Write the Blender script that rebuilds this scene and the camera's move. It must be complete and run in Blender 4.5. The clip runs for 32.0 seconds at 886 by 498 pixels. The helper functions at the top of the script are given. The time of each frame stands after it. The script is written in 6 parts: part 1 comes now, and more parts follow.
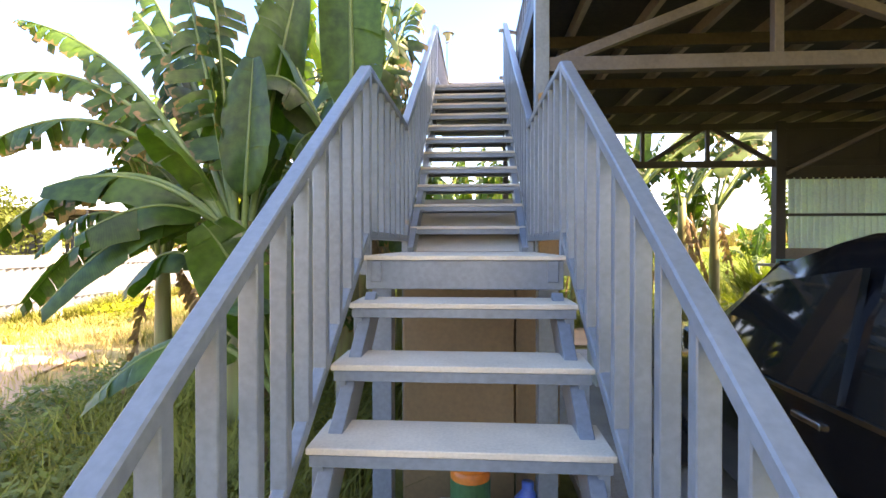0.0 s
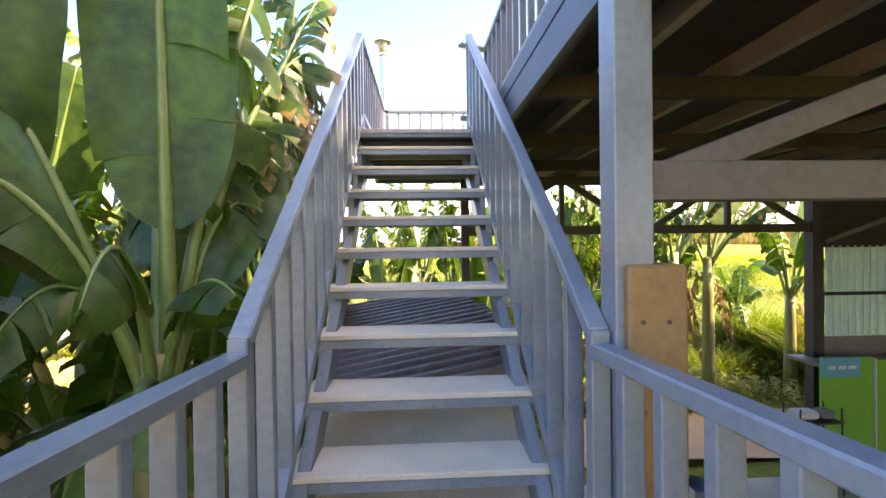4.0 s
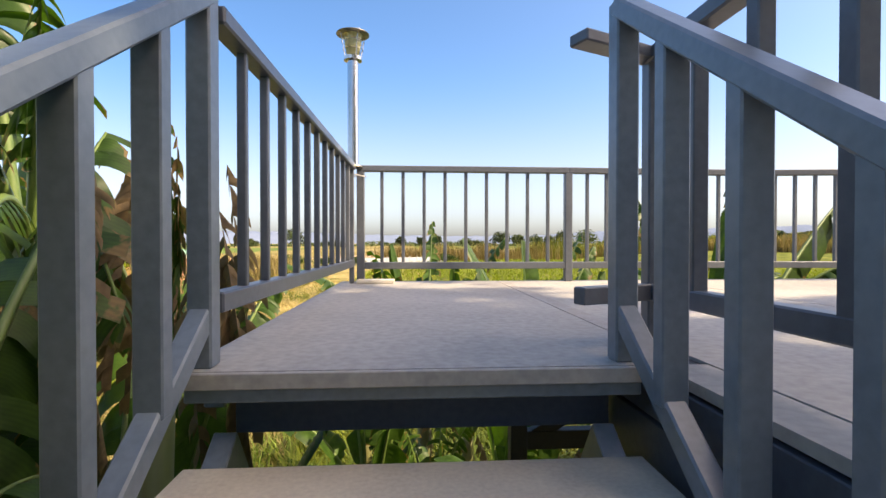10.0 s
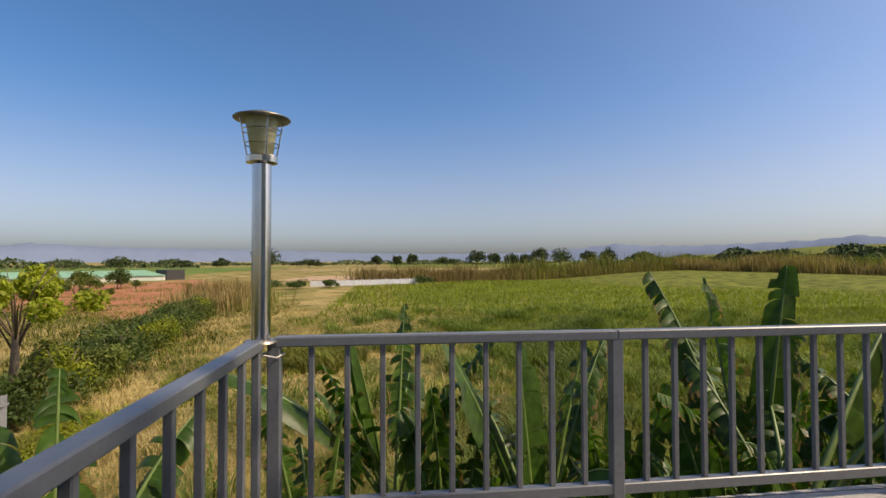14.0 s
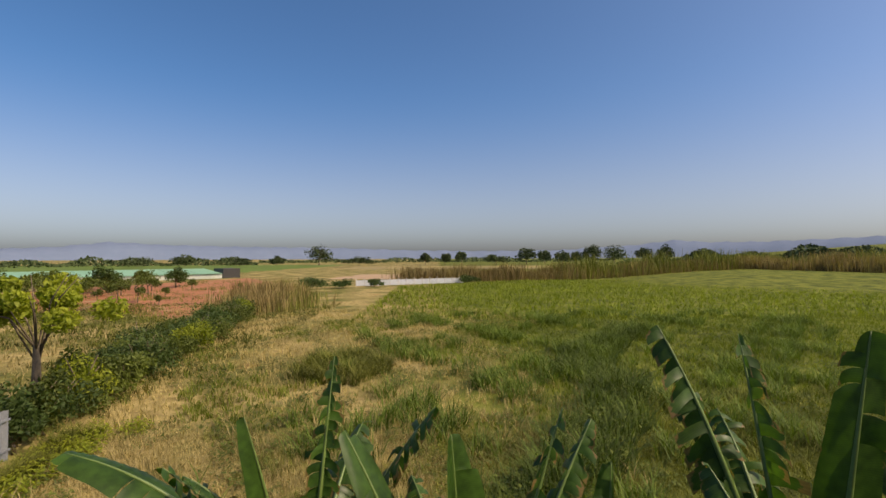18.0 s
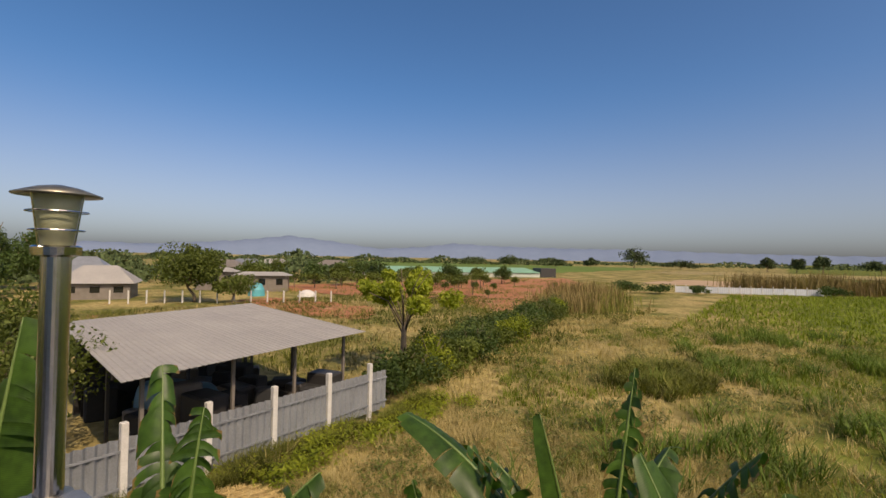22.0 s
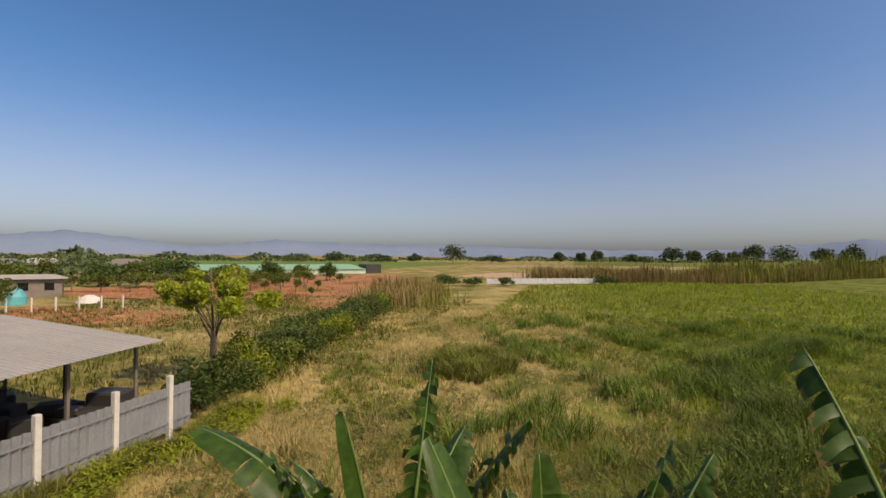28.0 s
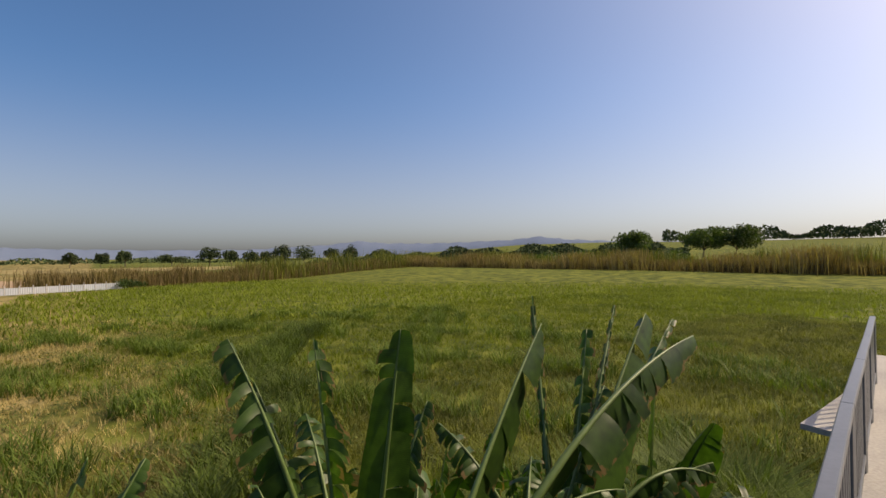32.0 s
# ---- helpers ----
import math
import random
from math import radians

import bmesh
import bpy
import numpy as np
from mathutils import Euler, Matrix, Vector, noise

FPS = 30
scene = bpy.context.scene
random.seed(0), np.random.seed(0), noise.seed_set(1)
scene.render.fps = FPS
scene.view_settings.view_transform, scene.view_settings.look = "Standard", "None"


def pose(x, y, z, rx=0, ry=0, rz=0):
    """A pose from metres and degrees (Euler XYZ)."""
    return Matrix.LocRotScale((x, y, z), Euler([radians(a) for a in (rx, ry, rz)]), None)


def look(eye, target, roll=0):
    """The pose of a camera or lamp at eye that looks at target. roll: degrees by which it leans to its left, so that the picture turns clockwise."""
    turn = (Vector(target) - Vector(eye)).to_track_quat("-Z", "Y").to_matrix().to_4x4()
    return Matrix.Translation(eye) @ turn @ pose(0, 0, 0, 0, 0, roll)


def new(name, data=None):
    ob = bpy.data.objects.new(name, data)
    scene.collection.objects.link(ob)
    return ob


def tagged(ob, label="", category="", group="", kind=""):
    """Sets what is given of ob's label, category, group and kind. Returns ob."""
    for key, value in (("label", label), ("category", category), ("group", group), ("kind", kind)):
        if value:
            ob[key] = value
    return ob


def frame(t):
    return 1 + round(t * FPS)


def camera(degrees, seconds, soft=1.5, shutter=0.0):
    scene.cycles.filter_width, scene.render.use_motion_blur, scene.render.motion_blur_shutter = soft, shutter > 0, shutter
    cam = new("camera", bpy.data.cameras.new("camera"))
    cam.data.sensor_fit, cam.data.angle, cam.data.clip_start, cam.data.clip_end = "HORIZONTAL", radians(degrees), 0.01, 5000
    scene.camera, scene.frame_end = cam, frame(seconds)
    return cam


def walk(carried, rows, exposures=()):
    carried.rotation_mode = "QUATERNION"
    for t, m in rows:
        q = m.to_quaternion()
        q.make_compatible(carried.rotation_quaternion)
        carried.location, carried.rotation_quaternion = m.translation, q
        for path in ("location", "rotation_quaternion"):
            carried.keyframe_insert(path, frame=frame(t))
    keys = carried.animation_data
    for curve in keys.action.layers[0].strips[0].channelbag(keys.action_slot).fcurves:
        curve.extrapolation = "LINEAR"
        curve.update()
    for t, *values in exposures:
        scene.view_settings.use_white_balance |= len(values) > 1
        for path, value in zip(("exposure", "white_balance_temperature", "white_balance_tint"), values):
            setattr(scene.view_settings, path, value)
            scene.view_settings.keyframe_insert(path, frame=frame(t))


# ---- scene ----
cam = camera(85, 32.0)
PATH = [
    (0, (0.047, -2.262, 1.649), (-0.080, -0.266, 1.633), -0.02),
    (0.5, (0.027, -1.744, 1.702), (-0.041, 0.255, 1.687), -0.00),
    (1, (0.027, -1.333, 1.858), (-0.006, 0.667, 1.843), -0.08),
    (1.5, (-0.009, -1.088, 2.045), (0.000, 0.912, 2.036), -0.37),
    (2, (-0.011, -0.849, 2.225), (0.032, 1.150, 2.209), -0.45),
    (2.5, (-0.023, -0.610, 2.343), (0.031, 1.389, 2.327), -0.26),
    (3, (-0.021, -0.374, 2.512), (0.065, 1.624, 2.492), -0.40),
    (3.5, (-0.026, -0.165, 2.654), (0.085, 1.831, 2.629), -0.55),
    (4, (-0.015, 0.027, 2.776), (0.098, 2.024, 2.757), -0.74),
    (4.5, (0.007, 0.244, 2.918), (0.151, 2.238, 2.882), -0.29),
    (6.5, (0.046, 1.614, 3.054), (0.173, 3.610, 3.054), 0.00),
    (7, (0.058, 1.946, 3.192), (0.162, 3.944, 3.196), -0.45),
    (7.5, (0.052, 2.184, 3.356), (0.159, 4.181, 3.353), -0.54),
    (8, (0.022, 2.372, 3.480), (0.137, 4.368, 3.477), -0.42),
    (8.5, (-0.002, 2.555, 3.605), (0.123, 4.551, 3.601), -0.04),
    (9, (0.014, 2.732, 3.744), (0.134, 4.728, 3.729), -0.29),
    (9.5, (-0.021, 2.870, 3.871), (0.104, 4.866, 3.851), -0.13),
    (10, (-0.015, 3.020, 3.988), (0.113, 5.016, 3.964), 0.01),
    (10.5, (0.016, 3.207, 4.058), (0.145, 5.202, 4.055), 0.01),
    (11, (-0.001, 3.400, 4.155), (0.128, 5.396, 4.159), 0.25),
    (11.5, (0.002, 3.568, 4.266), (0.141, 5.563, 4.269), 0.13),
    (12, (0.004, 3.734, 4.388), (0.170, 5.727, 4.402), -0.13),
    (12.5, (-0.026, 3.871, 4.475), (0.159, 5.862, 4.507), -0.07),
    (13, (-0.020, 4.008, 4.562), (0.184, 5.997, 4.616), -0.09),
    (13.5, (0.046, 4.170, 4.680), (0.263, 6.158, 4.728), -0.17),
    (14, (0.087, 4.294, 4.799), (0.313, 6.281, 4.848), -0.16),
    (14.5, (0.127, 4.495, 4.927), (0.362, 6.481, 4.973), -0.08),
    (15, (0.213, 4.674, 5.015), (0.476, 6.656, 5.062), 0.03),
    (15.5, (0.337, 4.874, 5.079), (0.606, 6.855, 5.124), 0.33),
    (17.5, (1.158, 5.459, 5.177), (1.258, 7.456, 5.213), -0.73),
    (18, (1.227, 5.575, 5.187), (1.247, 7.574, 5.225), -0.22),
    (18.5, (1.315, 5.659, 5.195), (1.303, 7.659, 5.237), -0.12),
    (19, (1.397, 5.738, 5.193), (1.315, 7.736, 5.237), 0.17),
    (19.5, (1.425, 5.774, 5.198), (1.188, 7.759, 5.245), 0.32),
    (20, (1.422, 5.751, 5.215), (0.972, 7.699, 5.262), 0.55),
    (20.5, (1.466, 5.666, 5.248), (0.789, 7.548, 5.290), 0.67),
    (21, (1.433, 5.667, 5.240), (0.560, 7.466, 5.282), 0.95),
    (21.5, (1.359, 5.709, 5.219), (0.331, 7.424, 5.258), 1.07),
    (22, (1.310, 5.741, 5.193), (0.151, 7.371, 5.229), 1.09),
    (22.5, (1.298, 5.731, 5.187), (0.019, 7.269, 5.219), 1.07),
    (23, (1.296, 5.708, 5.189), (-0.085, 7.154, 5.218), 1.22),
    (23.5, (1.303, 5.669, 5.186), (-0.159, 7.034, 5.212), 1.13),
    (24, (1.314, 5.655, 5.191), (-0.203, 6.958, 5.214), 1.30),
    (24.5, (1.311, 5.663, 5.193), (-0.234, 6.933, 5.213), 1.24),
    (26.5, (1.432, 5.773, 5.203), (0.210, 7.355, 5.226), 0.94),
    (27, (1.481, 5.741, 5.219), (0.447, 7.453, 5.245), 0.66),
    (27.5, (1.483, 5.742, 5.233), (0.694, 7.580, 5.260), 0.65),
    (28, (1.505, 5.770, 5.224), (0.986, 7.701, 5.254), 0.49),
    (28.5, (1.549, 5.761, 5.235), (1.308, 7.746, 5.268), 0.26),
    (29, (1.619, 5.675, 5.258), (1.648, 7.674, 5.291), 0.23),
    (29.5, (1.642, 5.650, 5.268), (1.917, 7.631, 5.300), -0.05),
    (30, (1.668, 5.648, 5.268), (2.187, 7.579, 5.302), -0.07),
    (30.5, (1.729, 5.658, 5.260), (2.456, 7.521, 5.293), -0.20),
    (31, (1.830, 5.678, 5.259), (2.708, 7.475, 5.291), -0.29),
    (31.5, (1.964, 5.690, 5.251), (2.983, 7.410, 5.283), -0.37),
    (32, (2.116, 5.637, 5.233), (3.291, 7.255, 5.263), -0.45),
]
EXPOSURES = [(0.0, 3.2, 9900, 24), (2.0, 3.08, 9900, 24), (4.5, 3.08, 9900, 24), (7.5, 2.9, 9850, 24), (9.0, 2.0, 9500, 20), (10.5, 1.0, 8800, 14), (12.0, 0.43, 8200, 14), (14.0, 0.22, 8100, 14), (20.0, 0.0, 8200, 15), (24.0, -0.1, 8200, 15), (28.0, 0.02, 8300, 15), (32.0, 0.02, 8400, 15)]
walk(cam, [(t, look(e, g, r)) for t, e, g, r in PATH], EXPOSURES)

# ---- daylight: a hazy dry-season sky, sun behind the house on the +x side ----
SUN_ELEV, SUN_AZ = radians(46), radians(111)     # azimuth clockwise from +y
world = bpy.data.worlds.new("world")
scene.world = world
world.use_nodes = True
wn = world.node_tree.nodes
sky = wn.new("ShaderNodeTexSky")
sky.sky_type, sky.sun_disc = "NISHITA", False
sky.sun_elevation, sky.sun_rotation = SUN_ELEV, SUN_AZ
sky.altitude, sky.air_density, sky.dust_density, sky.ozone_density = 200, 0.62, 2.4, 2.4
wn["Background"].inputs["Strength"].default_value = 0.15
deep = wn.new("ShaderNodeHueSaturation")     # a little deeper blue, the same over the whole sky
deep.inputs["Saturation"].default_value, deep.inputs["Value"].default_value = 1.31, 1.32
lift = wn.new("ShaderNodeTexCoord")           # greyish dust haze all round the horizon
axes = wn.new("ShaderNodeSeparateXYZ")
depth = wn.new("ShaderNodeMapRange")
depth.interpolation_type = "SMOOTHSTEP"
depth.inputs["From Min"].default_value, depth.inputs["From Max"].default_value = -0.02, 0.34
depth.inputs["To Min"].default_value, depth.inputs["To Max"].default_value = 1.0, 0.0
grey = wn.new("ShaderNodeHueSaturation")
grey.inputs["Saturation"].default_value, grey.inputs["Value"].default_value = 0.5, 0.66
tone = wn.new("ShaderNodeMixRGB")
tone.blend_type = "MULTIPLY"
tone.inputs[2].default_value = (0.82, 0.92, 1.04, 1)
wl = world.node_tree.links.new
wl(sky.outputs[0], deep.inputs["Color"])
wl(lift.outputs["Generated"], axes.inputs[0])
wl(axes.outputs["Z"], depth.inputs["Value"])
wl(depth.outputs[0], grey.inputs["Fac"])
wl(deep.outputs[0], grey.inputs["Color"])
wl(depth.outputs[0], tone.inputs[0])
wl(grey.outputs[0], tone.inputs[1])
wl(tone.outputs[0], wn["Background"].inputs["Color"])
sun_data = bpy.data.lights.new("sun", "SUN")
sun_data.energy, sun_data.angle, sun_data.color = 3.7, radians(0.6), (1.0, 0.92, 0.79)
sun = new("sun", sun_data)
sun.matrix_world = look((0, 0, 0), (-math.sin(SUN_AZ) * math.cos(SUN_ELEV), -math.cos(SUN_AZ) * math.cos(SUN_ELEV), -math.sin(SUN_ELEV)))


# ---- materials ----
def mat(name, base, rough=0.6, metal=0.0, dark=None, scale=6.0, fine=60.0, bump=0.15, mix=0.5, spot=None, spot_scale=2.0, spot_at=0.62, vary=0.0, translucent=0.0, stretch=(1, 1, 1), spec=0.5, rim=None, glow=(1.5, 1.7, 0.6)):
    """Two-scale procedural surface: broad blotches, fine grain with bump, and optional stains of their own colour."""
    m = bpy.data.materials.new(name)
    m.use_nodes = True
    nt = m.node_tree
    n, link = nt.nodes, nt.links.new
    bsdf = n["Principled BSDF"]
    bsdf.inputs["Roughness"].default_value = rough
    bsdf.inputs["Metallic"].default_value = metal
    bsdf.inputs["Specular IOR Level"].default_value = spec
    dark = dark or tuple(c * 0.72 for c in base)
    co = n.new("ShaderNodeTexCoord")
    mp = n.new("ShaderNodeMapping")
    mp.inputs["Scale"].default_value = stretch
    link(co.outputs["Object"], mp.inputs["Vector"])
    a, b = n.new("ShaderNodeTexNoise"), n.new("ShaderNodeTexNoise")
    a.inputs["Scale"].default_value, a.inputs["Detail"].default_value = scale, 6
    b.inputs["Scale"].default_value, b.inputs["Detail"].default_value = fine, 4
    link(mp.outputs[0], a.inputs["Vector"])
    link(mp.outputs[0], b.inputs["Vector"])
    mixn = n.new("ShaderNodeMath")
    mixn.operation = "MULTIPLY_ADD"
    mixn.inputs[1].default_value = 0.45
    link(b.outputs[0], mixn.inputs[0])
    sc = n.new("ShaderNodeMath")
    sc.operation = "MULTIPLY"
    sc.inputs[1].default_value = 0.55
    link(a.outputs[0], sc.inputs[0])
    link(sc.outputs[0], mixn.inputs[2])
    ramp = n.new("ShaderNodeValToRGB")
    ramp.color_ramp.elements[0].position, ramp.color_ramp.elements[1].position = 0.5 - 0.25 * mix, 0.5 + 0.25 * mix
    ramp.color_ramp.elements[0].color, ramp.color_ramp.elements[1].color = (*dark, 1), (*base, 1)
    link(mixn.outputs[0], ramp.inputs[0])
    out = ramp.outputs[0]
    if spot:
        s = n.new("ShaderNodeTexNoise")
        s.inputs["Scale"].default_value, s.inputs["Detail"].default_value = spot_scale, 5
        link(co.outputs["Object"], s.inputs["Vector"])
        r2 = n.new("ShaderNodeValToRGB")
        r2.color_ramp.elements[0].position, r2.color_ramp.elements[1].position = spot_at, spot_at + 0.08
        link(s.outputs[0], r2.inputs[0])
        mx = n.new("ShaderNodeMixRGB")
        link(r2.outputs[0], mx.inputs[0])
        link(out, mx.inputs[1])
        mx.inputs[2].default_value = (*spot, 1)
        out = mx.outputs[0]
    if vary:
        info = n.new("ShaderNodeObjectInfo")
        geo = n.new("ShaderNodeNewGeometry")
        add = n.new("ShaderNodeMath")
        add.operation = "ADD"
        link(info.outputs["Random"], add.inputs[0])
        link(geo.outputs["Random Per Island"], add.inputs[1])
        mr = n.new("ShaderNodeMapRange")
        mr.inputs["From Max"].default_value = 2.0
        mr.inputs["To Min"].default_value, mr.inputs["To Max"].default_value = 1 - vary, 1 + vary
        link(add.outputs[0], mr.inputs["Value"])
        hs = n.new("ShaderNodeHueSaturation")
        link(mr.outputs[0], hs.inputs["Value"])
        link(out, hs.inputs["Color"])
        out = hs.outputs[0]
    if rim:                                # withered edge of a blade, from the mesh's own "edge" value
        at = n.new("ShaderNodeAttribute")
        at.attribute_name = "edge"
        wear = n.new("ShaderNodeMath")
        wear.operation = "MULTIPLY_ADD"
        wear.inputs[1].default_value = 0.9
        link(at.outputs["Fac"], wear.inputs[0])
        lift = n.new("ShaderNodeMath")
        lift.operation = "MULTIPLY"
        lift.inputs[1].default_value = 0.55
        link(b.outputs[0], lift.inputs[0])
        link(lift.outputs[0], wear.inputs[2])
        r3 = n.new("ShaderNodeValToRGB")
        r3.color_ramp.elements[0].position = 0.96
        r3.color_ramp.elements[1].position = 1.0
        sc2 = n.new("ShaderNodeMath")
        sc2.operation = "MULTIPLY"
        sc2.inputs[1].default_value = 0.87
        link(wear.outputs[0], sc2.inputs[0])
        link(sc2.outputs[0], r3.inputs[0])
        mr2 = n.new("ShaderNodeMixRGB")
        link(r3.outputs[0], mr2.inputs[0])
        link(out, mr2.inputs[1])
        mr2.inputs[2].default_value = (*rim, 1)
        out = mr2.outputs[0]
        vein = n.new("ShaderNodeAttribute")     # parallel side veins, by the length along the midrib
        vein.attribute_name = "vein"
        vs = n.new("ShaderNodeMath")
        vs.operation = "MULTIPLY"
        vs.inputs[1].default_value = 560.0
        link(vein.outputs["Fac"], vs.inputs[0])
        sn = n.new("ShaderNodeMath")
        sn.operation = "SINE"
        link(vs.outputs[0], sn.inputs[0])
        vr = n.new("ShaderNodeMapRange")
        vr.inputs["From Min"].default_value = -1.0
        vr.inputs["To Min"].default_value, vr.inputs["To Max"].default_value = 0.9, 1.08
        link(sn.outputs[0], vr.inputs["Value"])
        vh = n.new("ShaderNodeHueSaturation")
        link(vr.outputs[0], vh.inputs["Value"])
        link(out, vh.inputs["Color"])
        out = vh.outputs[0]
    link(out, bsdf.inputs["Base Color"])
    if bump:
        bp = n.new("ShaderNodeBump")
        bp.inputs["Strength"].default_value, bp.inputs["Distance"].default_value = bump, 0.01
        link(mixn.outputs[0], bp.inputs["Height"])
        link(bp.outputs[0], bsdf.inputs["Normal"])
    if translucent:
        tr = n.new("ShaderNodeBsdfTranslucent")
        gain = n.new("ShaderNodeMixRGB")
        gain.blend_type = "MULTIPLY"
        gain.inputs[0].default_value = 1
        gain.inputs[2].default_value = (*glow, 1)
        link(out, gain.inputs[1])
        link(gain.outputs[0], tr.inputs["Color"])
        ms = n.new("ShaderNodeMixShader")
        ms.inputs[0].default_value = translucent
        link(bsdf.outputs[0], ms.inputs[1])
        link(tr.outputs[0], ms.inputs[2])
        link(ms.outputs[0], n["Material Output"].inputs[0])
    return m


STEEL = mat("grey_blue_paint", (0.178, 0.216, 0.245), 0.3, dark=(0.125, 0.157, 0.182), scale=3, fine=45, bump=0.05, spot=(0.3, 0.2, 0.11), spot_scale=7, spot_at=0.74)
# rail grey for the deck, darkened to carry the shade on it
RAILSHADE = mat("shaded_grey_rail_paint", (0.12, 0.132, 0.148), 0.34, dark=(0.09, 0.1, 0.112), scale=3, fine=45, bump=0.05, spot=(0.24, 0.17, 0.11), spot_scale=9, spot_at=0.75)
STEEL_DARK = mat("dark_blue_grey_paint", (0.085, 0.10, 0.125), 0.5, dark=(0.06, 0.07, 0.09), scale=2.5, fine=50, bump=0.08)
TREAD = mat("fibre_cement_board", (0.6, 0.53, 0.41), 0.8, dark=(0.48, 0.42, 0.325), scale=5, fine=90, bump=0.12, vary=0.06, spot=(0.3, 0.26, 0.22), spot_scale=9, spot_at=0.7)
CEMENT = mat("cement_floor", (0.41, 0.39, 0.35), 0.72, dark=(0.27, 0.26, 0.24), scale=1.3, fine=40, bump=0.1, spot=(0.25, 0.235, 0.215), spot_scale=1.7, spot_at=0.66)
CONCRETE = mat("concrete", (0.4, 0.37, 0.32), 0.85, scale=3, fine=60, bump=0.25)
BROWN = mat("brown_painted_board", (0.235, 0.15, 0.075), 0.45, dark=(0.18, 0.115, 0.06), scale=2, fine=40, bump=0.06)
OCHRE = mat("ochre_painted_concrete", (0.27, 0.155, 0.06), 0.7, dark=(0.2, 0.112, 0.045), scale=5, fine=50, bump=0.2, spot=(0.2, 0.13, 0.07), spot_scale=12, spot_at=0.66)
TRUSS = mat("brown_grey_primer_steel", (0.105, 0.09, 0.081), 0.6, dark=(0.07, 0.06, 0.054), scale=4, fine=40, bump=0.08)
# joist steel lightened to stand in for the light along its edges
JOIST = mat("brightened_galvanised_channel", (0.27, 0.24, 0.2), 0.45, dark=(0.19, 0.165, 0.14), scale=4, fine=40, bump=0.08, metal=0.2)
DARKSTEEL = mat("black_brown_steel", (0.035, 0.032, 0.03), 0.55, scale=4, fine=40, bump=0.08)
# near-black brown, shared by the deck's underside and the purlins
SOFFIT = mat("dark_brown_deck_underside", (0.044, 0.036, 0.029), 0.85, dark=(0.022, 0.018, 0.014), scale=1.5, fine=25, bump=0.2)
CORRUG = mat("dark_brown_corrugated_sheet", (0.2, 0.145, 0.14), 0.5, dark=(0.12, 0.085, 0.085), scale=2, fine=30, bump=0.1, spot=(0.2, 0.17, 0.16), spot_scale=4, spot_at=0.62)
STAINLESS = mat("stainless_steel", (0.62, 0.6, 0.57), 0.18, metal=1.0, dark=(0.5, 0.48, 0.46), scale=3, fine=80, bump=0.02)
LAMPGLASS = mat("yellowed_frosted_glass", (0.55, 0.55, 0.36), 0.3, dark=(0.45, 0.45, 0.28), scale=4, fine=30, bump=0.02, translucent=0.35, glow=(1.4, 1.35, 1.0))
BRONZE = mat("tarnished_lamp_cap", (0.34, 0.31, 0.24), 0.35, metal=0.8, scale=8, fine=50, bump=0.05)
TILE = mat("cream_ceramic_tile", (0.66, 0.6, 0.5), 0.35, dark=(0.6, 0.545, 0.45), scale=3, fine=60, bump=0.02)
LEAF = mat("banana_leaf", (0.058, 0.122, 0.018), 0.42, dark=(0.02, 0.05, 0.008), scale=2.5, fine=14, bump=0.12, vary=0.28, translucent=0.34, spec=0.36, spot=(0.24, 0.19, 0.06), spot_scale=3.2, spot_at=0.74, rim=(0.2, 0.13, 0.05))
RIB = mat("banana_midrib", (0.13, 0.195, 0.05), 0.45, dark=(0.09, 0.145, 0.033), scale=4, fine=30, bump=0.05)
STEM = mat("banana_pseudostem", (0.2, 0.25, 0.075), 0.55, dark=(0.11, 0.085, 0.035), scale=5, fine=18, bump=0.3, stretch=(1, 1, 0.15), mix=0.8)
DRYLEAF = mat("dry_banana_leaf", (0.26, 0.17, 0.08), 0.85, dark=(0.13, 0.085, 0.045), scale=5, fine=30, bump=0.3, vary=0.25, translucent=0.2)
GRASS = mat("green_grass", (0.215, 0.222, 0.045), 0.7, dark=(0.065, 0.075, 0.016), scale=0.35, fine=4, bump=0, vary=0.5, translucent=0.2, spec=0.2)
DARKGRASS = mat("rank_dark_grass", (0.125, 0.175, 0.03), 0.65, dark=(0.045, 0.07, 0.012), scale=0.5, fine=5, bump=0, vary=0.45, translucent=0.25, spec=0.2)
PADDOCK = mat("fresh_paddock_grass", (0.205, 0.24, 0.032), 0.7, dark=(0.1, 0.132, 0.017), scale=0.16, fine=2.5, bump=0, vary=0.35, translucent=0.3, spec=0.2)
REED = mat("dry_brown_reeds", (0.3, 0.235, 0.1), 0.85, dark=(0.15, 0.1, 0.045), scale=0.15, fine=1.5, bump=0, vary=0.35, translucent=0.2, spec=0.15)
DRYGRASS = mat("dry_grass", (0.46, 0.36, 0.165), 0.85, dark=(0.24, 0.2, 0.085), scale=0.35, fine=4, bump=0, vary=0.3, translucent=0.2, spec=0.15)
FOLIAGE = mat("tree_leaves", (0.135, 0.165, 0.032), 0.6, dark=(0.06, 0.08, 0.017), scale=0.9, fine=8, bump=0, vary=0.4, translucent=0.3, spec=0.25)
YELLOWLEAF = mat("yellow_green_leaves", (0.29, 0.31, 0.03), 0.6, dark=(0.16, 0.2, 0.02), scale=1.2, fine=9, bump=0, vary=0.3, translucent=0.35, spec=0.25)
DARKLEAF = mat("dark_shrub_leaves", (0.07, 0.11, 0.028), 0.55, dark=(0.04, 0.065, 0.016), scale=1.2, fine=9, bump=0, vary=0.4, translucent=0.25, spec=0.25)
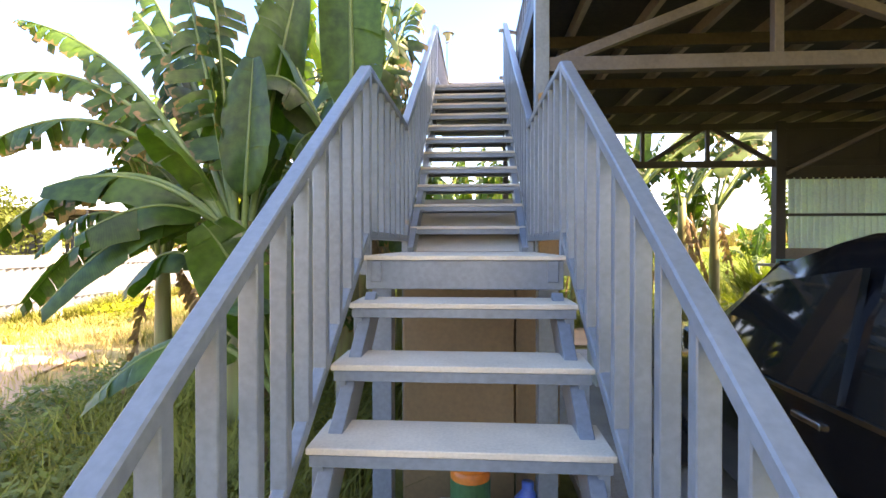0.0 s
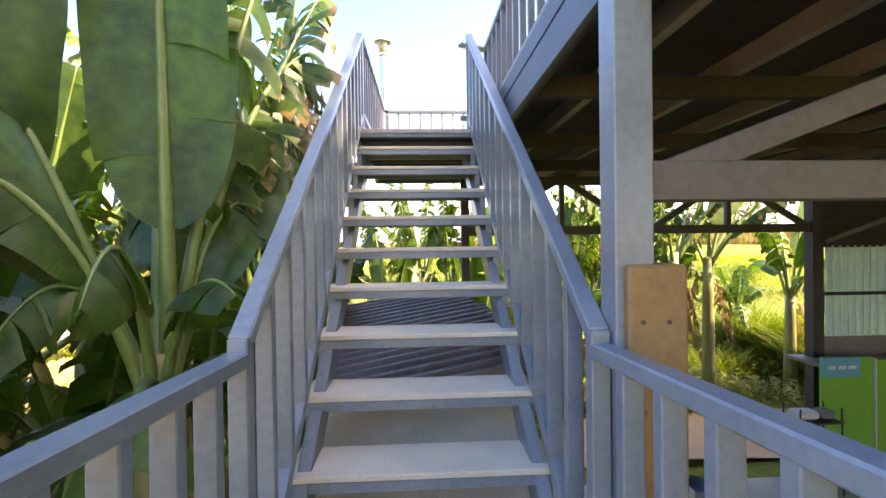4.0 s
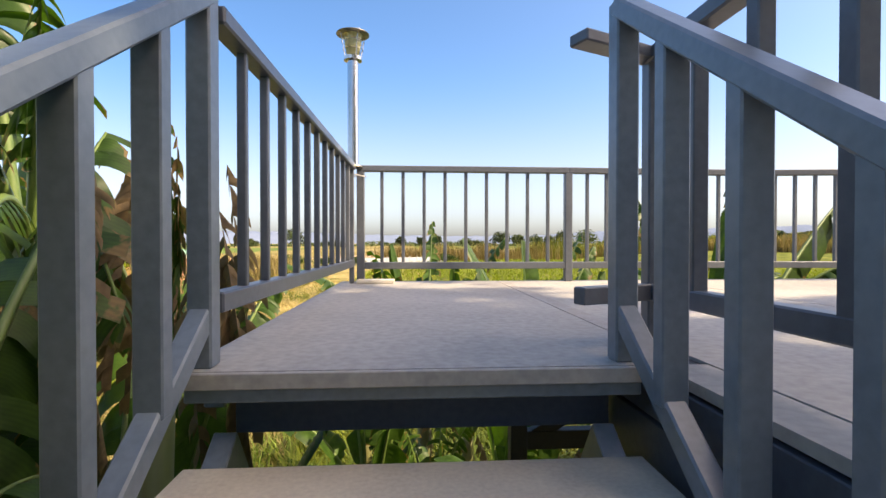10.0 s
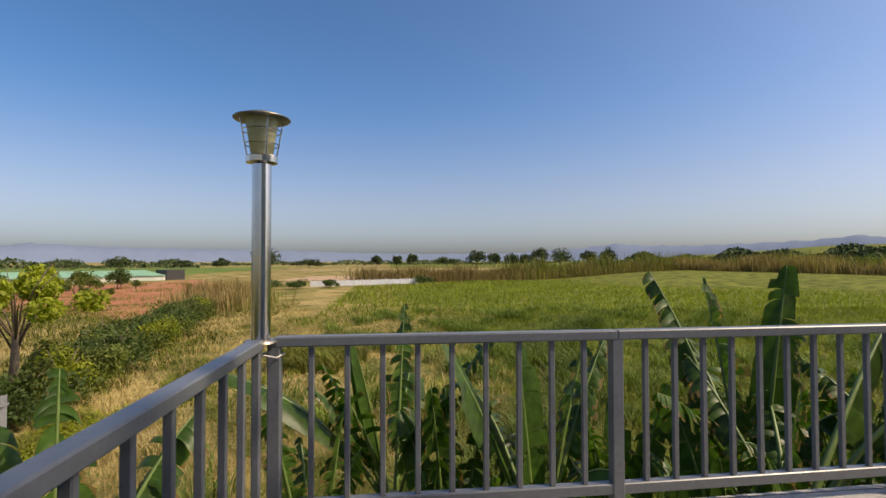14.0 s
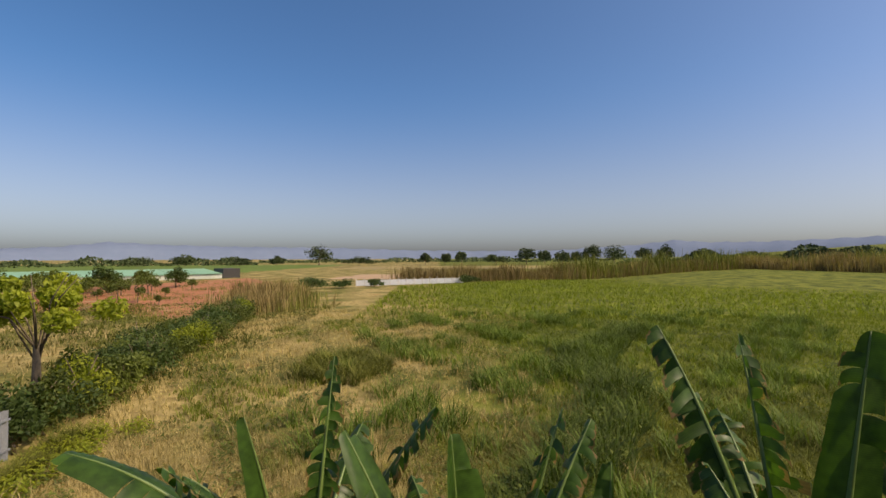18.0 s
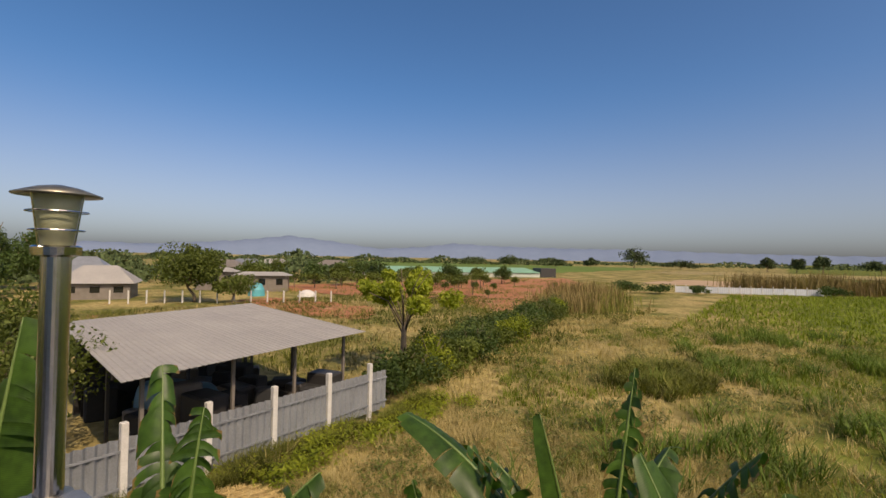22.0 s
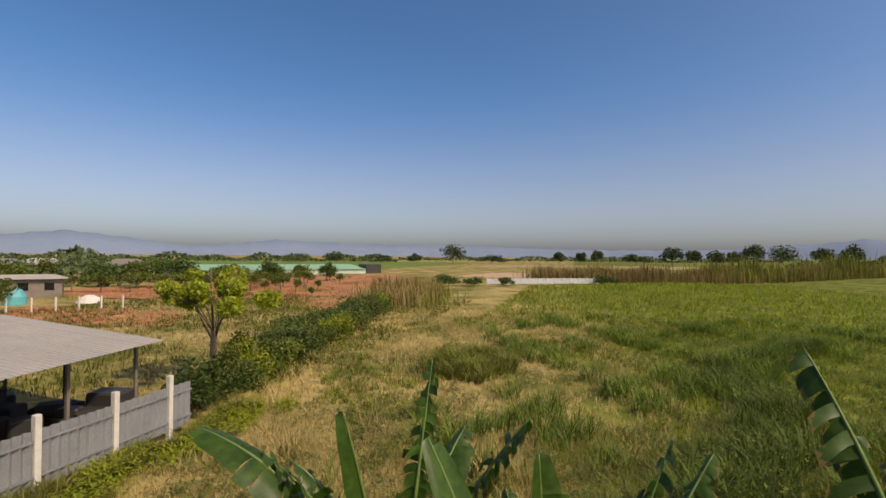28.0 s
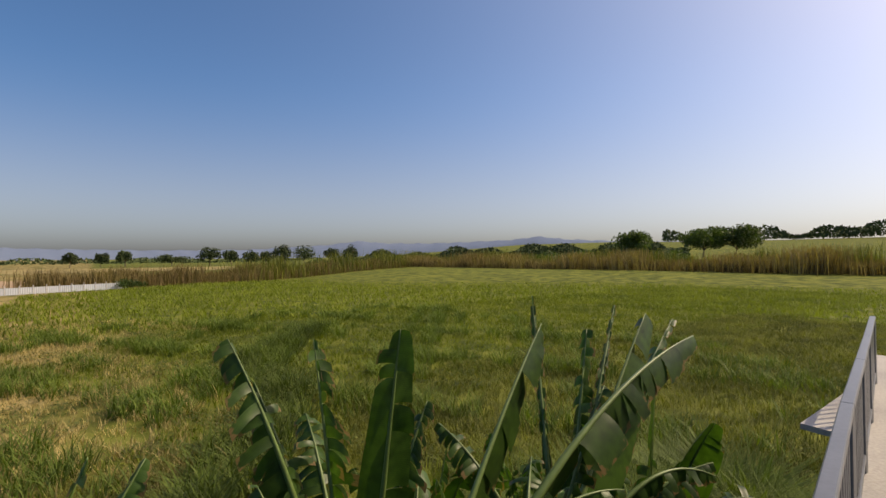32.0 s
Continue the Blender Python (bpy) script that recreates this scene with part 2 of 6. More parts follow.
DULLLEAF = mat("dry_reddish_foliage", (0.14, 0.1, 0.06), 0.8, dark=(0.08, 0.06, 0.035), scale=1.2, fine=9, bump=0, vary=0.3, translucent=0.2, spec=0.1)
BARK = mat("bark", (0.2, 0.155, 0.1), 0.9, dark=(0.1, 0.075, 0.05), scale=6, fine=40, bump=0.5, stretch=(1, 1, 0.3))
STRAW = mat("dry_straw", (0.5, 0.37, 0.16), 0.9, dark=(0.34, 0.235, 0.09), scale=3, fine=30, bump=0.3, vary=0.25)
SHEETROOF = mat("light_fibre_cement_roof", (0.33, 0.31, 0.28), 0.75, dark=(0.27, 0.255, 0.235), scale=0.6, fine=8, bump=0.1, vary=0.06)
PALESHEET = mat("pale_zinc_sheet", (0.5, 0.53, 0.56), 0.55, dark=(0.42, 0.45, 0.48), scale=0.8, fine=12, bump=0.03, vary=0.1)
FENCE = mat("galvanised_fence_sheet", (0.26, 0.275, 0.29), 0.5, dark=(0.19, 0.2, 0.215), scale=1.5, fine=25, bump=0.05, metal=0.25, vary=0.12)
POST = mat("whitewashed_concrete_post", (0.6, 0.58, 0.54), 0.85, dark=(0.45, 0.43, 0.39), scale=4, fine=50, bump=0.2)
WHITE = mat("white_car_paint", (0.78, 0.78, 0.77), 0.2, dark=(0.72, 0.72, 0.71), scale=2, fine=40, bump=0)
BLACKPAINT = mat("black_car_paint", (0.008, 0.008, 0.009), 0.12, dark=(0.006, 0.006, 0.007), scale=2, fine=40, bump=0, spec=0.6)
CARGLASS = mat("tinted_car_glass", (0.012, 0.014, 0.014), 0.04, dark=(0.01, 0.012, 0.012), scale=2, fine=40, bump=0, spec=0.7)
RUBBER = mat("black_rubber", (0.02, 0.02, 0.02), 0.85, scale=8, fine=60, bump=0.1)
GREEN = mat("green_board", (0.13, 0.36, 0.03), 0.5, dark=(0.11, 0.31, 0.025), scale=2, fine=40, bump=0.03)
TEAL = mat("teal_sign_board", (0.07, 0.34, 0.38), 0.5, dark=(0.06, 0.29, 0.33), scale=2, fine=40, bump=0.03)
GREY = mat("grey_board", (0.2, 0.17, 0.14), 0.6, scale=2, fine=40, bump=0.05)
ORANGE = mat("orange_plastic", (0.75, 0.2, 0.03), 0.4, scale=3, fine=40, bump=0.02)
DGREEN = mat("dark_green_label", (0.03, 0.13, 0.05), 0.5, scale=3, fine=40, bump=0.02)
BLUE = mat("blue_plastic", (0.03, 0.12, 0.45), 0.4, scale=3, fine=40, bump=0.02)
PINK = mat("pink_plastic", (0.65, 0.1, 0.25), 0.4, scale=3, fine=40, bump=0.02)
CLEARSHEET = mat("translucent_corrugated_sheet", (0.6, 0.68, 0.54), 0.25, dark=(0.5, 0.55, 0.52), scale=2, fine=30, bump=0.03, translucent=0.6, glow=(1.3, 1.3, 1.25))
REDSOIL = mat("red_ploughed_soil", (0.43, 0.175, 0.07), 0.95, dark=(0.24, 0.085, 0.034), scale=0.5, fine=5, bump=0.5, vary=0.1, spot=(0.4, 0.26, 0.13), spot_scale=0.3, spot_at=0.6)
DIRT = mat("pale_dirt_road", (0.42, 0.29, 0.17), 0.95, dark=(0.33, 0.22, 0.125), scale=0.2, fine=3, bump=0.3)
GREENROOF = mat("green_shade_net_roof", (0.22, 0.4, 0.26), 0.6, dark=(0.17, 0.34, 0.21), scale=0.1, fine=1.5, bump=0.03)
PALEWALL = mat("pale_wall", (0.5, 0.53, 0.46), 0.8, scale=0.2, fine=2, bump=0.05)
WATER = mat("pond_water", (0.1, 0.12, 0.13), 0.03, dark=(0.09, 0.11, 0.12), scale=0.2, fine=3, bump=0.02, spec=1.0)
# the haze of distance is put into the hills' flat blue
HILL = mat("haze_tinted_hills", (0.16, 0.205, 0.285), 1.0, dark=(0.145, 0.19, 0.27), scale=0.003, fine=0.02, bump=0, spec=0)
FARTREE = mat("hazy_far_trees", (0.075, 0.1, 0.04), 0.9, dark=(0.045, 0.065, 0.028), scale=0.08, fine=0.6, bump=0, vary=0.35, spec=0.1)


# ---- mesh tools ----
def part(name, bm, material, parent=None, label="", smooth=False):
    me = bpy.data.meshes.new(name)
    bm.normal_update()
    bm.to_mesh(me)
    bm.free()
    me.materials.append(material)
    if smooth:
        me.polygons.foreach_set("use_smooth", [True] * len(me.polygons))
    ob = new(name, me)
    ob.parent = parent
    if label:
        ob["label"] = label
    return ob


def thing(name, label, category, group="", kind="", at=(0, 0, 0)):
    ob = new(name)
    ob.empty_display_size = 0.1
    ob.location = at
    return tagged(ob, label, category, group, kind)


def raw(name, verts, faces, material, parent=None, label="", smooth=False):
    """A mesh object from numpy arrays of vertices and of quads or triangles."""
    me = bpy.data.meshes.new(name)
    verts, faces = np.asarray(verts, dtype=np.float32), np.asarray(faces, dtype=np.int32)
    k = faces.shape[1]
    me.vertices.add(len(verts))
    me.vertices.foreach_set("co", verts.ravel())
    me.loops.add(len(faces) * k)
    me.loops.foreach_set("vertex_index", faces.ravel())
    me.polygons.add(len(faces))
    me.polygons.foreach_set("loop_start", np.arange(0, len(faces) * k, k, dtype=np.int32))
    me.update(calc_edges=True)
    me.materials.append(material)
    if smooth:
        me.polygons.foreach_set("use_smooth", [True] * len(me.polygons))
    ob = new(name, me)
    ob.parent = parent
    if label:
        ob["label"] = label
    return ob


def box(bm, x0, y0, z0, x1, y1, z1, bevel=0.0):
    vs = [bm.verts.new(p) for p in ((x0, y0, z0), (x1, y0, z0), (x1, y1, z0), (x0, y1, z0), (x0, y0, z1), (x1, y0, z1), (x1, y1, z1), (x0, y1, z1))]
    fs = [bm.faces.new([vs[i] for i in q]) for q in ((0, 3, 2, 1), (4, 5, 6, 7), (0, 1, 5, 4), (1, 2, 6, 5), (2, 3, 7, 6), (3, 0, 4, 7))]
    if bevel:
        es = list({e for f in fs for e in f.edges})
        bmesh.ops.bevel(bm, geom=es, offset=bevel, segments=1, affect="EDGES", profile=0.5)
    return bm


def boxed(x0, y0, z0, x1, y1, z1, bevel=0.0):
    return box(bmesh.new(), x0, y0, z0, x1, y1, z1, bevel)


def bar(p, q, w, h, bevel=0.003, bm=None, up=(0, 0, 1)):
    """A square tube from p to q: w wide to the side, h high."""
    bm = bm or bmesh.new()
    p, q = Vector(p), Vector(q)
    d = (q - p).normalized()
    side = d.cross(Vector(up))
    side = side.normalized() if side.length > 1e-4 else Vector((1, 0, 0))
    top = side.cross(d)
    ring = [(-w / 2, -h / 2), (w / 2, -h / 2), (w / 2, h / 2), (-w / 2, h / 2)]
    a = [bm.verts.new(p + side * s + top * u) for s, u in ring]
    b = [bm.verts.new(q + side * s + top * u) for s, u in ring]
    fs = [bm.faces.new((a[i], a[(i + 1) % 4], b[(i + 1) % 4], b[i])) for i in range(4)]
    fs += [bm.faces.new(a[::-1]), bm.faces.new(b)]
    if bevel:
        bmesh.ops.bevel(bm, geom=list({e for f in fs for e in f.edges}), offset=bevel, segments=1, affect="EDGES", profile=0.5)
    bmesh.ops.recalc_face_normals(bm, faces=bm.faces)
    return bm


def lathe(profile, seg=20, bm=None, at=(0, 0, 0)):
    """A turned form from (radius, height) pairs round the z axis."""
    bm = bm or bmesh.new()
    rings = []
    for r, z in profile:
        rings.append([bm.verts.new((at[0] + r * math.cos(2 * math.pi * i / seg), at[1] + r * math.sin(2 * math.pi * i / seg), at[2] + z)) for i in range(seg)])
    for a, b in zip(rings, rings[1:]):
        for i in range(seg):
            bm.faces.new((a[i], a[(i + 1) % seg], b[(i + 1) % seg], b[i]))
    bm.faces.new(rings[0][::-1])
    bm.faces.new(rings[-1])
    return bm


def tube(points, radii, seg=8, bm=None):
    bm = bm or bmesh.new()
    rings = []
    for i, (p, r) in enumerate(zip(points, radii)):
        p = Vector(p)
        d = Vector(points[min(i + 1, len(points) - 1)]) - Vector(points[max(i - 1, 0)])
        d.normalize()
        s = d.cross(Vector((0.3, 0.2, 1)) if abs(d.z) < 0.9 else Vector((1, 0, 0))).normalized()
        u = s.cross(d)
        rings.append([bm.verts.new(p + (s * math.cos(2 * math.pi * k / seg) + u * math.sin(2 * math.pi * k / seg)) * r) for k in range(seg)])
    for a, b in zip(rings, rings[1:]):
        for i in range(seg):
            bm.faces.new((a[i], a[(i + 1) % seg], b[(i + 1) % seg], b[i]))
    bm.faces.new(rings[0][::-1])
    bm.faces.new(rings[-1])
    bmesh.ops.recalc_face_normals(bm, faces=bm.faces)
    return bm


def corrugated(n, pitch, depth, length, thick=0.004, flat=0.5):
    """A trapezoid-ribbed sheet n ribs wide along x, running along y, ribs up."""
    bm = bmesh.new()
    prof = []
    for i in range(n):
        x = i * pitch
        prof += [(x, 0), (x + pitch * flat, 0), (x + pitch * (flat + 0.12), depth), (x + pitch * 0.88, depth)]
    prof.append((n * pitch, 0))
    rows = []
    for y, dz in ((0, 0), (length, 0), (length, -thick), (0, -thick)):
        rows.append([bm.verts.new((x, y, z + dz)) for x, z in prof])
    for a, b in ((0, 1), (2, 3), (1, 2), (3, 0)):
        for i in range(len(prof) - 1):
            bm.faces.new((rows[a][i], rows[a][i + 1], rows[b][i + 1], rows[b][i]))
    bmesh.ops.recalc_face_normals(bm, faces=bm.faces)
    return bm


def wavy(n, pitch, depth, length, thick=0.003):
    """A round-wave sheet n waves wide along x, standing up along z."""
    bm = bmesh.new()
    k = 6
    rows = []
    for z, off in ((0, 0), (length, 0), (length, thick), (0, thick)):
        rows.append([bm.verts.new((i * pitch / k, depth * math.sin(2 * math.pi * i / k) + off, z)) for i in range(n * k + 1)])
    for a, b in ((0, 1), (2, 3), (1, 2), (3, 0)):
        for i in range(n * k):
            bm.faces.new((rows[a][i], rows[a][i + 1], rows[b][i + 1], rows[b][i]))
    bmesh.ops.recalc_face_normals(bm, faces=bm.faces)
    return bm


# ---- measures of the stair and deck ----
HW = 0.475            # half the width of a tread
RISE, GO = 0.1935, 0.259
ZL = 1.6              # landing
ZD = ZL + 11 * RISE   # deck
YU = 1.43             # front of the first tread above the landing
YD = YU + 10 * GO     # deck edge at the stair head
YF = 6.27             # front rail
ZR = ZD + 0.755       # top of the deck rails


# ---- ground ----
def swell(x, y):
    """Height of the near ground's gentle unevenness."""
    return (0.06 * np.sin(x * 0.7 + 1.3) * np.sin(y * 0.55) + 0.04 * np.sin(x * 1.9 + y * 1.3)) * (np.hypot(x, y) < 60) - 0.05


def rise(x, y):
    """The land climbs gently far off on the +x side, with a low bank under the reeds."""
    r, az = np.hypot(x, y), np.degrees(np.arctan2(x, y))
    step = lambda v: np.clip(v, 0, 1) ** 2 * (3 - 2 * np.clip(v, 0, 1))
    return (16 * step((r - 150) / 330) * step((az - 14) / 40) + 1.6 * step((r - 85) / 45) * step((az - 16) / 16)) * step((175 - az) / 40)


def ground_sheet():
    """One sheet to the horizon, gently uneven near the house, finer there."""
    def axis(lo, hi):
        near = np.arange(-40, 61, 0.8)
        far = np.array([70, 85, 105, 130, 170, 230, 320, 500, 900, 1800, 3200, 4800.0])
        return np.concatenate([-far[::-1] - lo, near, far + hi])
    xs, ys = axis(0, 0), axis(0, 0)
    gx, gy = np.meshgrid(xs, ys)
    r = np.hypot(gx, gy)
    z = swell(gx, gy)
    z += rise(gx, gy)
    house = (gx > -1.5) & (gx < 9) & (gy > -6) & (gy < 7)
    z[house] = -0.05
    v = np.stack([gx.ravel(), gy.ravel(), z.ravel()], 1)
    nx, ny = len(xs), len(ys)
    i = (np.arange(ny - 1)[:, None] * nx + np.arange(nx - 1)[None]).ravel()
    f = np.stack([i, i + 1, i + nx + 1, i + nx], 1)
    m = bpy.data.materials.new("field_ground")
    m.use_nodes = True
    nt = m.node_tree
    n, link = nt.nodes, nt.links.new
    b = n["Principled BSDF"]
    b.inputs["Roughness"].default_value, b.inputs["Specular IOR Level"].default_value = 0.95, 0.1
    co = n.new("ShaderNodeTexCoord")

    def noise_of(scale, detail=5):
        t = n.new("ShaderNodeTexNoise")
        t.inputs["Scale"].default_value, t.inputs["Detail"].default_value = scale, detail
        link(co.outputs["Object"], t.inputs["Vector"])
        return t.outputs[0]

    def ramp_of(src, a, c, ca, cc):
        r = n.new("ShaderNodeValToRGB")
        r.color_ramp.elements[0].position, r.color_ramp.elements[1].position = a, c
        r.color_ramp.elements[0].color, r.color_ramp.elements[1].color = (*ca, 1), (*cc, 1)
        link(src, r.inputs[0])
        return r.outputs[0]

    def blend(fac, a, c):
        x = n.new("ShaderNodeMixRGB")
        link(fac, x.inputs[0])
        link(a, x.inputs[1])
        link(c, x.inputs[2])
        return x.outputs[0]

    green = ramp_of(noise_of(1.7), 0.35, 0.65, (0.07, 0.075, 0.018), (0.19, 0.18, 0.05))
    dry = ramp_of(noise_of(2.3), 0.35, 0.65, (0.23, 0.175, 0.065), (0.42, 0.33, 0.14))
    soil = ramp_of(noise_of(3.1), 0.4, 0.6, (0.25, 0.11, 0.05), (0.33, 0.17, 0.08))
    mixed = blend(ramp_of(noise_of(0.16, 6), 0.42, 0.58, (0, 0, 0), (1, 1, 1)), green, dry)
    mixed = blend(ramp_of(noise_of(0.45, 6), 0.63, 0.7, (0, 0, 0), (0.8, 0.8, 0.8)), mixed, soil)
    # the sown paddock stays green on the +x side
    sep = n.new("ShaderNodeSeparateXYZ")
    link(co.outputs["Object"], sep.inputs[0])
    wob = n.new("ShaderNodeMath")
    wob.operation = "MULTIPLY_ADD"
    wob.inputs[1].default_value = 9.0
    link(noise_of(0.12), wob.inputs[0])
    link(sep.outputs[0], wob.inputs[2])
    edge = n.new("ShaderNodeMapRange")
    edge.inputs["From Min"].default_value, edge.inputs["From Max"].default_value = 4.5, 8.5
    link(wob.outputs[0], edge.inputs["Value"])
    lush = ramp_of(noise_of(0.5, 7), 0.38, 0.62, (0.06, 0.08, 0.014), (0.17, 0.185, 0.034))
    col = blend(edge.outputs[0], mixed, lush)
    link(col, b.inputs["Base Color"])
    bp = n.new("ShaderNodeBump")
    bp.inputs["Strength"].default_value, bp.inputs["Distance"].default_value = 0.6, 0.08
    link(noise_of(9, 6), bp.inputs["Height"])
    link(bp.outputs[0], b.inputs["Normal"])
    tagged(raw("ground", v, f, m, smooth=True), "mixed green and dry grass field with bare reddish soil", "ground", kind="structure")


ground_sheet()
tagged(part("carport_floor", boxed(0.75, -3.5, -0.2, 8.2, 5.4, 0.02), CONCRETE), "worn pale concrete slab under the raised deck", "floor", kind="structure")

# ---- the deck: boards, edges, underside ----
XE, YB, XR = 0.51, 1.02, 11.5          # edge beside the upper flight, rear edge, far side
deck = thing("floor", "grey-beige cement board deck with dark sealed joints", "floor", kind="structure")
XJ = 0.62                             # first joint between the boards
part("deck_board", boxed(-0.49, YD, ZD - 0.022, XJ - 0.05, YF + 0.07, ZD), CEMENT, deck)
part("deck_board", boxed(XE, YB, ZD - 0.022, XJ - 0.004, YD - 0.004, ZD), CEMENT, deck)
nx = 10
for i in range(nx):
    x0, x1 = XJ + (XR - XJ) * i / nx, XJ + (XR - XJ) * (i + 1) / nx
    for y0, y1 in ((YB, 3.3), (3.3, YF + 0.07)):
        part("deck_board", boxed(x0 + 0.004, y0 + 0.004, ZD - 0.022, x1 - 0.004, y1 - 0.004, ZD), CEMENT, deck)
part("joint_filler", boxed(XJ - 0.06, YD, ZD - 0.03, XJ + 0.02, YF, ZD - 0.008), DARKSTEEL, deck)
part("joint_strip", boxed(0.565, YD + 0.1, ZD - 0.001, 0.63, YF + 0.05, ZD + 0.0015), mat("grey_joint_cement", (0.36, 0.34, 0.31), 0.8, scale=9, fine=80, bump=0.3), deck, "dark grey troweled joint between deck boards")

wing = bmesh.new()                    # the deck's wider far end, its front running aslant
edge = [(1.1, YF + 0.075), (XR, YF + 0.075), (XR, YF + 1.5), (9.4, YF + 1.1), (7.2, YF + 1.0), (7.15, YF + 0.63), (4.4, YF + 0.09), (2.4, YF + 0.11)]
top = [wing.verts.new((x, y, ZD)) for x, y in edge]
low = [wing.verts.new((x, y, ZD - 0.05)) for x, y in edge]
wing.faces.new(top)
wing.faces.new(low[::-1])
for k in range(len(edge)):
    j = (k + 1) % len(edge)
    wing.faces.new((low[k], low[j], top[j], top[k]))
bmesh.ops.recalc_face_normals(wing, faces=wing.faces)
part("deck_wing", wing, CEMENT, deck)

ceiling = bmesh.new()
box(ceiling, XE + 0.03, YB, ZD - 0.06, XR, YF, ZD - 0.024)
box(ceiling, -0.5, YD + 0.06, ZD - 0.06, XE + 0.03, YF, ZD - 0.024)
tagged(part("ceiling", ceiling, SOFFIT), "dark brown underside of the deck over the carport", "ceiling", kind="structure")

joists = thing("ceiling_frame", "brown-grey steel joists and purlins under the deck", "ceiling frame", kind="structure")
for i in range(19):
    x = 0.95 + i * 0.58
    part("joist", bar((x, YB + 0.05, ZD - 0.11), (x, YF - 0.05, ZD - 0.11), 0.05, 0.1, 0.0), JOIST, joists)
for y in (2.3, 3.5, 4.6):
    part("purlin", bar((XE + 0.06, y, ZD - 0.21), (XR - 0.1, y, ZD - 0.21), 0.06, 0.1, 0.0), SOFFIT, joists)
for y in (YD + 0.7, YD + 1.5):
    part("joist", bar((-0.48, y, ZD - 0.11), (XE, y, ZD - 0.11), 0.05, 0.1, 0.0), STEEL_DARK, joists)

fascia = thing("deck_edge", "dark blue-grey painted board fascia with grooves round the deck", "fascia", kind="structure")
for z0, z1 in ((0.275, 0.128), (0.118, 0.03)):     # two boards with an open groove beside the stair
    part("fascia_board", boxed(XE - 0.006, YB, ZD - z0, XE + 0.018, YD + 0.25, ZD - z1, 0.002), STEEL_DARK, fascia)
part("fascia_backing", boxed(XE + 0.02, YB, ZD - 0.27, XE + 0.04, YD + 0.25, ZD - 0.03), DARKSTEEL, fascia)
part("fascia_board", boxed(-0.45, YD + 0.22, ZD - 0.21, XE - 0.015, YD + 0.245, ZD - 0.09, 0.002), STEEL_DARK, fascia)
part("fascia_board", boxed(-0.45, YD + 0.21, ZD - 0.088, XE - 0.015, YD + 0.24, ZD - 0.03, 0.002), STEEL_DARK, fascia)
part("fascia_channel", boxed(-0.52, YD + 0.2, ZD - 0.14, -0.47, YF + 0.05, ZD - 0.024, 0.004), STEEL, fascia)
part("fascia_channel", boxed(-0.52, YF, ZD - 0.16, XR, YF + 0.05, ZD - 0.024, 0.004), STEEL, fascia)
part("fascia_channel", boxed(XE, YB - 0.03, ZD - 0.18, XR, YB, ZD - 0.0, 0.004), STEEL, fascia)


def truss(name, label, y, x0, xs, z0, z1, m, w):
    t = thing(name, label, "truss", kind="structure")
    part("chord", bar((x0, y, z0), (xs[-1], y, z0), w, 0.1), m, t)
    part("chord", bar((x0, y, z1), (xs[-1], y, z1), w, 0.1), m, t)
    pts = [x0] + xs
    for i, (a, b) in enumerate(zip(pts, pts[1:])):
        up = i % 2 == 0
        part("web", bar((a + 0.05, y, (z0 if up else z1)), (b - 0.05, y, (z1 if up else z0)), w * 0.8, 0.07), m, t)
        part("web", bar((b, y, z0), (b, y, z1), w * 0.8, 0.06), m, t)
    return t


truss("truss_near", "brown-grey painted steel truss carrying the deck over the carport", 1.25, 0.53, [2.15, 3.7, 5.25, 6.8, 8.35, 9.9], 2.93, 3.5, TRUSS, 0.08)
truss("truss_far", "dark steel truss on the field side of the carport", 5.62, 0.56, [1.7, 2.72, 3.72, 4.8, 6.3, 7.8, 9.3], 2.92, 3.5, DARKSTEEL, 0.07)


def column(name, label, x, y, w, base, m):
    c = thing(name, label, "column", kind="structure")
    part("shaft", boxed(x - w / 2, y - w / 2, 0.0, x + w / 2, y + w / 2, ZD - 0.16, 0.004), m, c)
    if base:
        part("pier", boxed(x - w / 2 + 0.02, y - w / 2 - 0.03, -0.1, x + w / 2 + 0.07, y + w / 2 + 0.05, 2.72, 0.008), OCHRE, c, "ochre painted concrete pier with small bolt holes")
        for dz in (0.14, 0.36, 0.6):
            for dx in (0.035, 0.1):
                hole = lathe([(0.006, 0), (0.0055, 0.006)], 8)
                bmesh.ops.rotate(hole, verts=hole.verts, matrix=Matrix.Rotation(radians(90), 3, "X"))
                bmesh.ops.translate(hole, verts=hole.verts, vec=(x - w / 2 + 0.02 + dx, y - w / 2 - 0.028, 2.72 - dz))
                part("bolt_hole", hole, DARKSTEEL, c)
    return c


column("column_near", "blue-grey steel column set on an ochre concrete pier", 0.53, 1.25, 0.1, True, STEEL)
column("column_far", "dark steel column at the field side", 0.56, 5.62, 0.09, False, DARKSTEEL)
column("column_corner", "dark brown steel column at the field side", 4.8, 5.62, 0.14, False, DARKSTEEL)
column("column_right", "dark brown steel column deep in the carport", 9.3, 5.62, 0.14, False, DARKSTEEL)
column("column_back", "brown-grey steel column at the rear of the deck", 6.8, 1.25, 0.12, False, TRUSS)

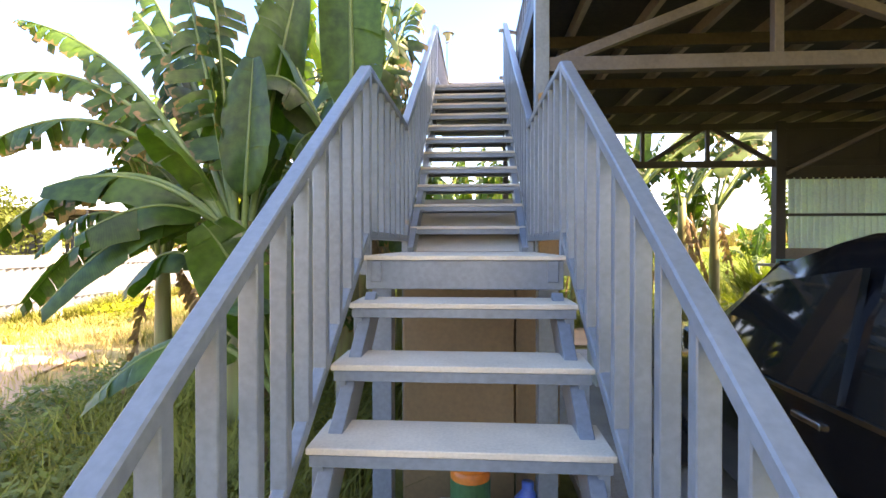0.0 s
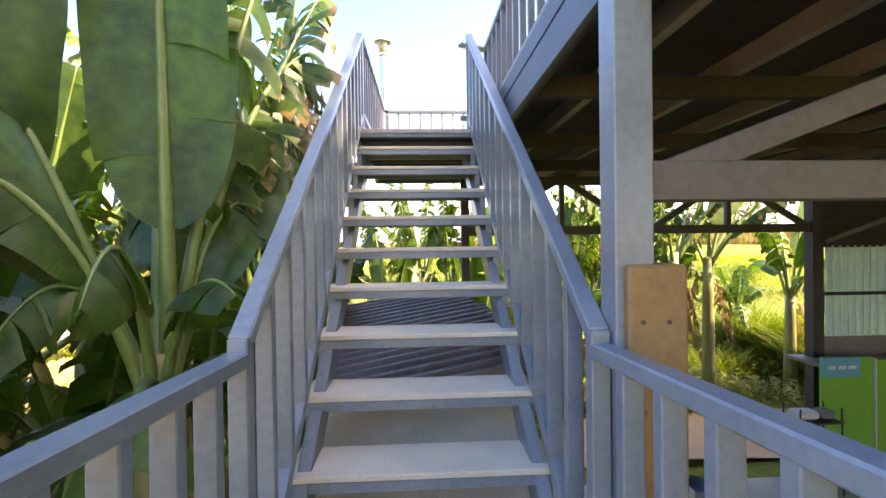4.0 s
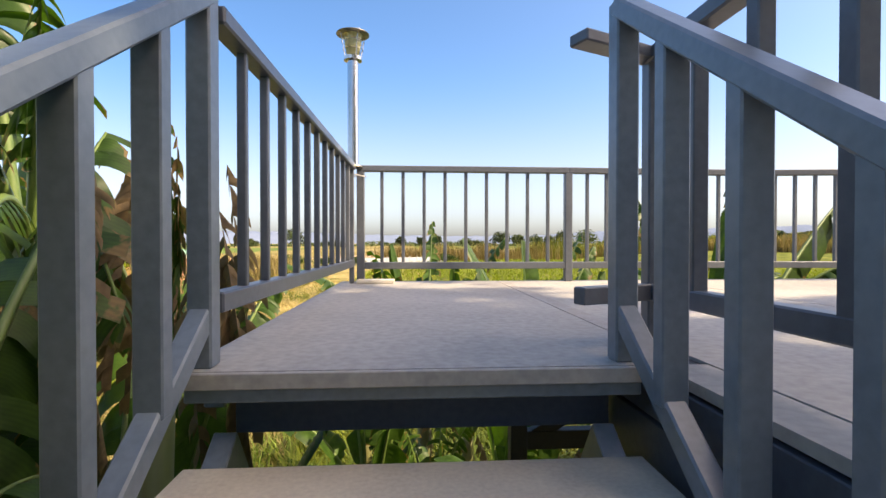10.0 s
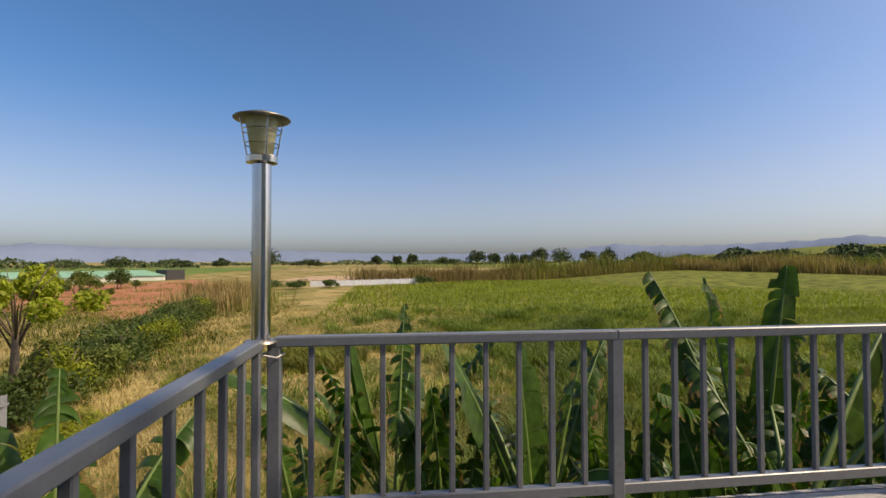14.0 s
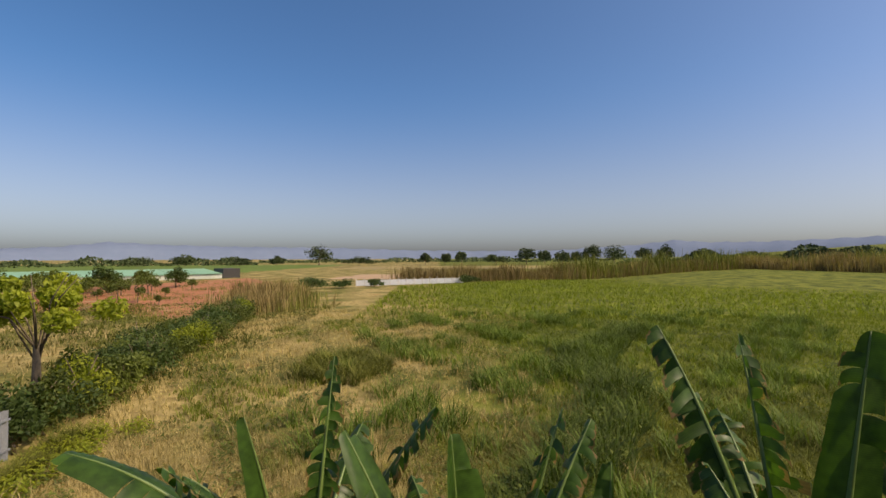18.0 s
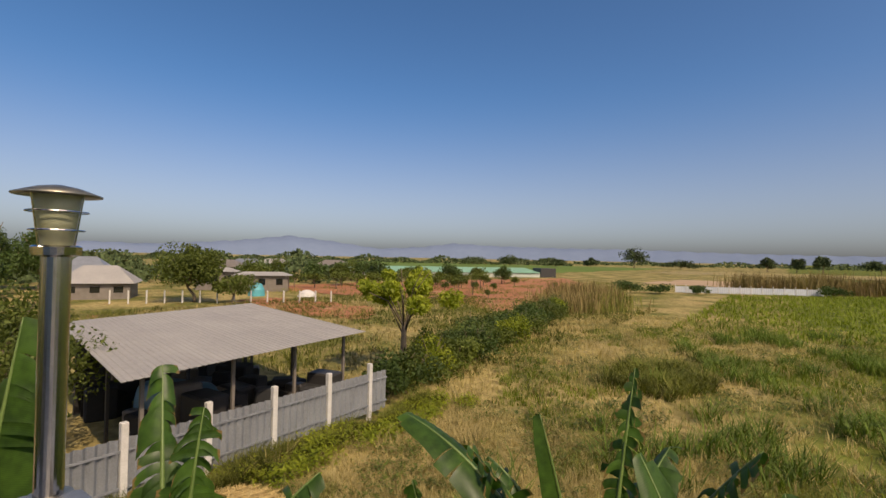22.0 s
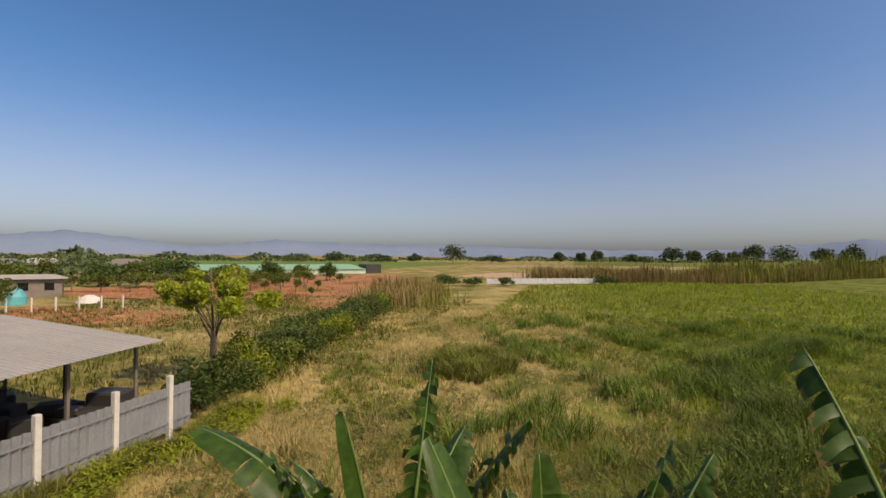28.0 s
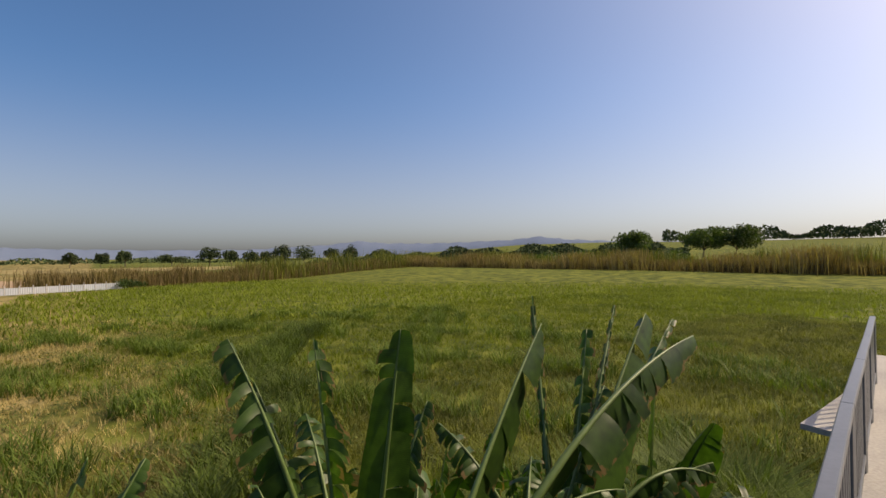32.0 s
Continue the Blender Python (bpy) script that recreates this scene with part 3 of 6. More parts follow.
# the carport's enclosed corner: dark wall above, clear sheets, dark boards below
# upper wall near-black: the unlit corner's shade is put into its colour
tagged(part("wall_north", boxed(4.88, 5.6, 2.68, 9.2, 5.66, 3.45), DARKSTEEL), "board wall above the clear sheets, its shade put into a near-black colour", "wall", kind="structure")
clear = thing("wall_sheets", "clear corrugated plastic sheets letting the field's light through", "wall", kind="structure")
for i in range(4):
    s = part("clear_sheet", wavy(10, 0.095, 0.034, 1.1), CLEARSHEET, clear)
    s.location = (4.95 + i * 0.95, 5.62 + 0.004 * (i % 2), 1.6)
part("sheet_rail", bar((4.88, 5.6, 2.12), (9.2, 5.6, 2.12), 0.03, 0.04), DARKSTEEL, clear)
tagged(part("wall_low", boxed(4.88, 5.6, 0.0, 9.2, 5.66, 1.6), GREY), "grey-brown board wall under the clear sheets", "wall", kind="structure")
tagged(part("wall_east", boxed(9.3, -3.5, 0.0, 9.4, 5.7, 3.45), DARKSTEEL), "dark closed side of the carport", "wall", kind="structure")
part("knee_brace", bar((4.85, 5.5, 2.75), (5.9, 4.4, 3.45), 0.05, 0.05), TRUSS, bpy.data.objects["column_corner"])

# ---- the stair ----
stair = thing("stair", "grey-blue steel stair with fibre cement treads in two flights", "stair", kind="structure")
NLOW = 8


def tread(x, y, z):
    t = part("tread", boxed(-HW, 0, -0.022, HW, 0.255, 0, 0.003), TREAD, stair)
    t.location = (x, y, z)
    f = bmesh.new()
    bar((-HW + 0.01, 0.02, -0.042), (HW - 0.01, 0.02, -0.042), 0.03, 0.038, 0.002, f)
    bar((-HW + 0.01, 0.235, -0.042), (HW - 0.01, 0.235, -0.042), 0.03, 0.038, 0.002, f)
    fr = part("tread_frame", f, STEEL, stair)
    fr.location = (x, y, z)
    for s in (-1, 1):                 # the upright that carries the tread on the string
        leg = part("bracket", boxed(-0.018, -0.018, -0.245, 0.018, 0.018, -0.061, 0.002), STEEL, stair)
        leg.location = (s * (HW - 0.035), y + 0.03, z)


for k in range(1, NLOW):
    tread(0, -k * 0.266, ZL - k * RISE)
for k in range(10):
    tread(0, YU + k * GO, ZL + (k + 1) * RISE)
part("landing_board", boxed(-HW, 0, ZL - 0.022, HW, 0.78, ZL, 0.003), TREAD, stair, "worn beige landing board")
part("landing_board", boxed(-HW, 0.786, ZL - 0.022, HW, YU - 0.12, ZL - 0.001, 0.003), TREAD, stair, "worn beige landing board")
part("landing_beam", boxed(-HW + 0.01, 0.012, ZL - 0.16, HW - 0.01, 0.05, ZL - 0.023, 0.003), STEEL, stair)
part("landing_beam", boxed(-HW + 0.01, YU - 0.2, ZL - 0.12, HW - 0.01, YU - 0.15, ZL - 0.023, 0.003), STEEL, stair)
part("nosing", boxed(-0.485, YD - 0.016, ZD - 0.034, XE - 0.01, YD - 0.001, ZD - 0.001, 0.002), CEMENT, stair, "chipped cement edge at the stair head")
part("head_beam", boxed(-HW, YD, ZD - 0.065, HW, YD + 0.05, ZD - 0.024, 0.003), STEEL, stair)
for s in (-1, 1):
    x = s * (HW - 0.06)
    part("string", bar((x, -2.2, -0.16), (x, -0.06, ZL - 0.213), 0.05, 0.13), STEEL, stair)
    part("string", bar((x, YU - 0.18, ZL - 0.02), (x, YD + 0.1, ZD - 0.2), 0.05, 0.13), STEEL, stair)
    part("landing_side", bar((x, 0.0, ZL - 0.075), (x, YU - 0.15, ZL - 0.075), 0.05, 0.1), STEEL, stair)
    for y in (0.2, YU - 0.2):
        part("stair_post", boxed(x - 0.05, y - 0.05, -0.1, x + 0.05, y + 0.05, ZL - 0.12, 0.004), STEEL, stair)


# ---- railings ----
def balustrade(name, label, pts_top, pts_bot, n, end_posts=(True, True), w=0.04, d=0.045, post_to=None, pw=0.05):
    """A railing along a straight line: top rail, bottom rail, n balusters between, end posts down to the floor."""
    r = thing(name, label, "railing", "steel railings", kind="structure")
    # deck rails take the grey with shade in its colour
    paint = RAILSHADE if name == "deck_railing" else STEEL
    a, b, c, e = Vector(pts_top[0]), Vector(pts_top[1]), Vector(pts_bot[0]), Vector(pts_bot[1])
    part("handrail", bar(a, b, 0.055, 0.04, 0.005), paint, r)
    part("bottom_rail", bar(c, e, 0.042, 0.045, 0.004), paint, r)
    for i in range(1, n + 1):
        f = i / (n + 1)
        p, q = a.lerp(b, f), c.lerp(e, f)
        part("baluster", bar(q, (q.x, q.y, p.z - 0.004), w, d, 0.003, up=(1, 0, 0)), paint, r)
    for k, on in enumerate(end_posts):
        if on:
            p, q = (a, c) if k == 0 else (b, e)
            z = q.z if post_to is None else post_to[k]
            part("post", bar((q.x, q.y, z), (q.x, q.y, p.z + 0.012), pw, pw, 0.004, up=(1, 0, 0)), paint, r)
    return r


SL = 0.705
for s in (-1, 1):
    x, xk = s * (HW + 0.018), s * 0.452      # the upper flight's rail stands a little further in
    zt, zb = 2.53, ZL + 0.14
    y0 = -2.2
    balustrade("stair_railing", "grey-blue square tube railing of the lower flight, paint chipped", [(x, y0, zt - (0.14 - y0) * SL), (x, 0.14, zt)],
               [(x, y0, zb - (0.14 - y0) * SL), (x, 0.14, zb - 0.04)], 12, post_to=(0.0, ZL - 0.1), w=0.038, d=0.049)
    ya, yb, za, ze = 1.25, YD + 0.045, 2.54, 4.51
    balustrade("landing_railing", "grey-blue square tube railing round the landing", [(x, 0.14, zt), (xk, ya - 0.02, 2.5)],
               [(x, 0.14, ZL + 0.1), (xk, ya - 0.02, ZL + 0.1)], 6, (False, False), w=0.036, d=0.05)
    balustrade("stair_railing", "grey-blue square tube railing of the upper flight", [(xk, ya, za), (xk, yb, ze)],
               [(xk, ya, ZL + 0.13), (xk, yb, ZD + 0.115)], 13, (True, True), post_to=(ZL - 0.1, ZD), w=0.036, d=0.05)

balustrade("deck_railing", "grey-blue square tube railing along the deck's open side", [(-0.445, YD + 0.08, ZR), (-0.405, YF - 0.08, ZR)],
           [(-0.445, YD + 0.08, ZD + 0.13), (-0.405, YF - 0.08, ZD + 0.13)], 11, (False, True), pw=0.03, w=0.021, d=0.024, post_to=(ZD, ZD))
PX = [(-0.355, YF), (1.05, YF), (2.4, YF + 0.02), (3.75, YF - 0.15), (5.1, YF + 0.13), (6.4, YF + 0.385), (7.7, YF + 0.64), (9.4, YF + 0.98)]
for (xa, qa), (xb, qb) in zip(PX, PX[1:]):
    balustrade("deck_railing", "grey square tube railing along the deck front, darkened for shade", [(xa, qa, ZR), (xb, qb, ZR)],
               [(xa, qa, ZD + 0.11), (xb, qb, ZD + 0.11)], 9, (True, xb == PX[-1][0]), w=0.022, d=0.022, post_to=(ZD, ZD))
# guard along the deck edge beside the upper flight, and its short return behind the stair head post
GX, GY = 0.63, 4.28
balustrade("deck_railing", "blue-grey square tube railing guarding the stair well", [(GX + 0.03, YB + 0.1, ZR), (GX, GY, ZR)],
           [(GX + 0.03, YB + 0.1, ZD + 0.13), (GX, GY, ZD + 0.13)], 15, (True, True), w=0.034, d=0.037, post_to=(ZD, ZD), pw=0.045)
head = thing("stair_head_rail", "blue-grey level handrail end over the stair head post", "railing", "steel railings", kind="structure")
part("handrail", bar((0.385, 4.17, ZR + 0.001), (GX + 0.01, GY + 0.005, ZR + 0.001), 0.062, 0.03, 0.004), RAILSHADE, head)
part("bottom_rail", bar((0.39, 4.172, ZD + 0.131), (GX - 0.02, GY - 0.012, ZD + 0.131), 0.04, 0.043), RAILSHADE, head)

# unseen block over the carport's rear, behind the camera's way, added to stop sun
house = thing("sun_blocker", "plain pale unseen block over the rear of the carport, added to stop the sun", "house", kind="structure")
part("wall", boxed(0.7, -7.0, 3.76, XR, 0.98, 7.3), PALEWALL, house)
part("roof", boxed(0.45, -7.3, 7.3, XR + 0.3, 1.2, 7.4), SHEETROOF, house)


# ---- plants ----
def leaf_mesh(p0, tip, lift, width, torn, fold, rng, twist=0.0):
    """A banana blade between a stalk foot and a tip: an arched midrib and two halves that split into strips."""
    p0, tip = np.array(p0, float), np.array(tip, float)
    ctrl = (p0 + tip) / 2 + np.array([0, 0, lift]) + (tip - p0) * -0.08
    n = 56
    torn = min(1.0, 1.15 * torn ** 0.7)
    t = np.linspace(0, 1, n + 1)[:, None]
    mid = (1 - t) ** 2 * p0 + 2 * t * (1 - t) * ctrl + t ** 2 * tip
    tan = np.gradient(mid, axis=0)
    tan /= np.linalg.norm(tan, axis=1)[:, None]
    a = rng.uniform(0, 2 * math.pi)
    ref = np.array([0, 0, 1.0]) if abs(tan[n // 2, 2]) < 0.93 else np.array([math.cos(a), math.sin(a), 0])
    side = np.cross(tan, ref)
    side /= np.linalg.norm(side, axis=1)[:, None]
    nor = np.cross(side, tan)
    if twist:
        c, s = math.cos(twist), math.sin(twist)
        side, nor = side * c + nor * s, nor * c - side * s
    u = np.clip((t[:, 0] - 0.26) / 0.74, 0, 1) * rng.uniform(0.9, 0.985)
    prof = width * np.clip(np.sin(np.pi * u ** 0.72), 0, 1) ** 0.5
    prof[u <= 0] = 0.0
    start = int(np.argmax(prof > 0)) - 1
    length = np.linalg.norm(tip - p0)
    frame_of = np.concatenate([mid, side, nor, tan, prof[:, None]], 1)

    def at(j):
        i = min(max(int(j), 0), n - 1)
        return frame_of[i] * (1 - (j - i)) + frame_of[i + 1] * (j - i)
    steps = (0.0, 0.22, 0.45, 0.68, 0.88, 1.0)
    verts, faces, edge, vein = [], [], [], []
    for sgn in (-1, 1):
        ang = fold + rng.normal(0, 0.08)
        i0 = start
        while i0 < n:
            mean = 26 - 25.5 * min(1.0, torn * 1.1) ** 0.55
            i1 = min(n, i0 + max(2, int(rng.exponential(mean) + 1)))
            ic = (i0 + i1) / 2
            loose = torn * rng.uniform(0.1, 1.4)
            strip = ang + (rng.normal(0, 0.5) * torn) - 0.25 * torn
            droop = 0.22 + 3.2 * loose * rng.uniform(0.1, 1.0)
            cut = 1 - torn * rng.uniform(0, 0.42)
            base = len(verts)
            for j in range(i0, i1 + 1):
                prev, fprev = None, 0.0
                for f in steps:
                    jj = ic + (j - ic) * (1 - (0.08 + 0.52 * torn) * f ** 1.4)
                    q = at(jj)
                    w = q[12]
                    if f == 0:
                        pos = q[:3].copy()
                    else:
                        bend = strip - 0.35 * f * f
                        d = q[3:6] * sgn * math.cos(bend) + q[6:9] * math.sin(bend) + q[9:12] * 0.22 + np.array([0, 0, -droop * f])
                        d /= np.linalg.norm(d)
                        pos = prev + d * w * cut * (f - fprev)
                    pleat = (0.005 if j % 2 else -0.005) * math.sin(math.pi * min(1, f * 1.2)) if f < 0.9 else 0
                    verts.append(pos + q[6:9] * (pleat + 0.02 * w * math.sin(7 * f + jj * 0.7) * f))
                    end = 0.35 * torn * (1 if j in (i0, i1) else 0)
                    edge.append(min(1.0, f * (0.72 + 0.3 * torn) + end * f))
                    vein.append(jj * length / n)
                    prev, fprev = pos, f
            k = len(steps)
            for a in range(i1 - i0):
                for c in range(k - 1):
                    o = base + a * k + c
                    quad = (o, o + k, o + k + 1, o + 1)
                    faces.append(quad if sgn > 0 else quad[::-1])
            i0 = i1
    rad = np.linspace(0.034, 0.004, n + 1) * (0.65 + 0.35 * length / 2)
    return np.array(verts), np.array(faces), mid, rad, np.array([edge, vein], dtype=np.float32)


def blade_object(name, v, f, edge, material, parent, label=""):
    ob = raw(name, v, f, material, parent, label, smooth=True)
    ob.data.attributes.new("edge", "FLOAT", "POINT").data.foreach_set("value", edge[0])
    ob.data.attributes.new("vein", "FLOAT", "POINT").data.foreach_set("value", edge[1])
    return ob


def banana(base, height, leaves, rng_seed, label, dry=0, radius=0.11, lean=(0, 0)):
    """A banana plant: sheathed pseudostem, blades with midribs, hanging dead leaves.
    leaves: (tip, lift, width, torn, fold, twist), tip relative to the crown."""
    rng = np.random.default_rng(rng_seed)
    b = thing("banana_plant", label, "banana plant", "banana plants round the deck", at=(*base, 0))
    top = (lean[0], lean[1], height)
    pts = [(lean[0] * f, lean[1] * f, -0.1 + (height + 0.1) * f) for f in (0, 0.25, 0.5, 0.75, 1)]
    part("pseudostem", tube(pts, [radius * 1.15, radius, radius * 0.9, radius * 0.8, radius * 0.62], 12), STEM, b, smooth=True)
    for tip, lift, width, torn, fold, twist in leaves:
        tip = np.array(tip) + np.array(top)
        d = np.array(tip) - np.array(top)
        foot = np.array(top) + np.array([d[0], d[1], 0]) / max(1e-3, np.hypot(d[0], d[1])) * radius * 0.45 - np.array([0, 0, 0.15])
        v, f, mid, rad, edge = leaf_mesh(foot, tip, lift, width, torn, fold, rng, twist)
        blade = blade_object("leaf", v, f, edge, LEAF, b)
        part("midrib", tube([tuple(p) for p in mid[::2]], list(rad[::2]), 6), RIB, blade, smooth=True)
    for k in range(dry):
        a = rng.uniform(0, 2 * math.pi)
        r = rng.uniform(0.25, 0.5)
        foot = np.array(top) + np.array([math.cos(a), math.sin(a), 0]) * radius * 0.7 - np.array([0, 0, rng.uniform(0.1, 0.4)])
        tip = foot + np.array([math.cos(a) * r, math.sin(a) * r, -rng.uniform(0.7, 1.3)])
        v, f, mid, rad, edge = leaf_mesh(foot, tip, 0.35, rng.uniform(0.12, 0.2), 0.8, -0.9, rng)
        blade_object("dead_leaf", v, f, edge, DRYLEAF, b, "dry brown leaf hanging down")
    return b


def ring_leaves(n, rng_seed, length=1.9, rise=1.1, width=0.3, torn=0.35, start=0.0):
    """A fan of blades round the crown, the inner ones upright and the outer ones arching over."""
    rng = np.random.default_rng(rng_seed)
    out = []
    for i in range(n):
        a = start + i * 2.4 + rng.normal(0, 0.2)
        f = i / max(1, n - 1)
        reach = length * (0.25 + 0.65 * f) * rng.uniform(0.85, 1.1)
        up = rise * (1.35 - 1.5 * f * f) * rng.uniform(0.85, 1.15)
        out.append(((math.cos(a) * reach, math.sin(a) * reach, up), 0.25 + 0.6 * f, width * rng.uniform(0.8, 1.1), torn * rng.uniform(0.3, 1.6), rng.uniform(-0.1, 0.5), rng.normal(0, 0.25)))
    return out


def leaf_cloud(n, rng, centre, radii, size, lobes=7, shape=0.55):
    """Many small tilted leaf cards, gathered in uneven clumps. Returns vertices and quads."""
    c = rng.normal(0, 1, (lobes, 3))
    c /= np.linalg.norm(c, axis=1)[:, None]
    c = c * rng.uniform(0.35, 0.85, (lobes, 1))
    c[:, 2] = np.abs(c[:, 2]) * 0.9 - 0.25
    which = rng.integers(0, lobes, n)
    d = rng.normal(0, 1, (n, 3))
    d /= np.linalg.norm(d, axis=1)[:, None]
    d *= (rng.random((n, 1)) ** 0.45) * shape * rng.uniform(0.6, 1.1, (lobes, 1))[which]
    p = (c[which] + d) * np.array(radii) + np.array(centre)
    a = rng.normal(0, 1, (n, 3))
    a /= np.linalg.norm(a, axis=1)[:, None]
    b = np.cross(a, rng.normal(0, 1, (n, 3)))
    b /= np.linalg.norm(b, axis=1)[:, None]
    s = size * rng.uniform(0.6, 1.4, (n, 1))
    v = np.stack([p - a * s, p + b * s * 0.45, p + a * s, p - b * s * 0.45], 1).reshape(-1, 3)
    f = np.arange(4 * n).reshape(-1, 4)
    return v, f


def tree(name, label, base, height, spread, n, size, leafmat, seed, trunk=0.4, category="tree", group="", limbs=5, lobes=8, shape=0.55, zc=None, flat=0.5):
    """A tapered trunk with limbs and an uneven crown of many small leaves."""
    rng = np.random.default_rng(seed)
    tr = thing(name, label, category, group, at=base)
    h = height * trunk
    r = 0.03 * height + 0.02
    pts = [(0, 0, -0.15), (rng.normal(0, 0.02) * height, rng.normal(0, 0.02) * height, h * 0.5), (rng.normal(0, 0.03) * height, rng.normal(0, 0.03) * height, h)]
    bm = tube(pts, [r, r * 0.75, r * 0.55], 7)
    for i in range(limbs):
        a = i * 2.4 + rng.normal(0, 0.3)
        e = (pts[2][0] + math.cos(a) * spread * 0.55, pts[2][1] + math.sin(a) * spread * 0.55, h + (height - h) * rng.uniform(0.3, 0.75))
        m = ((pts[2][0] * 1.2 + e[0]) / 2.2, (pts[2][1] * 1.2 + e[1]) / 2.2, (h + e[2]) / 2 + 0.05 * height)
        thin = 0.45 if limbs < 9 else 0.2
        root = pts[2] if limbs < 9 else tuple(Vector(pts[1]).lerp(Vector(pts[2]), rng.uniform(0.2, 1.0)))
        tube([root, m, e], [r * thin, r * thin * 0.65, r * thin * 0.25], 5, bm)
    part("trunk", bm, BARK, tr, smooth=True)
    zc = zc if zc is not None else h + (height - h) * 0.45
    v, f = leaf_cloud(n, rng, (pts[2][0], pts[2][1], zc), (spread, spread, (height - h) * flat + 0.1), size, lobes, shape)
    raw("crown", v, f, leafmat, tr)
    return tr


def patch(p, s, seed):
    """A smooth pattern of patches, 0 to 1."""
    x, y = p[:, 0] / s, p[:, 1] / s
    v = np.sin(x * 1.3 + seed) * np.sin(y * 1.1 + 2 * seed) + 0.6 * np.sin(x * 2.9 + y * 1.7 + seed) + 0.4 * np.sin(x * 5.3 - y * 4.1)
    return (v + 2) / 4


def tufts(name, n, region, rng, height, width, material, label, blades=3, keep=None):
    """Grass as one sheet of single bent blades over a region (x0, y0, x1, y1); density falls off with distance from the deck."""
    x0, y0, x1, y1 = region
    p = np.stack([rng.uniform(x0, x1, n), rng.uniform(y0, y1, n)], 1)
    if keep is not None:
        p = p[keep(p)]
    n = len(p)
    m = n * blades
    q = np.repeat(p, blades, 0) + rng.normal(0, 0.05, (m, 2))
    a = rng.uniform(0, 2 * math.pi, m)
    h = height * rng.uniform(0.45, 1.3, m) * (0.35 + 0.9 * patch(q, 0.55, 2.0) + 0.5 * patch(q, 1.9, 5.0))
    lean = rng.uniform(0.3, 1.9, m) * h
    dx, dy = np.cos(a), np.sin(a)
    w = width * rng.uniform(0.6, 1.3, m)
    z0 = np.full(m, -0.08)
    v = np.stack([
        np.stack([q[:, 0] - dy * w, q[:, 1] + dx * w, z0], 1), np.stack([q[:, 0] + dy * w, q[:, 1] - dx * w, z0], 1),
        np.stack([q[:, 0] + dx * lean * 0.4 + dy * w * 0.7, q[:, 1] + dy * lean * 0.4 - dx * w * 0.7, h * 0.6], 1),
        np.stack([q[:, 0] + dx * lean, q[:, 1] + dy * lean, h], 1),
        np.stack([q[:, 0] + dx * lean * 0.4 - dy * w * 0.7, q[:, 1] + dy * lean * 0.4 + dx * w * 0.7, h * 0.6], 1)], 1).reshape(-1, 3)
    b = np.arange(m)[:, None] * 5
    f = np.concatenate([b + np.array([[0, 1, 2]]), b + np.array([[0, 2, 4]]), b + np.array([[4, 2, 3]])], 0)
    return tagged(raw(name, v, f, material), label, "grass", kind="stuff")


# ---- things on and under the deck ----
def post_lamp(x, y):
    lamp = thing("post_lamp", "stainless garden lamp on the corner post of the deck rail", "lamp", at=(x, y, ZR))
    part("base_plate", lathe([(0.062, 0.0), (0.066, 0.004), (0.062, 0.012)], 24), BRONZE, lamp, "rusty round base plate")
    part("pole", lathe([(0.038, 0.0), (0.038, 0.72)], 28), STAINLESS, lamp, smooth=False)
    part("collar", lathe([(0.038, 0.715), (0.062, 0.722), (0.064, 0.745), (0.058, 0.75)], 24), STAINLESS, lamp)
    part("glass", lathe([(0.042, 0.75), (0.066, 0.905), (0.062, 0.91)], 24), LAMPGLASS, lamp, "yellowed frosted glass cone", smooth=True)
    part("cap", lathe([(0.112, 0.897), (0.113, 0.901), (0.055, 0.922), (0.012, 0.93), (0.001, 0.93)], 28), BRONZE, lamp, "wide tarnished metal cap", smooth=True)
    for k in range(4):
        a = k * math.pi / 2 + 0.5
        part("cage_rod", tube([(math.cos(a) * 0.056, math.sin(a) * 0.056, 0.73), (math.cos(a) * 0.086, math.sin(a) * 0.086, 0.9)], [0.003, 0.003], 6), STAINLESS, lamp)
    for r, z in ((0.068, 0.795), (0.077, 0.85)):
        pts = [(math.cos(a) * r, math.sin(a) * r, z) for a in np.linspace(0, 2 * math.pi, 25)]
        part("cage_ring", tube(pts, [0.0025] * 25, 5), STAINLESS, lamp)
    return lamp


post_lamp(-0.4, YF - 0.04).scale = (0.95, 0.95, 0.965)
tile = tagged(part("floor_tile", boxed(-0.12, -0.058, 0, 0.12, 0.058, 0.022, 0.003), TILE), "loose cream ceramic tile lying on the deck by the corner post", "tile")
tile.location = (-0.25, YF - 0.09, ZD + 0.002)
wire = tagged(part("tie_wire", tube([(-0.42, YF + 0.0, ZR - 0.05), (-0.39, YF - 0.05, ZR - 0.045), (-0.34, YF - 0.05, ZR - 0.055), (-0.32, YF + 0.01, ZR - 0.05), (-0.36, YF + 0.035, ZR - 0.048), (-0.42, YF + 0.0, ZR - 0.05)], [0.004] * 6, 5), POST), "pale wire tied round the corner rail posts", "wire")

# store under the landing: brown sheet doors, and the beige boards and ribbed sheets on its sloped roof
store = thing("storage_box", "brown painted sheet metal store under the stair landing", "storage box")
part("door", boxed(-0.36, 0.53, 0.05, 0.28, 0.56, 1.42, 0.004), BROWN, store)
part("door", boxed(0.29, 0.53, 0.05, 0.42, 0.56, 1.42, 0.004), BROWN, store)
part("side_panel", boxed(-0.37, 0.565, 0.05, -0.35, 1.2, 1.42), BROWN, store)
part("side_panel", boxed(0.4, 0.565, 0.05, 0.42, 1.2, 1.42), BROWN, store)
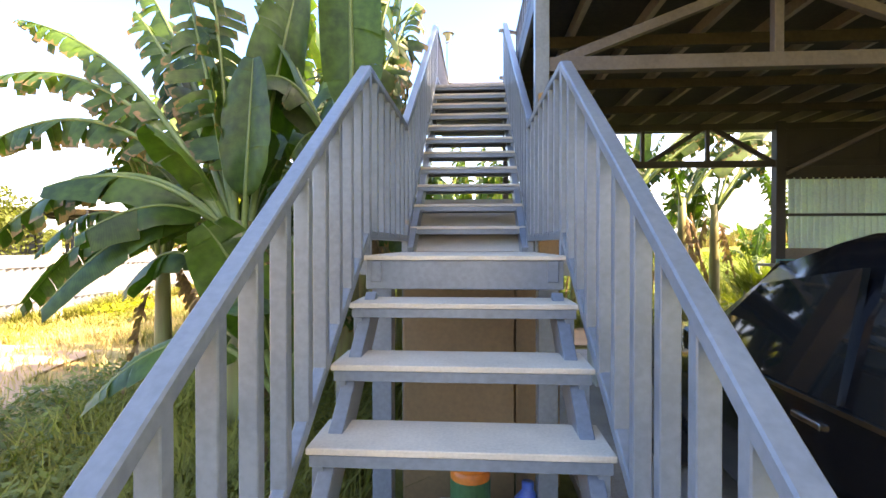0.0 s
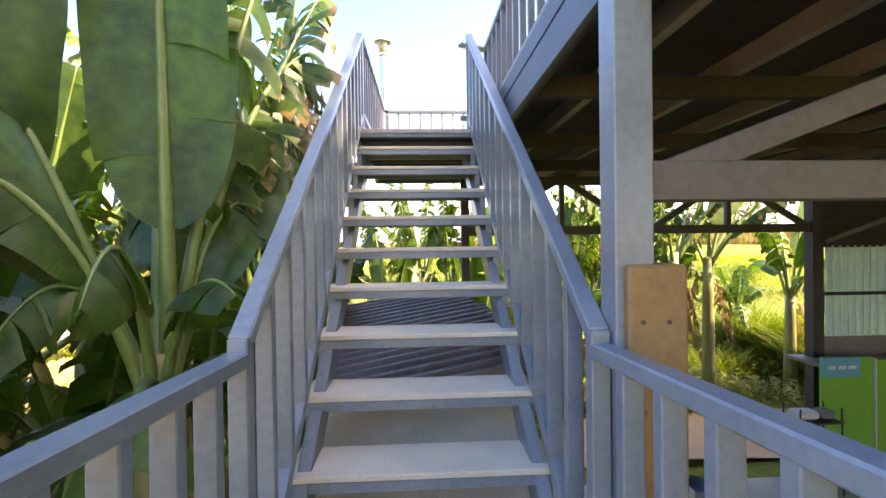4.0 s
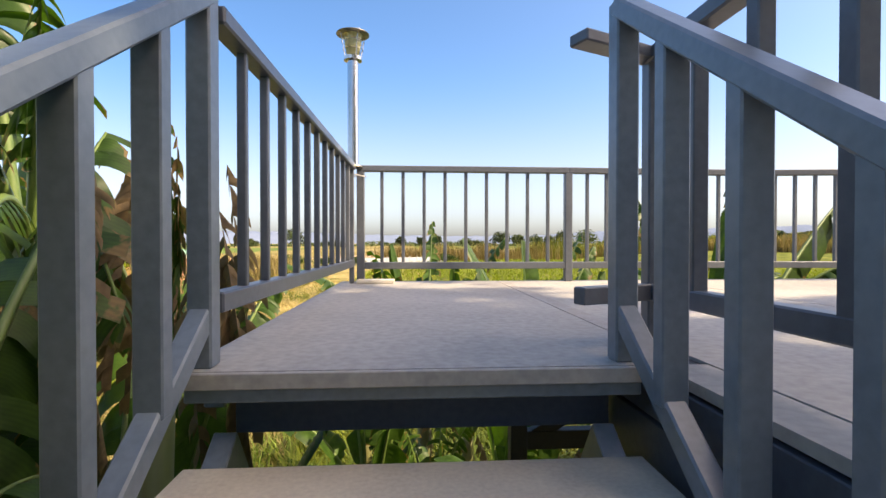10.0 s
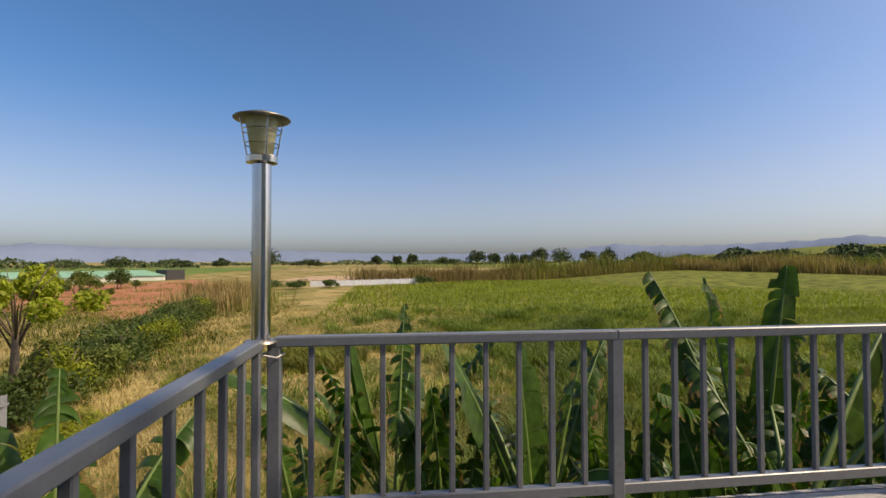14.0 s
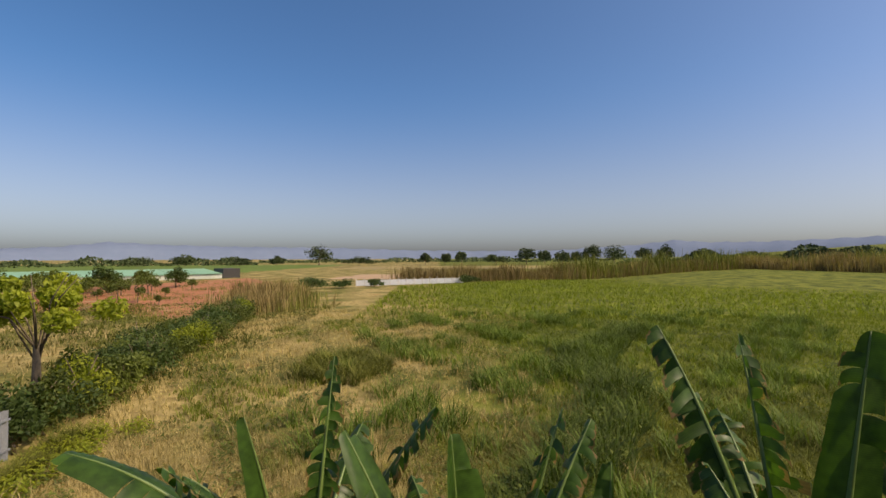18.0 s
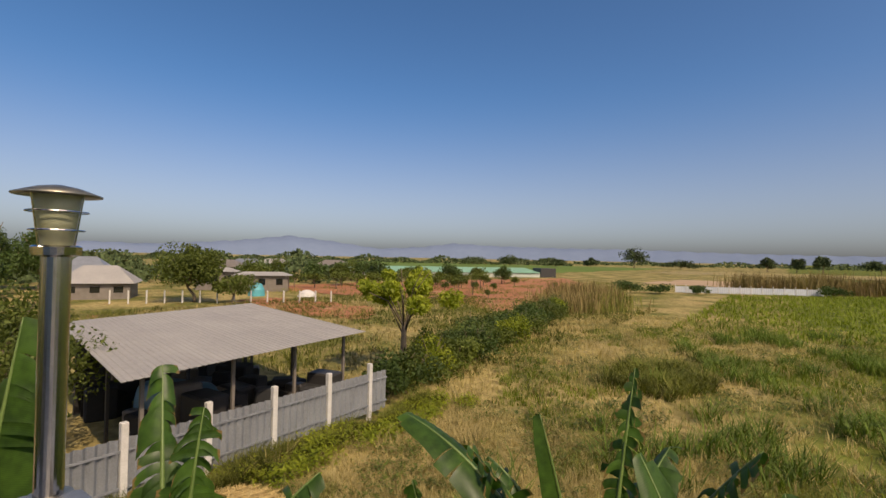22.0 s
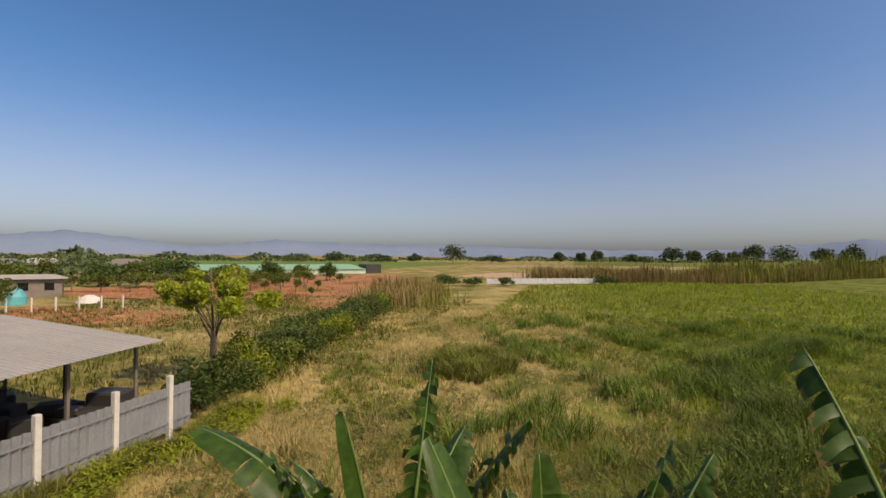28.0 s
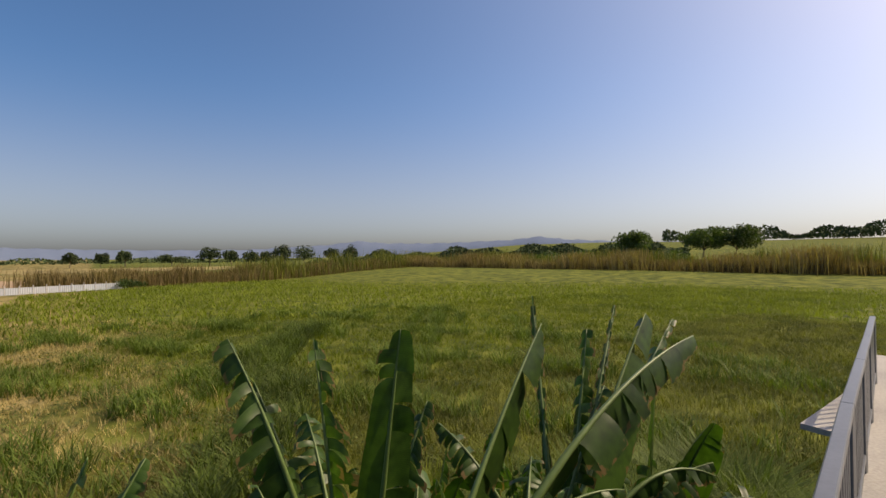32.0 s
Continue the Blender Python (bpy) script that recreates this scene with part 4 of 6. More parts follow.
part("top_panel", boxed(-0.38, 0.52, 1.422, 0.43, 1.2, 1.44), BROWN, store)
part("back_panel", boxed(-0.37, 1.2, 0.05, 0.42, 1.22, 1.42), BROWN, store)
panel = bmesh.new()
bar((0, 1.4, 1.6), (0, 2.35, 2.08), 0.84, 0.012, 0.002, panel)
tagged(part("leaning_board", panel, TREAD), "beige fibre cement board lying aslope under the upper flight", "board")
sheet = tagged(part("roof_sheet", corrugated(19, 0.155, 0.03, 1.5), CORRUG), "dark brown ribbed metal sheets stacked over the lean-to under the stair", "roof sheet")
sheet.matrix_world = pose(0.82, 3.0, 2.0, -9, -5, 97)
sheet2 = tagged(part("roof_sheet", corrugated(16, 0.155, 0.03, 1.45), CORRUG), "dark brown ribbed metal sheets stacked over the lean-to under the stair", "roof sheet")
sheet2.matrix_world = pose(0.78, 2.82, 1.93, -8, -4, 91)
tub = thing("lean_to_frame", "steel frame holding up the ribbed sheets under the stair", "frame")
for x, y in ((-0.5, 3.05), (0.5, 3.05), (-0.5, 4.9), (0.5, 4.9)):
    part("leg", boxed(x - 0.02, y - 0.02, -0.08, x + 0.02, y + 0.02, 1.62 + (x + 0.5) * 0.16 + (y - 3) * 0.06), DARKSTEEL, tub)
for y in (3.05, 4.9):
    part("beam", bar((-0.55, y, 1.63 + (y - 3) * 0.06), (0.55, y, 1.8 + (y - 3) * 0.06), 0.04, 0.04), DARKSTEEL, tub)

bottle = thing("plastic_jar", "wide orange plastic jar with a green label under the stair", "jar", at=(0.03, 0.15, 0.0))
part("body", lathe([(0.094, 0.0), (0.1, 0.015), (0.1, 0.215), (0.094, 0.235), (0.088, 0.24)], 24), ORANGE, bottle, smooth=True)
part("label_band", lathe([(0.1015, 0.05), (0.1015, 0.19)], 24), DGREEN, bottle, "green wrap label")
part("cap", lathe([(0.098, 0.24), (0.1, 0.245), (0.1, 0.27), (0.092, 0.278), (0.001, 0.28)], 24), ORANGE, bottle)
stand = tagged(part("crate", boxed(-0.14, 0.02, -0.03, 0.2, 0.32, 0.3, 0.01), CONCRETE), "concrete block under the stair", "block")
bottle.location = (0.03, 0.16, 0.3)
blue = thing("blue_can", "blue plastic can beside the orange jar", "can", at=(0.32, 0.2, 0.0))
part("body", lathe([(0.06, -0.03), (0.07, 0.0), (0.07, 0.36), (0.03, 0.41), (0.03, 0.45)], 16), BLUE, blue, smooth=True)


def shelf_rack(x, y):
    rack = thing("shoe_rack", "dark wire shelf rack crowded with tools and shoes", "rack", at=(x, y, 0.02))
    for sx in (-0.25, 0.25):
        for sy in (-0.12, 0.12):
            part("leg", tube([(sx, sy, 0), (sx * 0.92, sy, 0.95)], [0.01, 0.01], 6), DARKSTEEL, rack)
    for z in (0.12, 0.42, 0.78):
        part("shelf", boxed(-0.25, -0.13, z, 0.25, 0.13, z + 0.015), DARKSTEEL, rack)
    return rack


shelf_rack(4.28, 5.05)
for i, (dx, z, m, w, lab) in enumerate(((-0.1, 0.8, POST, 0.13, "white folded cloth on the rack"), (0.13, 0.8, GREY, 0.08, "grey box on the rack"), (-0.05, 0.44, STEEL_DARK, 0.16, "dark blue folder on the rack"), (0.12, 0.44, OCHRE, 0.06, "brown shoe on the rack"), (-0.08, 0.14, PINK, 0.1, "red cloth bundle on the rack"), (0.1, 0.14, DARKSTEEL, 0.09, "black shoe on the rack"))):
    bm = boxed(-w, -0.09, 0, w, 0.09, 0.09, 0.03)
    o = tagged(part("stored_item", bm, m), lab, "item")
    o.location = (4.28 + dx, 5.05, 0.02 + z + 0.015)

board = thing("green_counter", "bright green board counter with a teal sign on top", "counter", at=(4.85, 5.25, 0.02))
part("front", boxed(-0.3, -0.02, 0.0, 0.32, 0.02, 1.42, 0.004), GREEN, board)
part("sign", boxed(-0.32, -0.05, 1.2, 0.14, -0.025, 1.42, 0.004), TEAL, board, "teal sign board")
for k in range(3):
    part("sign_mark", boxed(-0.25 + k * 0.12, -0.056, 1.29, -0.16 + k * 0.12, -0.052, 1.33), POST, board, "white illegible mark")
part("front", boxed(0.34, -0.03, 0.0, 0.8, 0.02, 1.38, 0.004), GREEN, board)
part("side", boxed(0.805, -0.04, 0.0, 1.6, 0.02, 1.38, 0.004), GREY, board)
part("edge_trim", boxed(0.318, -0.045, 0.0, 0.335, 0.025, 1.4, 0.002), POST, board)
part("top", boxed(-0.3, 0.02, 1.3, 1.6, 0.5, 1.34, 0.004), GREY, board)


def pot(x, y):
    p = thing("cooking_pot", "aluminium pot with a black knob standing on the floor", "pot", at=(x, y, 0.02))
    part("pan", lathe([(0.12, 0), (0.14, 0.02), (0.145, 0.13), (0.15, 0.135)], 20), DARKSTEEL, p, smooth=True)
    part("lid", lathe([(0.15, 0.137), (0.14, 0.15), (0.05, 0.175), (0.02, 0.178)], 20), STAINLESS, p, smooth=True)
    part("knob", lathe([(0.02, 0.178), (0.025, 0.2), (0.01, 0.208)], 12), RUBBER, p)


pot(3.15, 4.8)
basin = tagged(part("basin", lathe([(0.16, 0.02), (0.2, 0.1), (0.21, 0.22), (0.2, 0.225), (0.19, 0.12)], 20), STEEL_DARK, smooth=True), "dark blue plastic basin on the carport floor", "basin")
basin.location = (2.85, 4.95, 0)
bin_ = thing("pink_bin", "pink plastic bin standing on a pale cabinet", "bin", at=(1.75, 3.6, 1.0))
part("body", lathe([(0.09, 0), (0.12, 0.3), (0.125, 0.305)], 18), PINK, bin_, smooth=True)
part("lid", lathe([(0.127, 0.306), (0.1, 0.34), (0.02, 0.35)], 18), PINK, bin_, smooth=True)
cab = thing("low_cabinet", "pale low cabinet beside the pier in the carport", "cabinet", at=(1.75, 3.6, 0.02))
part("body", boxed(-0.3, -0.22, 0.0, 0.22, 0.22, 0.96, 0.006), PALEWALL, cab)
part("door", boxed(-0.29, -0.235, 0.05, -0.04, -0.222, 0.9, 0.003), PALEWALL, cab)
part("door", boxed(-0.03, -0.235, 0.05, 0.21, -0.222, 0.9, 0.003), PALEWALL, cab)


# ---- vehicles ----
def wheel(parent, x, y, r, w):
    h = part("wheel", lathe([(r * 0.62, -w / 2), (r * 0.95, -w / 2), (r, -w / 3), (r, w / 3), (r * 0.95, w / 2), (r * 0.62, w / 2)], 24), RUBBER, parent)
    rim = part("rim", lathe([(r * 0.05, -w / 2 - 0.006), (r * 0.6, -w / 2), (r * 0.62, w / 2), (r * 0.05, w / 2 + 0.006)], 20), STAINLESS, h, "silver wheel rim")
    h.matrix_basis = pose(x, y, r, 0, 90, 0)
    return h


def car_body(sections, parent, material, name="body"):
    """A body lofted through cross-sections: (y, half width at sill, half width at belt, half width at top, sill z, belt z, top z)."""
    bm = bmesh.new()
    rings = []
    for y, ws, wb, wt, zs, zb, zt in sections:
        half = [(ws * 0.9, zs), (ws, zs + 0.1), (wb, (zs + zb) / 2), (wb * 0.99, zb), ((wb + wt) / 2 + 0.01, (zb + zt) / 2), (wt, zt - 0.04), (wt * 0.8, zt)]
        ring = [bm.verts.new((x, y, z)) for x, z in half] + [bm.verts.new((-x, y, z)) for x, z in half[::-1]]
        rings.append(ring)
    k = len(rings[0])
    for a, b in zip(rings, rings[1:]):
        for i in range(k):
            bm.faces.new((a[i], a[(i + 1) % k], b[(i + 1) % k], b[i]))
    bm.faces.new(rings[0][::-1])
    bm.faces.new(rings[-1])
    bmesh.ops.recalc_face_normals(bm, faces=bm.faces)
    return part(name, bm, material, parent, smooth=True)


def side_glass(parent, pts, x, name="side_window"):
    """A thin tinted pane from (y, z) corners, lying on the body side, leaning in towards the top."""
    for s in (-1, 1):
        bm = bmesh.new()
        outer = [bm.verts.new((s * (x - (z - 1.0) * 0.28), y, z)) for y, z in pts]
        inner = [bm.verts.new((s * (x - 0.03 - (z - 1.0) * 0.28), y, z)) for y, z in pts]
        bm.faces.new(outer)
        bm.faces.new(inner[::-1])
        for i in range(len(pts)):
            j = (i + 1) % len(pts)
            bm.faces.new((outer[i], outer[j], inner[j], inner[i]))
        bmesh.ops.recalc_face_normals(bm, faces=bm.faces)
        part(name, bm, CARGLASS, parent)


def black_suv(m):
    c = thing("car", "shiny black SUV parked under the deck beside the stair", "car")
    S = [(2.3, 0.7, 0.72, 0.6, 0.38, 0.62, 0.8), (2.15, 0.82, 0.86, 0.72, 0.3, 0.72, 0.98), (1.2, 0.88, 0.92, 0.8, 0.28, 0.85, 1.08), (0.95, 0.88, 0.92, 0.8, 0.28, 0.9, 1.14),
         (0.35, 0.88, 0.92, 0.68, 0.28, 0.98, 1.58), (-0.1, 0.88, 0.93, 0.68, 0.28, 1.0, 1.7), (-1.3, 0.88, 0.93, 0.67, 0.28, 1.0, 1.72), (-2.0, 0.87, 0.9, 0.62, 0.3, 1.0, 1.64), (-2.35, 0.8, 0.84, 0.55, 0.4, 0.95, 1.2)]
    car_body(S, c, BLACKPAINT)
    side_glass(c, [(0.75, 1.04), (0.28, 1.45), (-0.35, 1.56), (-0.42, 1.04)], 0.935)
    side_glass(c, [(-0.5, 1.04), (-0.46, 1.56), (-1.2, 1.56), (-1.25, 1.04)], 0.935)
    side_glass(c, [(-1.33, 1.04), (-1.28, 1.55), (-1.85, 1.48), (-2.05, 1.1)], 0.935)
    bm = bmesh.new()
    bar((0, 0.93, 1.15), (0, 0.36, 1.56), 1.35, 0.02, 0.004, bm, up=(0, 0.6, 0.8))
    part("windscreen", bm, CARGLASS, c)
    for s in (-1, 1):
        part("mirror", boxed(s * 0.94 - 0.1 * (s < 0), 0.6, 1.02, s * 0.94 + 0.1 * (s > 0) + 0.05 * s, 0.7, 1.16, 0.02), BLACKPAINT, c)
        part("headlight", boxed(s * 0.62 - 0.14, 2.12, 0.66, s * 0.62 + 0.14, 2.24, 0.8, 0.03), STAINLESS, c)
        for y in (-0.36, -1.2):
            part("door_handle", boxed(s * 0.925 - 0.02, y, 0.92, s * 0.925 + 0.02, y + 0.18, 0.95, 0.006), STAINLESS, c, "chrome door handle")
        part("window_trim", bar((s * 0.945, 0.8, 1.02), (s * 0.945, -2.0, 1.05), 0.012, 0.02, 0.0), STAINLESS, c)
        for y in (1.45, -1.45):
            wheel(c, s * 0.82, y, 0.36, 0.22)
    c.matrix_world = m
    return c


black_suv(pose(2.34, 0.05, 0.0, 0, 0, -1))


# ---- beyond the fence ----
def steel_fence():
    f = thing("sheet_fence", "grey ribbed metal sheet fence between white concrete posts", "fence", at=(-9.55, 0, 0))
    ys = [3.1, 4.85, 6.6, 8.3, 10.05, 11.8, 13.56, 15.4, 17.1]
    post = None
    for y in ys:
        post = part("post", boxed(-0.07, -0.07, -0.1, 0.07, 0.07, 1.76, 0.012), POST, f)
        post.location = (0, y, 0)
    for a, b in zip(ys, ys[1:] + [17.95]):
        n = max(3, round((b - a - 0.16) / 0.2))
        s = part("sheet", wavy(n, (b - a - 0.16) / n, 0.034, 1.26), FENCE, f)
        s.matrix_basis = pose(0.0, a + 0.08, 0.18, 0, 0, 90)
        part("rail", bar((0.035, a + 0.07, 1.2), (0.035, b - 0.07, 1.2), 0.025, 0.05, 0), FENCE, f)
        part("rail", bar((0.035, a + 0.07, 0.45), (0.035, b - 0.07, 0.45), 0.025, 0.05, 0), FENCE, f)
    return f


steel_fence()

shed = thing("open_shed", "open-sided shed with a pale grey ribbed sheet roof on steel posts", "shed")
A, B, C, D = Vector((-9.5, 9.95, 2.58)), Vector((-10.6, 17.95, 2.58)), Vector((-18.9, 18.9, 2.92)), Vector((-17.4, 11.2, 2.92))
rows = 24
roof = thing("shed_roof", "pale grey ribbed sheets", "roof")
roof.parent = shed
del roof["label"], roof["category"]
for i in range(rows):                     # roof sheets side by side, ribs running down the slope
    p, q = A.lerp(B, i / rows), A.lerp(B, (i + 1) / rows)
    r, s = D.lerp(C, i / rows), D.lerp(C, (i + 1) / rows)
    bm = bmesh.new()
    prof = [(0.0, 0.0), (0.28, 0.0), (0.36, 0.018), (0.44, 0.0), (0.72, 0.0), (0.8, 0.018), (0.88, 0.0), (1.0, 0.004)]
    top0 = [bm.verts.new(p.lerp(q, u) + Vector((0, 0, h))) for u, h in prof]
    top1 = [bm.verts.new(r.lerp(s, u) + Vector((0, 0, h))) for u, h in prof]
    low0 = [bm.verts.new(v.co - Vector((0, 0, 0.012))) for v in top0]
    low1 = [bm.verts.new(v.co - Vector((0, 0, 0.012))) for v in top1]
    for k in range(len(prof) - 1):
        bm.faces.new((top0[k], top0[k + 1], top1[k + 1], top1[k]))
        bm.faces.new((low0[k + 1], low0[k], low1[k], low1[k + 1]))
        bm.faces.new((low0[k], low0[k + 1], top0[k + 1], top0[k]))
    bmesh.ops.recalc_face_normals(bm, faces=bm.faces)
    part("roof_sheet", bm, SHEETROOF, roof)
for u in (0.08, 0.38, 0.66, 0.95):
    for v in (0.1, 0.5, 0.9):
        p = A.lerp(B, u).lerp(D.lerp(C, u), v)
        # inner posts near-black: the shade under the roof is in their colour
        part("post", boxed(p.x - 0.04, p.y - 0.04, -0.1, p.x + 0.04, p.y + 0.04, p.z - 0.05), GREY if v < 0.2 else DARKSTEEL, shed)
for v in (0.1, 0.5, 0.9):
    part("beam", bar(A.lerp(D, v) - Vector((0, 0, 0.08)), B.lerp(C, v) - Vector((0, 0, 0.08)), 0.06, 0.12, 0), DARKSTEEL, shed)
# added wall across the open back, near-black to deepen the shade inside
part("shade_wall", bar(D + Vector((0.6, 0.3, -1.5)), D.lerp(C, 0.72) + Vector((0.6, 0, -1.62)), 0.06, 2.7, 0), DARKSTEEL, shed, "near-black wall added to darken the open shed's inside")
rng = np.random.default_rng(5)
# goods mostly in near-black colours that stand in for the shed's shade
for k in range(34):
    x, y = rng.uniform(-16.5, -11.2), rng.uniform(11.8, 17.0)
    s = rng.uniform(0.25, 0.6)
    hgt = rng.uniform(0.5, 1.5)
    o = tagged(part("stored_junk", boxed(-s, -s * 0.7, 0, s, s * 0.7, hgt, 0.05), (DARKSTEEL, RUBBER, GREY, RUBBER, DARKSTEEL)[k % 5]), "stored farm goods under the shed roof, darkened for its shade", "farm goods", "goods in the shed")
    o.matrix_world = pose(x, y, -0.08, 0, 0, rng.uniform(0, 90))


def bicycle(x, y, turn):
    b = thing("bicycle", "old dark bicycle leaning by the shed fence", "bicycle", "bicycles by the fence", at=(x, y, 0))
    for dy in (-0.5, 0.5):
        pts = [(0, dy + 0.32 * math.cos(a), 0.32 + 0.32 * math.sin(a)) for a in np.linspace(0, 2 * math.pi, 21)]
        part("wheel", tube(pts, [0.018] * 21, 5), RUBBER, b)
    f = tube([(0, -0.5, 0.32), (0, -0.15, 0.8), (0, 0.35, 0.78), (0, 0.5, 0.32)], [0.015] * 4, 5)
    tube([(0, -0.5, 0.32), (0, -0.05, 0.32), (0, 0.33, 0.72)], [0.015] * 3, 5, f)
    part("frame", f, DARKSTEEL, b)
    part("saddle", boxed(-0.06, -0.28, 0.84, 0.06, -0.04, 0.9, 0.02), RUBBER, b)
    part("handlebar", tube([(-0.25, 0.3, 0.98), (0, 0.38, 0.95), (0.25, 0.3, 0.98)], [0.012] * 3, 5), STAINLESS, b)
    b.rotation_euler = (0, radians(8), radians(turn))


for x, y, r in ((-10.3, 14.2, 5), (-10.6, 15.1, 20), (-10.25, 16.2, -8), (-10.8, 16.9, 12)):
    bicycle(x, y, r)

van = thing("blue_van", "pale blue van parked in the dark of the shed", "van", at=(-13.6, 13.3, 0))
car_body([(1.6, 0.6, 0.66, 0.55, 0.3, 0.7, 0.9), (1.3, 0.66, 0.7, 0.6, 0.26, 0.8, 1.1), (0.7, 0.68, 0.72, 0.58, 0.26, 0.9, 1.5), (-1.5, 0.68, 0.72, 0.58, 0.26, 0.9, 1.55), (-1.7, 0.64, 0.68, 0.52, 0.3, 0.9, 1.4)], van, mat("pale_blue_paint", (0.10, 0.25, 0.34), 0.35, scale=3, fine=30, bump=0.02))
for s in (-1, 1):
    for y in (1.0, -1.0):
        wheel(van, s * 0.62, y, 0.28, 0.16)
van.rotation_euler = (0, 0, radians(-70))
van.scale = (0.8, 0.8, 0.8)


def pickup(m):
    c = thing("pickup_truck", "white extended-cab pickup truck with a loaded open bed", "truck")
    car_body([(2.55, 0.66, 0.74, 0.6, 0.45, 0.75, 0.95), (2.35, 0.8, 0.86, 0.7, 0.38, 0.82, 1.08), (1.45, 0.84, 0.88, 0.76, 0.36, 0.95, 1.16), (1.2, 0.84, 0.88, 0.74, 0.36, 1.0, 1.2),
              (0.65, 0.84, 0.88, 0.64, 0.36, 1.05, 1.68), (-0.6, 0.84, 0.88, 0.64, 0.36, 1.05, 1.7), (-0.75, 0.84, 0.88, 0.66, 0.36, 1.05, 1.5)], c, WHITE)
    bed = bmesh.new()
    for s in (-1, 1):
        box(bed, s * 0.84 - 0.05, -2.6, 0.5, s * 0.84 + 0.05, -0.75, 1.05, 0.015)
    box(bed, -0.8, -2.62, 0.5, 0.8, -2.55, 1.05, 0.015)
    box(bed, -0.8, -2.55, 0.5, 0.8, -0.76, 0.56)
    part("bed", bed, WHITE, c)
    side_glass(c, [(0.95, 1.1), (0.55, 1.52), (0.02, 1.56), (0.0, 1.1)], 0.9)
    side_glass(c, [(-0.06, 1.1), (-0.04, 1.56), (-0.5, 1.55), (-0.52, 1.1)], 0.9)
    bm = bmesh.new()
    bar((0, 1.17, 1.22), (0, 0.66, 1.62), 1.2, 0.02, 0.003, bm, up=(0, 0.6, 0.8))
    part("windscreen", bm, CARGLASS, c)
    for s in (-1, 1):
        part("door_handle", boxed(s * 0.89 - 0.02, 0.05, 0.98, s * 0.89 + 0.02, 0.2, 1.02), DARKSTEEL, c)
        part("mirror", boxed(s * 0.98 - 0.07, 0.85, 1.08, s * 0.98 + 0.07, 0.93, 1.25, 0.02), WHITE, c)
        part("headlight", boxed(s * 0.62 - 0.13, 2.36, 0.78, s * 0.62 + 0.13, 2.5, 0.92, 0.02), STAINLESS, c)
        for y in (1.75, -1.6):
            wheel(c, s * 0.76, y, 0.36, 0.22)
    part("rack", tube([(-0.8, -2.5, 1.05), (-0.8, -2.5, 1.4), (-0.8, -0.85, 1.4), (0.8, -0.85, 1.4), (0.8, -2.5, 1.4), (0.8, -2.5, 1.05)], [0.02] * 6, 5), STAINLESS, c)
    c.matrix_world = m
    return c


pickup(pose(-19.6, 6.9, -0.08, 0, 0, -22))
load = tagged(part("truck_load", boxed(-0.7, -2.45, 0.56, 0.7, -0.9, 1.1, 0.12), RUBBER), "dark bundled load in the pickup bed", "cargo")
load.matrix_world = pose(-19.6, 6.9, -0.08, 0, 0, -22)
box2 = tagged(part("red_box", boxed(-0.5, -1.2, 1.1, -0.1, -0.85, 1.38, 0.03), PINK), "dark red box on the truck load", "box")
box2.matrix_world = pose(-19.6, 6.9, -0.08, 0, 0, -22)
plough = tagged(part("blue_plough", tube([(-17.0, 6.2, -0.05), (-16.9, 6.25, 0.55), (-16.3, 6.5, 0.5), (-16.2, 6.5, -0.05), (-16.3, 6.5, 0.5), (-15.8, 6.7, 0.35)], [0.05] * 6, 6), BLUE), "blue steel farm implement standing in the yard", "farm tool")

# straw heap inside the fence
rng = np.random.default_rng(8)
n = 46
hv, hf = [], []
gx, gy = np.meshgrid(np.linspace(-1, 1, n), np.linspace(-1, 1, n))
rr = np.hypot(gx, gy)
hz = 0.34 * np.clip(1 - rr ** 1.7, 0, 1) + rng.normal(0, 0.018, rr.shape) * (rr < 1) - 0.1
hv = np.stack([gx.ravel() * 1.5, gy.ravel() * 1.25, hz.ravel()], 1)
i = (np.arange(n - 1)[:, None] * n + np.arange(n - 1)[None]).ravel()
heap = thing("straw_heap", "low heap of golden dry straw on the grass", "straw heap", at=(-7.7, 11.2, 0.0))
raw("mound", hv, np.stack([i, i + 1, i + n + 1, i + n], 1), STRAW, heap, smooth=True)
m = 2600
a, r = rng.uniform(0, 2 * math.pi, m), np.sqrt(rng.random(m)) * 1.05
px, py = np.cos(a) * r * 1.5, np.sin(a) * r * 1.25
pz = 0.34 * np.clip(1 - r ** 1.7, 0, 1) - 0.07
d, e = rng.uniform(0, 2 * math.pi, m), rng.normal(0, 0.25, m)
L = rng.uniform(0.08, 0.24, m)
dx, dy, dz = np.cos(d) * L, np.sin(d) * L, np.sin(e) * L * 0.6 + 0.02
w = 0.006
v = np.stack([np.stack([px - dx, py - dy, pz - dz], 1), np.stack([px + dx, py + dy, pz + dz], 1), np.stack([px + dx - dy * w / L, py + dy + dx * w / L, pz + dz + w], 1), np.stack([px - dx - dy * w / L, py - dy + dx * w / L, pz - dz + w], 1)], 1).reshape(-1, 3)
raw("loose_straw", v, np.arange(4 * m).reshape(-1, 4), STRAW, heap)


